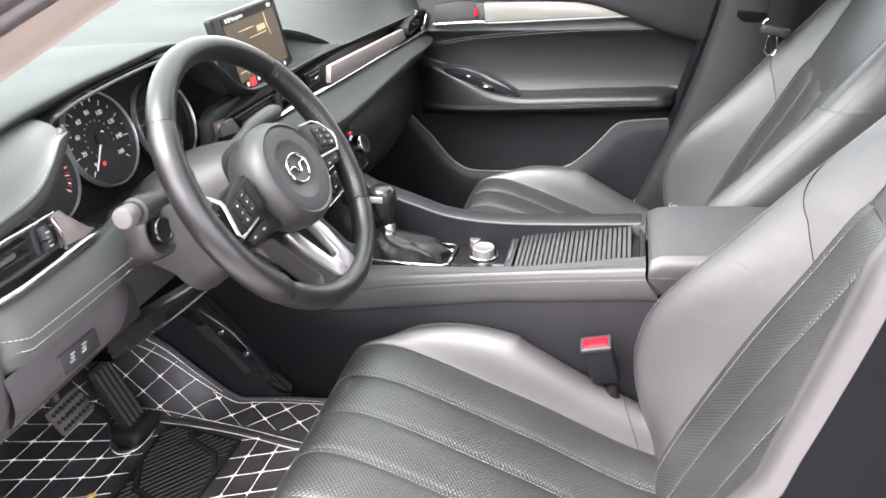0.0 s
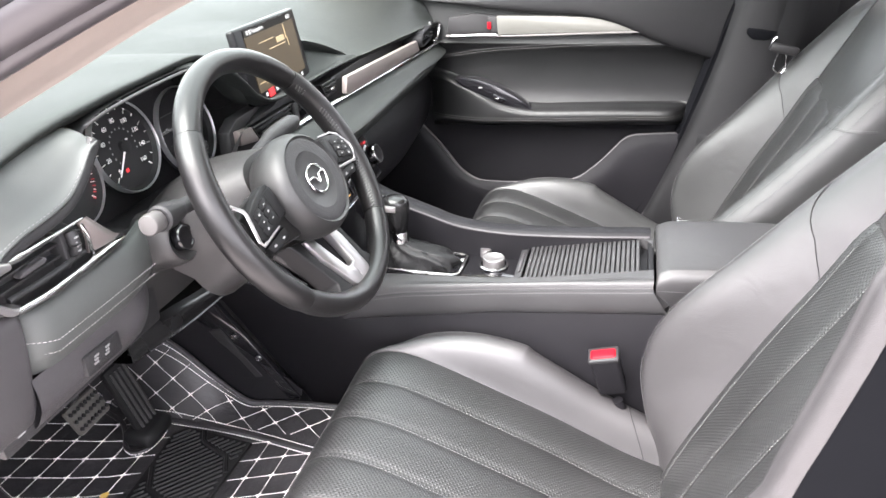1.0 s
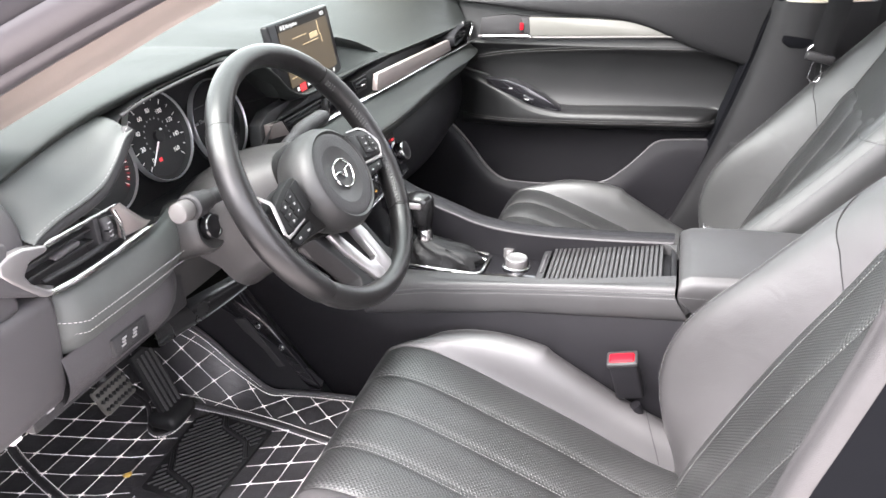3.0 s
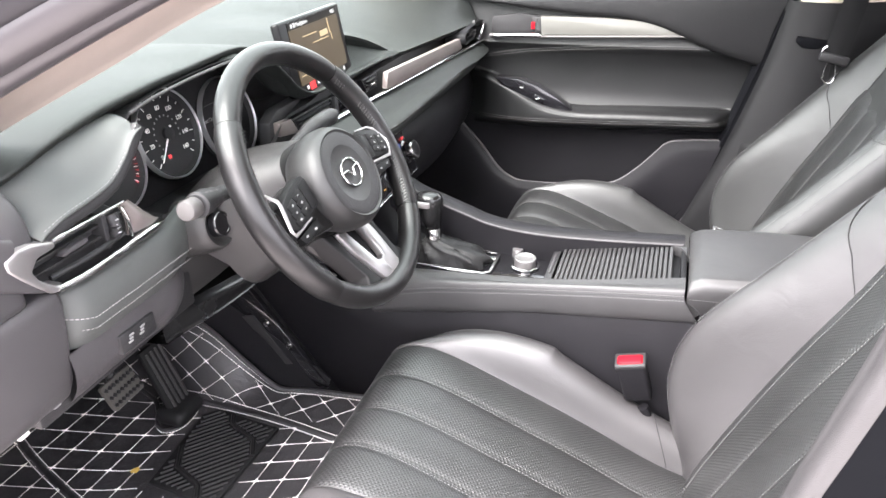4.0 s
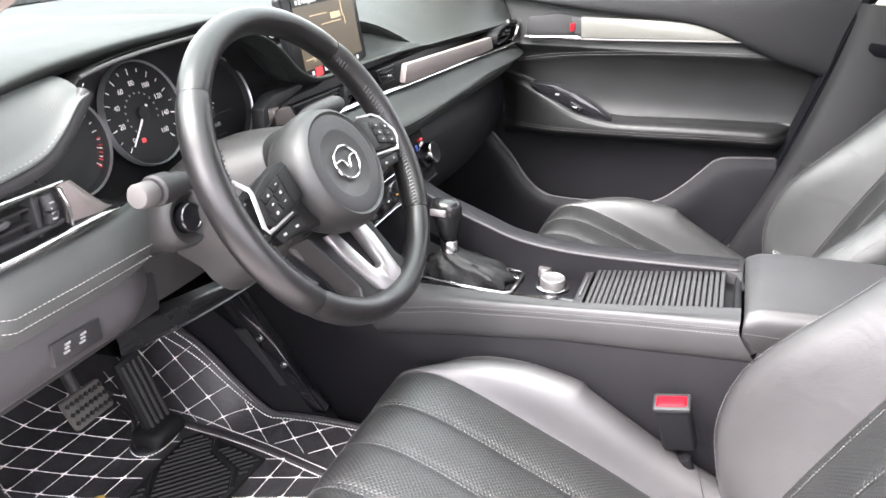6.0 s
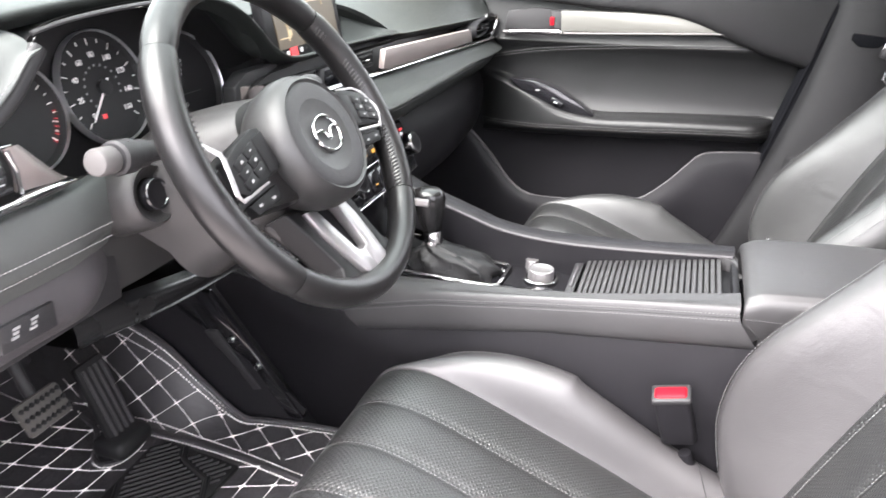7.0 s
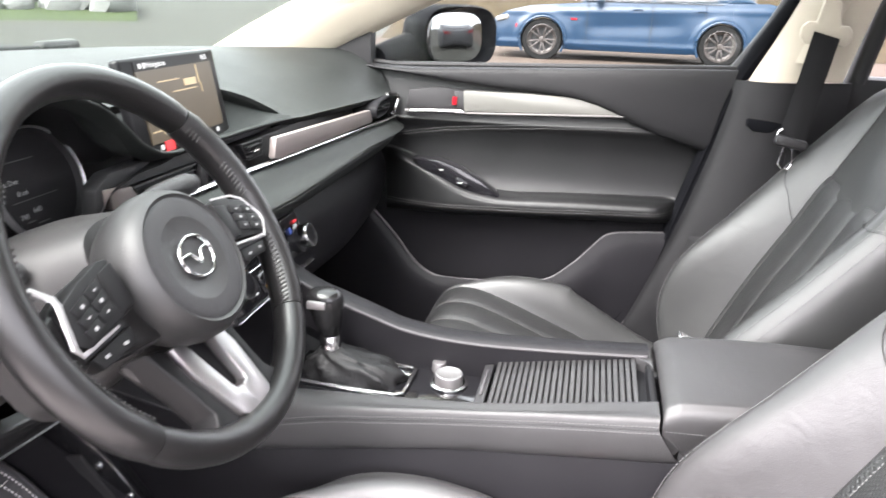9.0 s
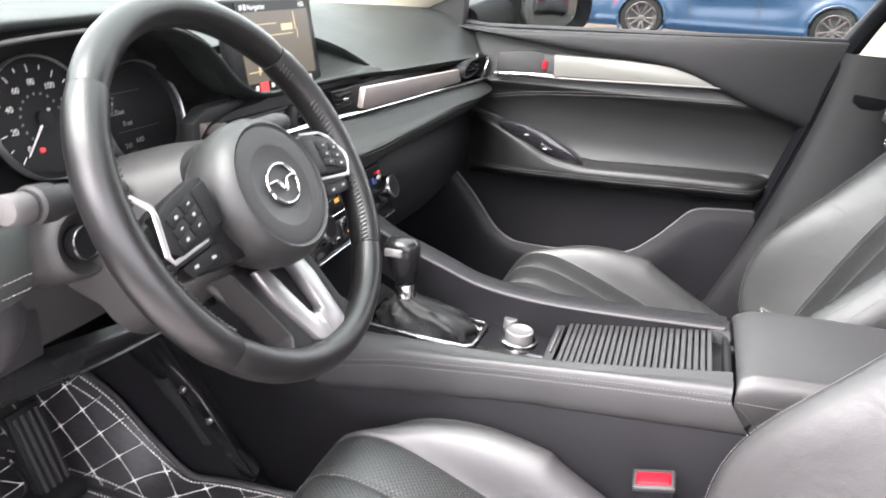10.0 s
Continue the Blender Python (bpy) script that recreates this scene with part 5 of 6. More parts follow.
# climate panel
cm = Matrix.Translation((-0.118, 0.03, 0.712)) @ Matrix.Rotation(radians(-22), 4, "Y") @ Matrix(((0, 0, 1, 0), (1, 0, 0, 0), (0, 1, 0, 0), (0, 0, 0, 1)))
climate = thing("climate_panel", (0, 0, 0), "gloss black climate panel with chrome knobs", "control panel", m=cm)
part("panel", box((-0.006, 0, -0.014), (0.28, 0.092, 0.03), 0.008, 3), GLOSS, climate, local=True)
for z in (0.0455, 0.004, -0.044):
    part("panel_strip", box((-0.006, z, 0.0015), (0.266, 0.0024, 0.003), 0.0008), STEEL, climate, local=True)
for x in (-0.118, 0.105):
    k = part("knob", lathe([(0.024, 0.0), (0.024, 0.004), (0.0195, 0.006), (0.0185, 0.022), (0.017, 0.024)], Matrix.Translation((x, 0.0, 0.001)), 36), GLOSS, climate, local=True)
    part("knob_ring", lathe([(0.0188, 0.017), (0.0198, 0.018), (0.0198, 0.0225), (0.018, 0.0245), (0.014, 0.0245)], Matrix.Translation((x, 0.0, 0.001)), 36, cap=False), CHROME, k, "chrome knob rim", local=True)
    part("red_mark", box((x + 0.006, 0.0275, 0.003), (0.010, 0.004, 0.001), 0), LAMP_RED, climate, local=True)
    part("blue_mark", box((x - 0.020, 0.018, 0.003), (0.006, 0.010, 0.001), 0), LAMP_BLUE, climate, local=True)
for i in range(4):
    part("key", box((-0.075 + 0.034 * i, -0.02, 0.001), (0.03, 0.03, 0.005), 0.002), GLOSS, climate, local=True)
    part("key_light", box((-0.075 + 0.034 * i, -0.026, 0.0042), (0.007, 0.002, 0.0005), 0), AMBER if i % 2 else SCREEN_TEXT, climate, local=True)
    part("key_mark", box((-0.075 + 0.034 * i, 0.022, 0.002), (0.013, 0.006, 0.0005), 0), AMBER if i in (1, 2) else SCREEN_TEXT, climate, local=True)
part("centre_stack_base", patch([[(-0.16, -0.12, 0.70), (-0.14, 0.0, 0.69), (-0.16, 0.12, 0.70)], [(-0.16, -0.12, 0.64), (-0.15, 0.0, 0.62), (-0.16, 0.12, 0.64)], [(-0.12, -0.11, 0.57), (-0.11, 0.0, 0.56), (-0.12, 0.11, 0.57)], [(-0.04, -0.09, 0.545), (-0.04, 0.0, 0.545), (-0.04, 0.09, 0.545)]], 5, 5), DEEP, dash)


# ---- steering wheel and column ----
up = Vector((-0.501, 0, 0.865))
out_of = Vector((0.865, 0, 0.501))
centre = Vector((-0.029, -0.368, 0.864))
wheel_m = Matrix(((0, up.x, out_of.x, centre.x), (1, up.y, out_of.y, centre.y), (0, up.z, out_of.z, centre.z), (0, 0, 0, 1)))
wheel = thing("steering_wheel", centre, "black leather three-spoke steering wheel with silver lower spoke", "steering wheel", m=wheel_m)
RW = 0.1695


def rim_piece(a0, a1, fat, name, mat, label=""):
    """A length of the rim between two angles in degrees from the right, anticlockwise."""
    n = max(8, int((a1 - a0) / 4))
    rows = []
    for i in range(n + 1):
        a = radians(a0 + (a1 - a0) * i / n)
        end = min(i, n - i)
        k = (0.93 if end == 0 else 1.0) * fat
        d = Vector((math.cos(a), math.sin(a), 0))
        rows.append([d * (RW + 0.0148 * k * math.cos(q)) + Vector((0, 0, 0.0172 * k * math.sin(q))) for q in (2 * math.pi * j / 18 for j in range(18))])
    return part(name, grid(rows, closed=True, cap=True), mat, wheel, label, local=True, sharp=60)


rim_piece(41.4, 138.6, 1.0, "rim_top", LEATHER_WHEEL)
rim_piece(-40.6, 41.1, 1.04, "rim_grip", LEATHER_WHEEL, "perforated leather grip")
rim_piece(138.9, 220.6, 1.04, "rim_grip", LEATHER_WHEEL, "perforated leather grip")
rim_piece(220.9, 319.1, 1.0, "rim_bottom", LEATHER_WHEEL)
for a0, a1 in ((-40, -10), (6, 22), (33, 40), (190, 220), (158, 174), (140, 147)):
    lace = bmesh.new()
    for k in range(int((a1 - a0) / 1.7)):
        a = radians(a0 + 1.7 * k)
        d, t = Vector((math.cos(a), math.sin(a), 0)), Vector((-math.sin(a), math.cos(a), 0))
        p = d * (RW - 0.0133) + Vector((0, 0, 0.0068))
        dash = tube([p + d * 0.0006 - t * 0.002 - Vector((0, 0, 0.0055)), p - d * 0.0012, p + d * 0.0006 + t * 0.002 + Vector((0, 0, 0.0055))], 0.0010, 6)
        me = bpy.data.meshes.new("tmp")
        dash.to_mesh(me)
        lace.from_mesh(me)
        bpy.data.meshes.remove(me)
        dash.free()
    part("rim_lacing", lace, LACING, wheel, local=True, kind="stuff")
# airbag hub
hub_m = Matrix.Translation((-0.003, -0.011, 0)) @ Matrix.Diagonal((1.03, 0.99, 1, 1))
part("airbag_hub", lathe([(0.050, -0.034), (0.061, -0.026), (0.0675, -0.012), (0.0702, 0.004), (0.0690, 0.018), (0.0640, 0.0285), (0.0595, 0.0322), (0.0570, 0.030)], hub_m, 64), HUB, wheel, "rounded black airbag cover", local=True, sharp=60)
part("hub_face", lathe([(0.0568, 0.022), (0.0565, 0.0302), (0.052, 0.0318), (0.03, 0.0288), (0.012, 0.0278)], hub_m, 64), HARD, wheel, local=True, sharp=60)
badge = part("badge_ring", tube([(-0.003 + 0.0225 * math.cos(a), 0.0185 * math.sin(a) - 0.0105, 0.0315) for a in (2 * math.pi * k / 40 for k in range(40))], 0.0017, 8, True, up=(0, 0, 1)), CHROME, wheel, "plain chrome badge", local=True)
part("badge_bar", tube(spline([(-0.0235, -0.006, 0.0315), (-0.011, -0.0065, 0.0318), (-0.003, -0.0165, 0.0325), (0.005, -0.0065, 0.0318), (0.0175, -0.006, 0.0315)], 5), 0.0014, 8), CHROME, badge, local=True)
# side spokes and their switch panels
for s in (-1, 1):
    body = [(s * 0.055, 0.016), (s * 0.09, 0.021), (s * 0.12, 0.016), (s * 0.146, 0.006), (s * 0.163, 0.000), (s * 0.162, -0.03), (s * 0.12, -0.046), (s * 0.058, -0.055)]
    part("side_spoke", prism(body, "z", -0.022, 0.006, 0.007), LEATHER_WHEEL, wheel, local=True)
    outline = [(s * 0.080, 0.0235), (s * 0.090, 0.025), (s * 0.118, 0.018), (s * 0.142, 0.009), (s * 0.1495, -0.021), (s * 0.139, -0.0275), (s * 0.082, -0.0185)]
    pad = part("switch_panel", prism(outline, "z", 0.0, 0.016, 0.002), KEY_BLACK, wheel, "gloss black switch panel", local=True)
    trim = [(-0.161, 0.040, 0.004), (-0.152, 0.028, 0.010), (-0.1425, 0.015, 0.0135), (-0.143, 0.010, 0.0145), (-0.1515, -0.022, 0.0145), (-0.1485, -0.0285, 0.0145), (-0.105, -0.0245, 0.0145)] if s < 0 else [(0.085, 0.0265, 0.014), (0.118, 0.0215, 0.015), (0.132, 0.014, 0.015), (0.1495, -0.010, 0.015), (0.1485, -0.016, 0.015), (0.138, -0.0305, 0.015), (0.082, -0.0225, 0.014)]
    fat = [0.0014, 0.0022, 0.0028, 0.0028, 0.0028, 0.0020, 0.0010] if s < 0 else [0.0012, 0.0015, 0.0022, 0.003, 0.003, 0.0024, 0.0014]
    part("panel_trim", tube(trim, fat, 8, flat=0.55), SILVER, wheel, "satin silver edge", local=True)
    for i in range(2):
        for j in range(3):
            c = (s * (0.1105 + 0.0185 * i), 0.0075 - 0.0092 * j - 0.006 * i, 0.0162)
            part("switch", box(c, (0.0178, 0.0088, 0.0034), 0.0006, m=Matrix.Rotation(radians(-18 * s), 4, "Z")), KEY_BLACK, pad, local=True)
            part("switch_mark", box((c[0], c[1], 0.0186), (0.0034, 0.0012 + 0.0012 * ((i + j) % 2), 0.0005), 0.0, m=Matrix.Rotation(radians(-18 * s), 4, "Z")), WHITE, pad, local=True)
    part("inner_pad", prism([(s * 0.080, 0.020), (s * 0.098, 0.0165), (s * 0.098, -0.018), (s * 0.080, -0.016)], "z", 0.010, 0.0172, 0.0012), KEY_BLACK, pad, local=True)
    low = part("lower_switch", prism([(s * 0.090, -0.029), (s * 0.140, -0.034), (s * 0.134, -0.046), (s * 0.092, -0.044)], "z", -0.006, 0.010, 0.002), KEY_BLACK, wheel, local=True)
    for i in (-1, 1):
        part("switch_mark", box((s * 0.115 + 0.011 * i, -0.0385, 0.0103), (0.005, 0.0024, 0.0006), 0.0), WHITE, low, local=True)
# lower spoke: a dark core in a silver U that leans back towards the hub
def tilted(bm):
    for v in bm.verts:
        v.co.z -= 0.29 * max(0, v.co.y + 0.15)
    return bm


part("lower_spoke", tilted(prism([(-0.060, -0.062), (0.060, -0.062), (0.048, -0.105), (0.045, -0.145), (0.070, -0.163), (-0.070, -0.163), (-0.045, -0.145), (-0.048, -0.105)], "z", -0.036, -0.020, 0.006)), LEATHER_WHEEL, wheel, local=True)
for s in (-1, 1):
    part("spoke_trim", tilted(prism([(s * 0.034, -0.070), (s * 0.018, -0.072), (s * 0.0105, -0.126), (s * 0.008, -0.131), (s * 0.0, -0.132), (s * 0.0, -0.157), (s * 0.019, -0.157), (s * 0.026, -0.151), (s * 0.036, -0.100)], "z", -0.008, 0.005, 0.002)), SILVER, wheel, "satin silver lower spoke", local=True)
part("spoke_opening", tilted(prism([(-0.017, -0.074), (0.017, -0.074), (0.0095, -0.130), (-0.0095, -0.130)], "z", -0.016, -0.007, 0.001)), SEAL_BLACK, wheel, local=True)
for s in (-1, 1):
    part("spoke_side", tilted(prism([(s * 0.036, -0.066), (s * 0.058, -0.060), (s * 0.052, -0.100), (s * 0.048, -0.135), (s * 0.070, -0.160), (s * 0.024, -0.158), (s * 0.0275, -0.151), (s * 0.0375, -0.100)], "z", -0.030, 0.001, 0.003, 3)), KEY_BLACK, wheel, local=True)

column = thing("steering_column", (-0.15, -0.377, 0.80), "black plastic steering column cover with two stalks", "steering column")
rings = []
for d, w, h, lift in ((-0.035, 0.058, 0.056, 0.0), (-0.06, 0.068, 0.064, -0.001), (-0.10, 0.082, 0.076, -0.001), (-0.14, 0.092, 0.084, -0.002), (-0.18, 0.094, 0.084, -0.008)):
    c = centre + out_of * d + up * lift
    rings.append([c + Vector((0, 0.012, 0)) + Vector((0, 1, 0)) * (w if math.sin(q) > -0.1 else 0.78 * w) * math.copysign(abs(math.cos(q)) ** 0.65, math.cos(q)) + up * h * math.copysign(abs(math.sin(q)) ** 0.65, math.sin(q)) for q in (2 * math.pi * k / 28 for k in range(28))])
part("column_cover", loft(rings, 5), COVER, column)
stalk = part("stalk", tube(spline([(-0.125, -0.43, 0.862), (-0.126, -0.48, 0.868), (-0.121, -0.515, 0.874)], 5), [0.010] * 6 + [0.013] * 5, 14), HARD, column, "black indicator stalk")
d = (Vector((-0.116, -0.552, 0.880)) - Vector((-0.121, -0.515, 0.874))).normalized()
turn = d.to_track_quat("Z", "Y").to_matrix().to_4x4()
part("stalk_collar", lathe([(0.0125, -0.008), (0.0155, -0.006), (0.0155, 0.014), (0.013, 0.016)], Matrix.Translation((-0.121, -0.515, 0.874)) @ turn, 28), HARD, stalk)
part("stalk_cap", lathe([(0.0110, 0.0), (0.0122, 0.002), (0.0122, 0.020), (0.0105, 0.0225), (0.005, 0.0235)], Matrix.Translation((-0.1195, -0.532, 0.876)) @ turn, 28), GREYCAP, stalk, "pale grey end cap")
for k in range(3):
    part("stalk_mark", box((-0.112 + 0.004 * k, -0.517 + 0.004 * k, 0.889), (0.0014, 0.0018, 0.0006), 0.0), GREYCAP, stalk)
part("stalk", tube(spline([(-0.13, -0.30, 0.858), (-0.131, -0.24, 0.868), (-0.129, -0.20, 0.873), (-0.128, -0.145, 0.871)], 5), [0.010] * 6 + [0.0125] * 7 + [0.0135, 0.0125, 0.009], 14), HARD, column, "black wiper stalk")


# ---- centre console ----
console = thing("centre_console", (0.2, -0.01, 0.3), "black centre console with padded stitched sides and armrest", "centre console")
RAIL = ((-0.12, 0.565), (0.0, 0.572), (0.16, 0.581), (0.217, 0.586), (0.30, 0.598), (0.436, 0.622))
LINE = ((-0.12, 0.525), (-0.055, 0.540), (0.01, 0.556), (0.16, 0.577), (0.302, 0.594), (0.46, 0.610))
LOWER = ((-0.12, 0.490), (0.007, 0.512), (0.16, 0.537), (0.395, 0.560), (0.475, 0.567))
xs = [-0.12, -0.05, 0.02, 0.09, 0.16, 0.23, 0.30, 0.37, 0.440]
rows = []
for x in xs:
    z, s, b = lerp(RAIL, x), lerp(LINE, x), lerp(LOWER, x)
    rows.append([(x, -0.074, z - 0.04), (x, -0.0755, z - 0.006), (x, -0.080, z), (x, -0.098, z - 0.001), (x, -0.114, s + 0.012), (x, -0.1205, s), (x + 0.006, -0.124, s - 0.012), (x + 0.022, -0.1255, b + 0.010), (x + 0.028, -0.120, b), (x + 0.028, -0.105, b - 0.003)])
part("padded_side", patch(rows, 4, 4), CONSOLE, console, "padded leather side with double stitching", sharp=70)
for o in (-0.0045, 0.0035):
    part("side_stitching", stitches(spline([(x, -0.1222 + (0.0006 if o > 0 else -0.0012), lerp(LINE, x) + o) for x in xs], 6), 0.005, 0.0036, 0.0007), THREAD_DARK, console, kind="stuff")
part("side_groove", tube(spline([(x, -0.1216, lerp(LINE, x) - 0.0008) for x in xs], 6), 0.0008, 6), DARK, console)
FAR = ((-0.12, 0.70), (-0.06, 0.668), (0.015, 0.642), (0.075, 0.621), (0.13, 0.613), (0.182, 0.611), (0.286, 0.614), (0.436, 0.624))
rows = []
for x in (-0.12, -0.06, -0.02, 0.03, 0.075, 0.13, 0.182, 0.286, 0.36, 0.436):
    z = lerp(FAR, x)
    rows.append([(x, 0.0475, z - 0.07), (x, 0.0475, z - 0.012), (x, 0.050, z - 0.002), (x, 0.060, z + 0.001), (x, 0.082, z - 0.002), (x, 0.096, z - 0.012), (x, 0.1, z - 0.05), (x, 0.098, z - 0.09)])
part("far_rail", patch(rows, 4, 4), DEEP, console, "padded leather rail", sharp=70)
# The rail's bright edge is a highlight, laid on as a pale tube.
part("far_rail_highlight", tube(spline([(x, 0.0482, lerp(FAR, x) - 0.006) for x in (-0.1, -0.03, 0.03, 0.09, 0.18, 0.3, 0.434)], 5), 0.0026, 8), HARD_LIFTED, console, "pale line painting the highlight on the rail")
for s, y in ((-1, -0.118), (1, 0.092)):
    part("side_panel", prism([(-0.175, 0.28), (0.56, 0.28), (0.56, 0.57), (0.46, 0.566), (0.16, 0.54), (0.0, 0.515), (-0.1, 0.51), (-0.345, 0.56), (-0.35, 0.52)], "y", y - 0.004, y + 0.004, 0.002), SHADED_HARD, console)
part("floor_pan", box((0.2, -0.013, 0.5), (0.5, 0.12, 0.02), 0.003), DARK, console)
# shift panel
sm = Matrix.Rotation(radians(2), 4, "Y")
part("shift_panel", box((0.075, -0.012, 0.552), (0.29, 0.122, 0.012), 0.003, m=sm), GLOSS, console, "gloss black shift panel")
fr = [(-0.052, -0.046), (0.02, -0.049), (0.094, -0.048), (0.103, -0.040), (0.106, 0.028), (0.100, 0.037), (0.02, 0.040), (-0.050, 0.040), (-0.058, 0.030), (-0.060, -0.036)]
part("shift_frame", tube([(x, y, 0.563 - 0.03 * (x - 0.03)) for x, y in fr], 0.0036, 8, True, flat=0.8), CHROME, console, "chrome frame round the lever boot")
lever = thing("gear_lever", (0.02, -0.012, 0.55), "black leather gear lever with pleated boot", "gear lever")
rings = []
for k, (z, cx, w, d) in enumerate(((0.556, 0.022, 0.038, 0.072), (0.572, 0.020, 0.036, 0.067), (0.585, 0.011, 0.031, 0.052), (0.592, -0.002, 0.023, 0.032), (0.599, -0.010, 0.017, 0.019), (0.603, -0.012, 0.0135, 0.0135))):
    ring = []
    for q in (2 * math.pi * j / 40 for j in range(40)):
        f = 1 + 0.10 * math.sin(7 * q + 1.9 * k) + 0.065 * math.sin(13 * q + 1.1 * k)
        ring.append(Vector((cx + d * f * math.copysign(abs(math.cos(q)) ** 0.7, math.cos(q)), -0.004 + w * f * math.copysign(abs(math.sin(q)) ** 0.7, math.sin(q)), z)))
    rings.append(ring)
part("boot", loft(rings, 4), BOOT, lever, "creased black leather boot", sharp=80)
part("collar", lathe([(0.0150, 0.0), (0.0150, 0.020), (0.0135, 0.022)], Matrix.Translation((-0.012, -0.006, 0.600)) @ Matrix.Rotation(radians(-8), 4, "Y"), 28), CHROME, lever, "chrome collar")
rings = []
for z, w, d, cx in ((0.622, 0.0140, 0.0140, -0.014), (0.636, 0.0180, 0.0185, -0.016), (0.655, 0.0210, 0.023, -0.018), (0.671, 0.0222, 0.0265, -0.020), (0.683, 0.0205, 0.0255, -0.021), (0.690, 0.014, 0.018, -0.021), (0.692, 0.005, 0.007, -0.021)):
    rings.append([Vector((cx + d * math.cos(q), -0.006 + w * math.sin(q), z)) for q in (2 * math.pi * k / 24 for k in range(24))])
knob = part("knob", loft(rings, 4), KNOB, lever, "rounded leather knob", sharp=80)
part("release_button", box((-0.026, -0.0275, 0.674), (0.028, 0.007, 0.012), 0.0028), SILVER, knob, "silver release button")
# command knob
part("control_panel", box((0.165, -0.008, 0.551), (0.085, 0.105, 0.012), 0.003), GLOSS, console)
for i in range(3):
    part("control_key", box((0.128 + 0.004 * i, 0.035 - 0.026 * i, 0.5525), (0.016, 0.022, 0.006), 0.0015), HARD, console)
part("command_ring", lathe([(0.023, 0), (0.0275, 0.001), (0.0275, 0.004), (0.0235, 0.005)], Matrix.Translation((0.160, 0.008, 0.557)), 36, cap=False), CHROME, console)
part("command_knob", lathe([(0.0205, 0), (0.0205, 0.016), (0.0195, 0.019), (0.018, 0.0195), (0.016, 0.0185)], Matrix.Translation((0.160, 0.008, 0.556)), 36), SILVER, console, "knurled silver control knob")
part("volume_knob", lathe([(0.0105, 0), (0.0105, 0.017), (0.0095, 0.019)], Matrix.Translation((0.138, 0.045, 0.553)), 28), SILVER, console, "small silver knob")
# roller shutter
part("shutter_bed", prism([(0.205, 0.560), (0.44, 0.600), (0.44, 0.56), (0.205, 0.54)], "y", -0.075, 0.049, 0.001), SEAL_BLACK, console)
shutter = part("shutter_frame", prism([(0.207, 0.568), (0.221, 0.571), (0.221, 0.580), (0.207, 0.577)], "y", -0.068, 0.044, 0.002), HARD, console)
part("shutter_corner", prism([(0.441, 0.049), (0.441, 0.018)] + [(0.409 + 0.030 * math.cos(a), 0.018 + 0.030 * math.sin(a)) for a in (radians(12 * k) for k in range(9))] + [(0.405, 0.049)], "z", 0.585, 0.6165, 0.002), CONSOLE, console, "rounded end of the recess")
part("shutter_end", box((0.437, -0.012, 0.602), (0.010, 0.125, 0.024), 0.003), SEAL_BLACK, console)
part("shutter_lip", box((0.214, -0.012, 0.5805), (0.004, 0.07, 0.003), 0.001), HARD_LIFTED, console)
slat = prism([(-0.0031, -0.003), (0.0031, -0.003), (0.0031, 0.0010), (0.0022, 0.0021), (-0.0022, 0.0021), (-0.0031, 0.0010)], "y", -0.073, 0.047)
first = None
for k in range(24):
    x = 0.229 + 0.0081 * k
    m = Matrix.Translation((x, 0, 0.579 + 0.165 * (x - 0.22))) @ Matrix.Rotation(radians(-9), 4, "Y")
    if first is None:
        first = part("shutter_slat", slat, CONSOLE, console, local=True)
        ob = first
    else:
        ob = new("shutter_slat", first.data)
        ob.parent = console
    ob.matrix_basis = place_of(console).inverted() @ m
# armrest box
rows = []
for y, dz, dx in ((-0.112, -0.075, 0.006), (-0.1145, -0.045, 0.001), (-0.113, -0.02, 0.0), (-0.105, -0.006, 0.0), (-0.09, 0.0, 0.0), (-0.01, 0.004, 0.0), (0.07, 0.0, 0.0), (0.09, -0.008, 0.0), (0.098, -0.03, 0.0), (0.096, -0.075, 0.004)):
    rows.append([(0.474 + dx, y * 0.985, 0.57), (0.455 + dx, y, 0.600 + dz * 0.25), (0.444 + dx, y, 0.622 + dz * 0.6), (0.455 + dx, y, 0.634 + dz * 0.85), (0.48, y, 0.640 + dz * 0.8), (0.58, y, 0.646 + dz * 0.8), (0.70, y, 0.646 + dz), (0.78, y, 0.63 + dz)])
part("armrest", patch(rows, 4, 5), CONSOLE, console, "padded leather armrest lid", sharp=70)
part("armrest_box", box((0.62, -0.008, 0.50), (0.31, 0.205, 0.20), 0.01), HARD, console)
part("armrest_stitching", stitches([(0.449 + 0.012 * k, -0.1165, 0.604 + 0.0005 * k) for k in range(20)], 0.005, 0.0036), THREAD_DARK, console, kind="stuff")


# ---- seats ----
WING = ((0.45, -0.03), (0.60, -0.022), (0.66, -0.008), (0.70, 0.018), (0.75, 0.046), (0.84, 0.098), (0.90, 0.135), (0.95, 0.15), (1.0, 0.15))


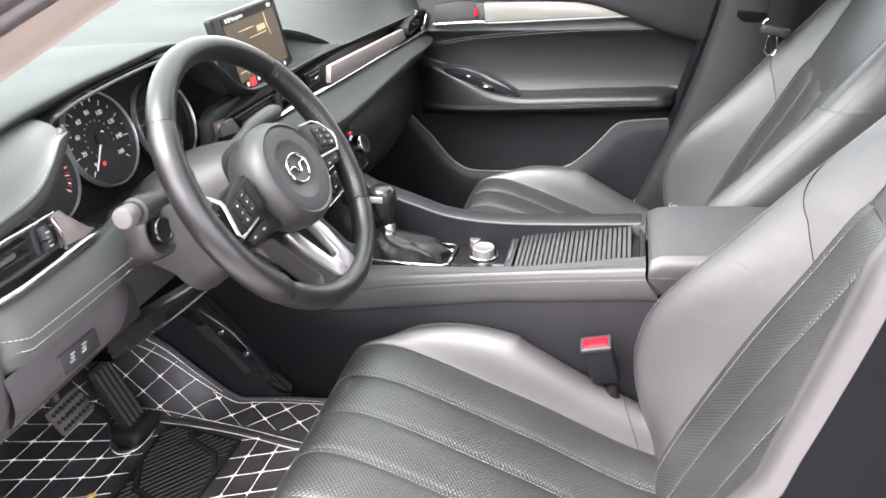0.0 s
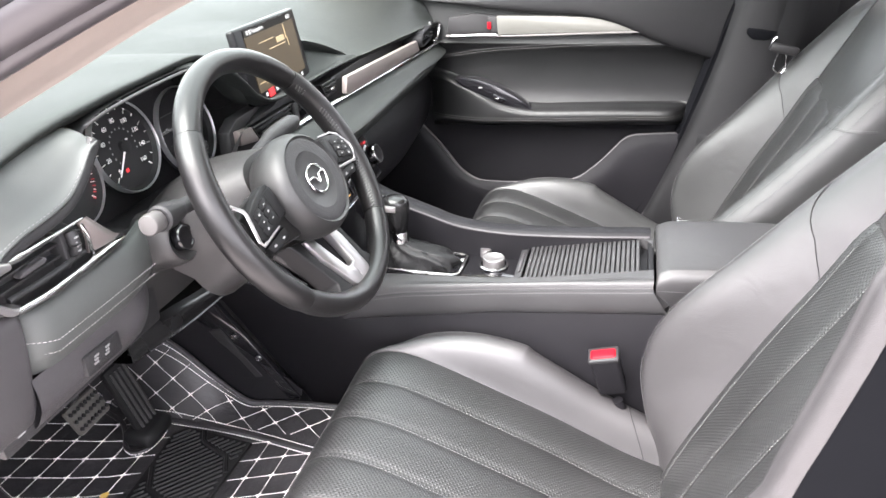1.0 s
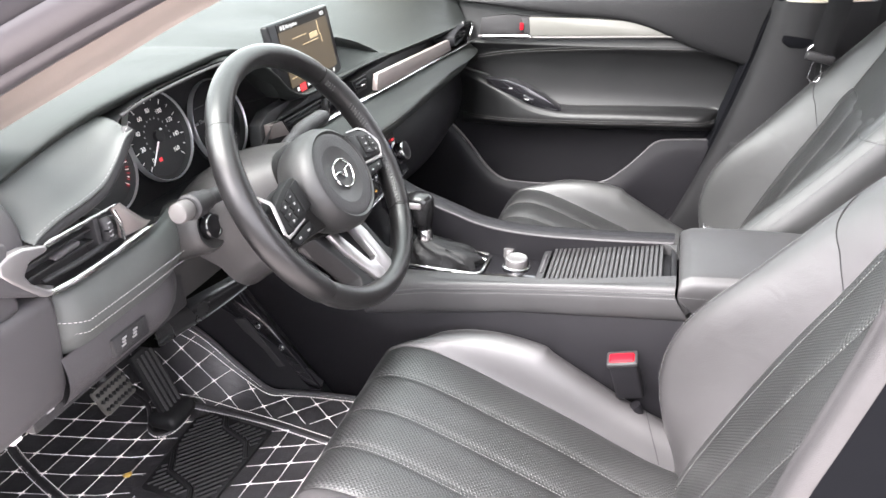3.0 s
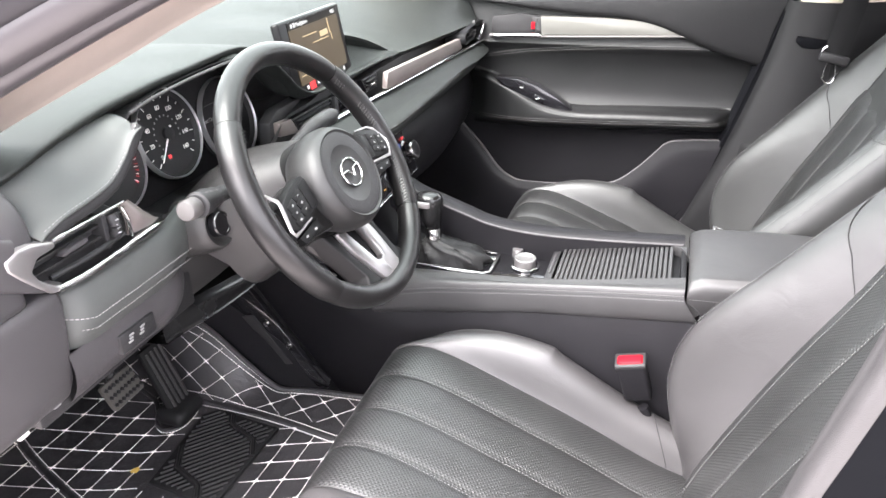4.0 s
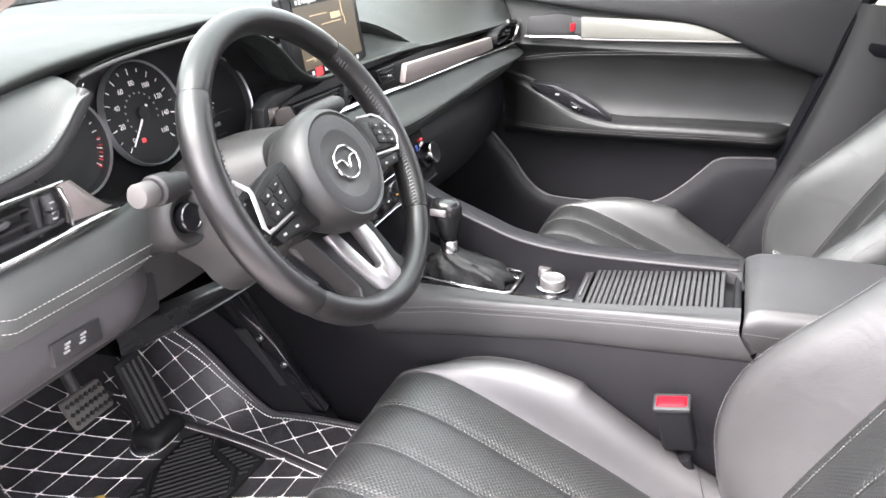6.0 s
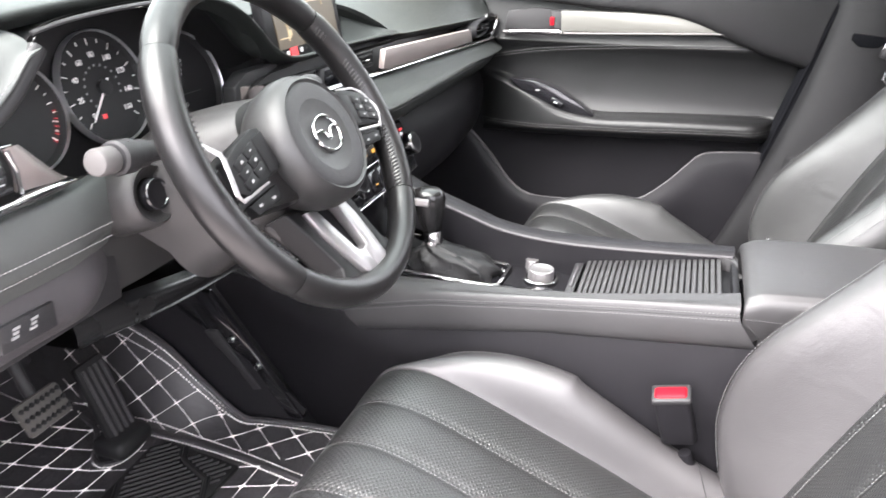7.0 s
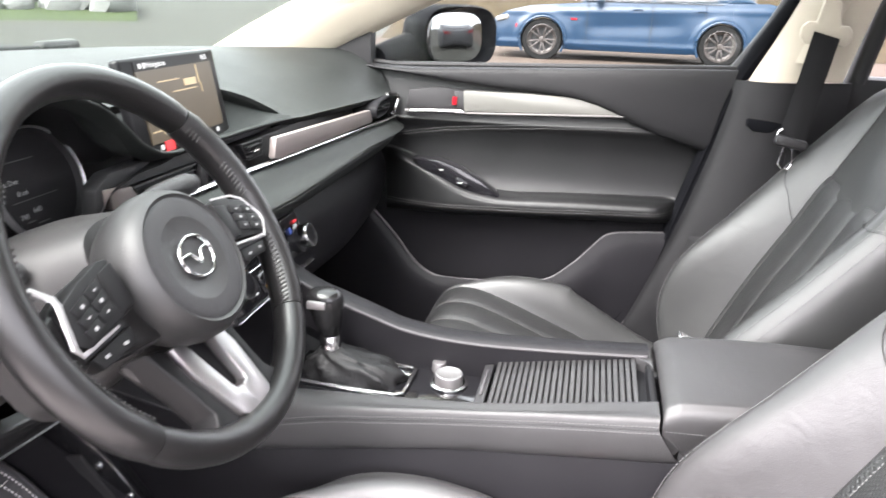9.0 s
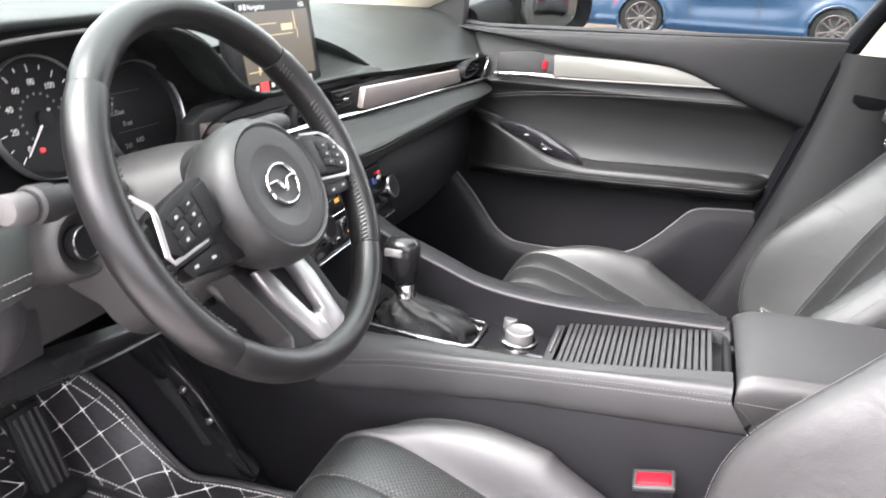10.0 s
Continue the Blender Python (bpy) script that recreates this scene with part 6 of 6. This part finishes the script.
def car_seat(cy, dx, label, hide, punched, punched_back, wing=0.0):
    seat = thing("car_seat", (dx, cy, 0.0), label, "car seat", "front seats")
    ins = spline([(-0.075, 0, 0.30), (-0.062, 0, 0.39), (-0.035, 0, 0.455), (-0.005, 0, 0.485), (0.04, 0, 0.492), (0.10, 0, 0.477), (0.2, 0, 0.437), (0.3, 0, 0.395), (0.43, 0, 0.335), (0.52, 0, 0.31)], 6)
    rim = spline([(-0.06, 0, 0.30), (-0.045, 0, 0.38), (-0.015, 0, 0.44), (0.03, 0, 0.478), (0.085, 0, 0.503), (0.16, 0, 0.510), (0.238, 0, 0.497), (0.266, 0, 0.479), (0.40, 0, 0.402), (0.52, 0, 0.35)], 6)
    n = 48
    rows = []
    for p in ins:
        row = []
        for k in range(n + 1):
            y = -0.172 + 0.344 * k / n
            g = abs(math.sin(math.pi * y / 0.086))
            row.append(p + Vector((0, y, 0.0075 * (g ** 0.45) - 0.004)))
        rows.append(row)
    part("cushion_insert", grid(rows), punched, seat, "perforated leather seat centre with stitched channels", local=True, sharp=80)
    for s in (-1, 1):
        rows = []
        for p, q in zip(ins, rim):
            ctrl = [p + Vector((0, s * 0.170, -0.006)), p + Vector((0, s * 0.174, 0.002)), p.lerp(q, 0.62) + Vector((0, s * 0.192, 0.006)), q + Vector((0, s * 0.216, 0)), q + Vector((0, s * 0.240, -0.014)), q + Vector((0, s * 0.256, -0.05)), q + Vector((0, s * 0.258, -0.13)), q + Vector((0, s * 0.25, -0.16))]
            rows.append(spline(ctrl, 4))
        part("cushion_bolster", grid(rows), hide, seat, "smooth black leather side bolster", local=True, sharp=80)
        part("bolster_seam", tube([v + Vector((0, 0, 0.0004)) for v in rows[49][2:22]], 0.0009, 6), DARK, seat, local=True)
        line = [q + Vector((0, s * 0.224, -0.0026)) for q in rim]
        part("bolster_stitching", stitches(line[8:]), THREAD, seat, local=True, kind="stuff")
    for y in (-0.086, 0.0, 0.086):
        for o in (-0.0045,):
            part("channel_stitching", stitches([p + Vector((0, y + o, 0.0022)) for p in ins[10:]]), THREAD, seat, local=True, kind="stuff")
    part("seat_base", box((0.18, 0, 0.295), (0.42, 0.40, 0.04), 0.015), DARK, seat, local=True)
    for s in (-1, 1):
        part("seat_rail", box((0.2, s * 0.19, 0.285), (0.56, 0.035, 0.035), 0.004), STEEL, seat, local=True)
    # backrest
    cen = spline([(0.475, 0, 0.30), (0.505, 0, 0.39), (0.553, 0, 0.507), (0.60, 0, 0.61), (0.648, 0, 0.703), (0.685, 0, 0.78), (0.735, 0, 0.88), (0.772, 0, 0.955), (0.805, 0, 0.985), (0.84, 0, 0.975)], 6)
    rid = spline([(0.47, 0, 0.30), (0.445, 0, 0.40), (0.436, 0, 0.475), (0.448, 0, 0.545), (0.480, 0, 0.607), (0.550, 0, 0.69), (0.615, 0, 0.77), (0.70, 0, 0.875), (0.757, 0, 0.945), (0.805, 0, 0.968)], 6)
    wide = ((0.3, 0.97), (0.5, 1.0), (0.8, 1.0), (0.9, 0.93), (0.96, 0.84), (1.0, 0.76))
    top = 31
    rows = []
    ends = [(Vector((-0.002, 0, 0)), 1.0)] * (top - 1) + [(Vector((-0.0015, 0, 0)), 0.99), (Vector((0.001, 0, 0)), 0.975)]
    for p, (o, w) in list(zip(cen, ends)) + [(cen[top], (Vector((0.004, 0, 0.001)), 0.95)), (cen[top], (Vector((0.013, 0, 0.003)), 0.925))]:
        row = []
        for k in range(n + 1):
            y = -0.158 + 0.316 * k / n
            g = abs(math.sin(math.pi * (y - 0.046) / 0.092)) if abs(y) < 0.138 else 1.0
            roll = 0.018 * max(0, (abs(y) - 0.140) / 0.018) ** 2
            row.append(p + o + Vector((-0.008 * (g ** 0.4) + 0.004 + roll, y * w, 0.0)))
        rows.append(row)
    part("backrest_insert", grid(rows), punched_back, seat, "perforated leather backrest centre with stitched channels", local=True, sharp=80)
    for y in (-0.138, -0.046, 0.046, 0.138):
        for o in (-0.0042,):
            y2 = y * 0.945 if abs(y) > 0.1 else y
            part("channel_stitching", stitches([p + Vector((-0.005 if abs(y) < 0.1 else -0.0066, y2 + o, 0.0)) for p in cen[:top - 1]]), THREAD, seat, local=True, kind="stuff")
    full = []
    for p, q in zip(cen, rid):
        w = lerp(wide, q.z)
        full.append([Vector((p.x + 0.003, 0.146 * w, p.z)), p.lerp(q, 0.45) + Vector((0.004, 0.172 * w, 0)), q + Vector((0.002, 0.205 * w, 0)), q + Vector((0.006, 0.232 * w, 0)), q + Vector((0.045, 0.255 * w, -0.012)), q + Vector((0.10, 0.252 * w, -0.04)), q + Vector((0.15, 0.235 * w, -0.06))])
    for s in (-1, 1):
        near = s < 0 and wing
        rows = []
        for h, p, q in zip(full, cen, rid):
            if near:
                f = lerp(WING, q.z)
                h = [Vector((p.x + 0.003, 0.148, p.z)), Vector((p.x - 0.004, 0.172, p.z)), p.lerp(q, 0.35) + Vector((-0.35 * f, 0.190, 0)), q + Vector((0.006 - f, 0.206, 0)), q + Vector((-f, 0.218, 0)), q + Vector((0.006 - f, 0.230, -0.001)), q + Vector((0.018 - f, 0.236, -0.004))]
            rows.append(spline([Vector((v.x, s * v.y, v.z)) for v in h], 4))
        seam_z = [0.695 + 0.15 * min(1, c / 14) ** 0.8 + 0.04 * max(0, (c - 14) / 10) if s > 0 else (1.3 if near else 0.80) for c in range(25)]

        def at(u, c):
            i = min(int(u), len(rows) - 2)
            return rows[i][c].lerp(rows[i + 1][c], u - i)

        split = []
        for c in range(25):
            u = 0.0
            while u < len(rows) - 1.5 and at(u, c).z < seam_z[c]:
                u += 0.1
            split.append(u)
        last = len(rows) - 1.0001
        low = [[at(split[c] * i / 34, c) for c in range(25)] for i in range(35)]
        high = [[at(split[c] + (last - split[c]) * i / 20, c) + Vector((0.0008 if i == 0 else 0, 0, 0)) for c in range(25)] for i in range(21)]
        part("backrest_bolster", grid(low), hide, seat, "smooth black leather back bolster", local=True, sharp=80)
        part("shoulder_panel", grid(high), hide, seat, local=True, sharp=80)
        if not near:
            part("shoulder_seam", tube([v + Vector((-0.0004, 0, 0.0004)) for v in low[-1][:18]], 0.0006, 6), HARD, seat, local=True)
            if s < 0:
                part("shoulder_stitching", stitches([v + Vector((-0.0012, 0, 0.005)) for v in low[-1][6:18]]), THREAD, seat, local=True, kind="stuff")
            for c in ((12, 14) if s < 0 else (10,)):
                part("edge_stitching", stitches([r[c] + Vector((-0.0012, s * 0.0006, 0.0008)) for r in rows[5:46]]), THREAD, seat, local=True, kind="stuff")
        else:
            side = [[r[24] + Vector((0.02 * k, 0.004 * k - 0.001, -0.004 * k)) for k in range(6)] for r in rows]
            part("side_cover", grid(side), SIDE, seat, "plain dark side cover", local=True, sharp=80)
    mid = []
    for p, h in zip(cen[top - 1:], full[top - 1:]):
        a = h[0].y
        mid.append([Vector((p.x + 0.004 - 0.008 * math.cos(0.5 * math.pi * k / 6), a * k / 6, p.z)) for k in range(-6, 7)])
    part("backrest_top", grid(mid), hide, seat, local=True, sharp=80)
    part("back_shell", grid([[Vector((h[6].x, s * h[6].y, h[6].z)) for s in (-1, -0.5, 0, 0.5, 1)] for h in full]), HARD, seat, local=True)
    # headrest on two posts
    rings = []
    for z, w, d in ((0.99, 0.03, 0.008), (1.0, 0.105, 0.035), (1.05, 0.128, 0.052), (1.11, 0.132, 0.055), (1.17, 0.118, 0.045), (1.20, 0.08, 0.02)):
        x = 0.80 + 0.33 * (z - 0.99)
        rings.append([Vector((x + d * math.copysign(abs(math.cos(q)) ** 0.7, math.cos(q)), w * math.copysign(abs(math.sin(q)) ** 0.6, math.sin(q)), z)) for q in (2 * math.pi * k / 24 for k in range(24))])
    part("headrest", loft(rings, 4), hide, seat, "black leather head restraint", local=True, sharp=80)
    for s in (-1, 1):
        part("headrest_post", tube([(0.79, s * 0.06, 0.95), (0.815, s * 0.06, 1.03)], 0.006), STEEL, seat, local=True)
    return seat


car_seat(-0.37, 0.0, "black leather driver seat, perforated centre, pale stitched channels", LEATHER, PERFORATED, PERFORATED_BACK, 1.0)
car_seat(0.37, 0.07, "black leather passenger seat beyond the centre console", LEATHER_SHADED, PERFORATED_SHADED, PERFORATED_BACK_SHADED)


# ---- outside ----
ASPHALT = material("pale_worn_asphalt", (0.030, 0.030, 0.026), 0.9, spec=0.1, grain=0.8, scale=60, spots=0.6, wear=0.1)
TAN = material("tan_gravel_ground", (0.040, 0.030, 0.024), 0.95, spec=0.1, grain=1.0, scale=40, spots=1.5, wear=0.2)
GRASS = material("dry_grass", (0.024, 0.017, 0.010), 0.95, spec=0.1, grain=1.0, scale=60, spots=2.5, wear=0.35, tint=(0.036, 0.028, 0.016))
GREEN = material("spring_grass", (0.022, 0.030, 0.011), 0.95, spec=0.1, grain=1.0, scale=60, spots=3.0, wear=0.3)
ROCK = material("pale_rock", (0.10, 0.098, 0.096), 0.9, grain=1.0, scale=20, spots=3, wear=0.3)
BLUE = material("blue_car_paint", (0.0052, 0.0175, 0.038), 0.35, coat=0.1, wear=0.03, spec=0.3)
TYRE = material("tyre_rubber", (0.006, 0.006, 0.006), 0.9, grain=0.3, scale=80, spec=0.1)
WHEELGREY = material("dark_alloy", (0.055, 0.048, 0.045), 0.4, metal=0.6)
TINT = material("dark_tinted_glass", (0.099, 0.099, 0.105), 0.12, spec=0.5)
structure("ground", grid([[(x, y, -0.002) for y in (-300, -40, 0, 40, 300)] for x in (-300, -40, 0, 40, 300)]), ASPHALT, "wide pale asphalt car park", "ground")
structure("mulch_bed", grid([[(x, y, 0.015) for y in (-9, 0, 5.0)] for x in (-8.0, -5, -2.4)]), material("brown_mulch", (0.030, 0.021, 0.017), 0.95, spec=0.1, grain=1.0, scale=50, spots=2.5, wear=0.35), "brown mulch bed ahead of the car", "ground")
structure("verge", grid([[(x, y, 0.02) for y in (6.0, 12.0, 20, 60)] for x in (-5.0, 0, 10, 60)]), TAN, "tan gravel lot beside the car", "ground")
rows = []
for x in [-4.5 + 2.2 * k for k in range(30)]:
    rows.append([(x, y, h + 0.25 * noise.noise(Vector((x * 0.4, y * 0.4, 0)))) for y, h in ((15.6, 0.0), (17, 0.5), (19, 1.5), (23, 3.0), (30, 4.5), (60, 6))])
structure("bank", patch(rows, 2, 3), GRASS, "bank of dry brown grass behind the lot", "bank")


def arch(cx, r=0.41, lo=-15, hi=195):
    return [(cx + r * math.cos(a), 0.36 + r * math.sin(a)) for a in (radians(d) for d in range(lo, hi + 1, 15))]


BELT = ((-1.62, 0.60), (-1.52, 0.72), (-1.30, 0.84), (-0.9, 0.935), (-0.1, 1.0), (0.3, 1.03), (1.2, 1.045), (2.4, 1.065), (3.1, 1.08), (3.42, 1.0), (3.46, 0.7))


def saloon(m, paint, label):
    """A four-door saloon, its near side at y = 0, its front towards -x."""
    car = thing("parked_car", (0, 0, 0), label, "car", m=m)
    low = [(-1.60, 0.30), (-1.58, 0.62), (-1.50, 0.70), (-1.30, 0.82), (-0.9, 0.91), (-0.1, 0.98), (0.3, 1.01), (1.2, 1.02), (2.4, 1.04), (3.1, 1.06), (3.40, 0.98), (3.44, 0.62), (3.40, 0.30), (2.82, 0.22)]
    outline = low + arch(2.379) + [(1.9, 0.2), (-0.2, 0.2)] + arch(-0.671) + [(-1.15, 0.22)]
    part("body", prism(outline, "y", 0.05, 1.75, 0.04), paint, car, "glossy body", local=True)
    part("wheel_well", box((0.85, 0.3, 0.45), (4.2, 0.3, 0.46), 0.02), DARK, car, "dark wheel wells", local=True)
    # curved side skin with a scooped door
    skin = bmesh.new()
    cols, levels = 150, 26
    vs = []
    for i in range(cols + 1):
        x = -1.62 + 5.07 * i / cols
        line = []
        for j in range(levels + 1):
            t = j / levels
            z = 0.21 + (lerp(BELT, x) - 0.21) * t
            y = 0.015 + 0.05 * (t - 0.5) ** 2 * 4 * (1 if t > 0.5 else 0.7) + 0.10 * max(0, (-1.2 - x) / 0.42) ** 2 + 0.08 * max(0, (x - 3.0) / 0.45) ** 2
            scoop = max(0, min(1, (x + 0.05) / 0.35)) * max(0, min(1, (1.9 - x) / 0.5))
            y += 0.035 * scoop * math.exp(-((z - 0.60 - 0.04 * x) / 0.13) ** 2) - 0.022 * math.exp(-((z - 0.30) / 0.05) ** 2)
            y -= 0.018 * math.exp(-((z - 0.86 - 0.03 * x) / 0.05) ** 2)
            for cx in (-0.671, 2.379):
                d = math.hypot(x - cx, z - 0.36)
                y -= 0.03 * math.exp(-((d - 0.44) / 0.07) ** 2)
            line.append(skin.verts.new((x, y, z)))
        vs.append(line)
    for i in range(cols):
        for j in range(levels):
            c = (vs[i][j].co + vs[i + 1][j + 1].co) / 2
            if min(math.hypot(c.x + 0.671, c.z - 0.36), math.hypot(c.x - 2.379, c.z - 0.36)) > 0.40:
                skin.faces.new((vs[i][j], vs[i + 1][j], vs[i + 1][j + 1], vs[i][j + 1]))
    part("side_skin", skin, paint, car, local=True, sharp=60)
    for cx in (-0.671, 2.379):
        part("arch_lip", tube([(x, -0.012, z) for x, z in arch(cx, 0.402, -30, 210)], 0.022, 8), paint, car, local=True)
    roof = [(-0.05, 1.0), (0.75, 1.40), (1.1, 1.46), (1.9, 1.44), (2.4, 1.34), (2.95, 1.06)]
    part("roof", prism(roof, "y", 0.14, 1.65, 0.05, 3), paint, car, local=True)
    for o in ([(0.22, 1.055), (0.80, 1.36), (1.12, 1.40), (1.18, 1.065)], [(1.24, 1.065), (1.20, 1.40), (1.85, 1.38), (2.20, 1.28), (2.28, 1.085)]):
        part("side_window", prism(o, "y", 0.125, 0.15, 0.01), TINT, car, "grey tinted side window", local=True)
    part("window_ledge", box((1.2, 0.10, 1.045), (2.3, 0.10, 0.02), 0.008), DARK, car, local=True)
    for cx in (-0.671, 2.379):
        wm = Matrix.Translation((cx, 0.11, 0.362)) @ Matrix.Rotation(radians(90), 4, "X")
        wh = part("wheel", lathe([(0.25, -0.10), (0.345, -0.11), (0.362, -0.06), (0.362, 0.08), (0.345, 0.112), (0.26, 0.115)], wm, 40, cap=False), TYRE, car, "black tyre on dark spoked rim", local=True)
        part("rim", lathe([(0.20, 0.04), (0.235, 0.05), (0.256, 0.11), (0.263, 0.116), (0.256, 0.119), (0.24, 0.09)], wm, 40, cap=False), WHEELGREY, wh, local=True)
        part("rim_back", lathe([(0.05, 0.0), (0.24, 0.005), (0.245, 0.01)], wm, 24), DARK, wh, local=True)
        for k in range(10):
            a = radians(36 * k + 10 * (k % 2))
            part("spoke", box((0, 0, 0), (0.21, 0.024, 0.022), 0.006, m=wm @ Matrix.Rotation(a, 4, "Z") @ Matrix.Translation((0.145, 0, 0.085)) @ Matrix.Rotation(radians(-6), 4, "Y")), WHEELGREY, wh, local=True)
        part("hub", lathe([(0.05, 0.07), (0.05, 0.10), (0.03, 0.105)], wm, 20), WHEELGREY, wh, local=True)
    for x in (0.95, 2.02):
        part("door_handle", box((x, 0.02, 0.925), (0.17, 0.03, 0.03), 0.01), paint, car, local=True)
        part("handle_cup", box((x, 0.036, 0.905), (0.12, 0.02, 0.03), 0.008), DARK, car, local=True)
    for x in (0.1, 1.2, 2.08):
        part("door_gap", box((x, 0.04, 0.66), (0.007, 0.06, 0.72), 0.0), DARK, car, local=True)
    part("headlight", box((-1.40, 0.06, 0.71), (0.24, 0.10, 0.085), 0.03, m=Matrix.Rotation(radians(-14), 4, "Y")), material("clear_lamp", (0.16, 0.15, 0.14), 0.2), car, "clear headlight", local=True)
    for y in (0.28, 1.46):
        part("tail_light", box((3.44, y, 0.82), (0.08, 0.34, 0.11), 0.03), RED, car, "red tail light", local=True)
    part("rear_bumper", box((3.44, 0.88, 0.42), (0.12, 1.6, 0.24), 0.04), DARK, car, local=True)
    part("rear_window", prism([(2.43, 1.335), (2.90, 1.11), (2.92, 1.12), (2.45, 1.35)], "y", 0.3, 1.5, 0.004), TINT, car, local=True)
    part("side_marker", box((-1.14, 0.03, 0.56), (0.035, 0.05, 0.12), 0.006), RED, car, "red side marker", local=True)
    part("wing_badge", box((-0.13, 0.02, 0.73), (0.11, 0.03, 0.035), 0.004), RED, car, "small red badge", local=True)
    part("wing_mirror", box((0.30, -0.04, 1.075), (0.15, 0.16, 0.12), 0.045, 4), paint, car, local=True)
    part("bumper_grille", box((-1.56, 0.16, 0.42), (0.10, 0.14, 0.16), 0.03), DARK, car, local=True)
    part("windscreen_strip", prism([(-0.02, 1.03), (0.72, 1.385), (0.70, 1.40), (-0.06, 1.03)], "y", 0.2, 1.6, 0.005), TINT, car, local=True)
    return car


saloon(Matrix.Translation((0, 12.74, 0)), BLUE, "blue four-door saloon parked on the gravel lot")
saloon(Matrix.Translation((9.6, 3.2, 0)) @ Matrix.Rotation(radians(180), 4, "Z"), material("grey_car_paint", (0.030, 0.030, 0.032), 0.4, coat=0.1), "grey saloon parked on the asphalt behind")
# door mirror
mirror = thing("door_mirror", (-0.1, 0.85, 0.95), "black door mirror with silvered glass", "door mirror")
facing, across = Vector((0.83, -0.557, 0)), Vector((0.557, 0.83, 0))
mid_glass = Vector((-0.035, 0.93, 0.988))


def mirror_ring(depth, w, h, shift, lift=0.0):
    return [mid_glass - facing * depth + across * (shift + w * math.copysign(abs(math.cos(q)) ** 0.6, math.cos(q))) + Vector((0, 0, lift + h * math.copysign(abs(math.sin(q)) ** 0.65, math.sin(q)))) for q in (2 * math.pi * k / 32 for k in range(32))]


part("shell", loft([mirror_ring(0.012, 0.10, 0.064, 0.01), mirror_ring(-0.014, 0.118, 0.070, 0.022), mirror_ring(-0.016, 0.128, 0.074, 0.026), mirror_ring(0.01, 0.136, 0.078, 0.028), mirror_ring(0.05, 0.128, 0.074, 0.022), mirror_ring(0.085, 0.09, 0.052, 0.01), mirror_ring(0.10, 0.03, 0.02, 0.0)], 4), SIDE, mirror, "dark mirror shell", sharp=50)
part("mirror_glass", loft([mirror_ring(-0.0135, 0.096, 0.060, 0.004), mirror_ring(-0.0155, 0.094, 0.0588, 0.004), mirror_ring(-0.0174, 0.078, 0.0488, 0.004), mirror_ring(-0.0188, 0.058, 0.036, 0.004), mirror_ring(-0.0197, 0.036, 0.0225, 0.004), mirror_ring(-0.0201, 0.012, 0.0075, 0.004)], 2), material("mirror_silver", (0.22, 0.225, 0.23), 0.02, metal=1.0, wear=0.0), mirror, "slightly domed silvered glass", sharp=80)
part("mirror_foot", tube(spline([(-0.17, 0.735, 0.945), (-0.15, 0.80, 0.952), (-0.12, 0.87, 0.962), (-0.09, 0.90, 0.97)], 4), [0.030 + 0.0016 * k for k in range(13)], 14, flat=0.9), SIDE, mirror)
wiper = thing("windscreen_wiper", (-0.84, 0.1, 0.95), "black windscreen wiper resting on the cowl", "wiper")
part("arm", tube(spline([(lerp(EDGE, y) - 0.07, y, 0.962) for y in (-0.35, -0.1, 0.15, 0.36)], 5), 0.010, 8), DARK, wiper)
part("blade", tube(spline([(lerp(EDGE, y) - 0.05, y, 0.964) for y in (-0.45, -0.15, 0.15, 0.42)], 5), 0.007, 8), RUBBER, wiper)
part("pivot_cap", box((lerp(EDGE, 0.42) - 0.07, 0.42, 0.966), (0.03, 0.11, 0.024), 0.009, 3), HARD, wiper, "rounded pivot cover")
# grass mound with rocks ahead
rows = []
for d, h in ((24.5, 0.0), (26, 0.1), (29, 0.3), (34, 0.5), (42, 0.3)):
    rows.append([(0.35 - d * math.sin(radians(a)), -0.9 + d * math.cos(radians(a)), h + 0.06 * noise.noise(Vector((d, a, 0)))) for a in (33.5, 36, 40, 45, 50, 56, 62)])
structure("grass_strip", patch(rows, 4, 5), GREEN, "green grass mound ahead of the car", "grass")
for k in range(70):
    b = bmesh.new()
    bmesh.ops.create_icosphere(b, subdivisions=2, radius=1.0)
    for v in b.verts:
        v.co *= 1 + 0.35 * noise.noise(v.co * 1.7 + Vector((k * 3.1, 0, 0)))
    s = 0.3 + 0.45 * random.random()
    d, a = 27.5 + 3.5 * random.random(), radians(34.5 + 22 * random.random())
    bmesh.ops.transform(b, matrix=Matrix.Translation((0.35 - d * math.sin(a), -0.9 + d * math.cos(a), lerp(((26, 0.1), (29, 0.3), (34, 0.5)), d) + 0.3 * s)) @ Matrix.Diagonal((s, s * 1.2, s * 0.75, 1)), verts=b.verts[:])
    tagged(part("rock", b, ROCK), "pale rough rock piled on the grass mound", "rock", "rocks on the mound")
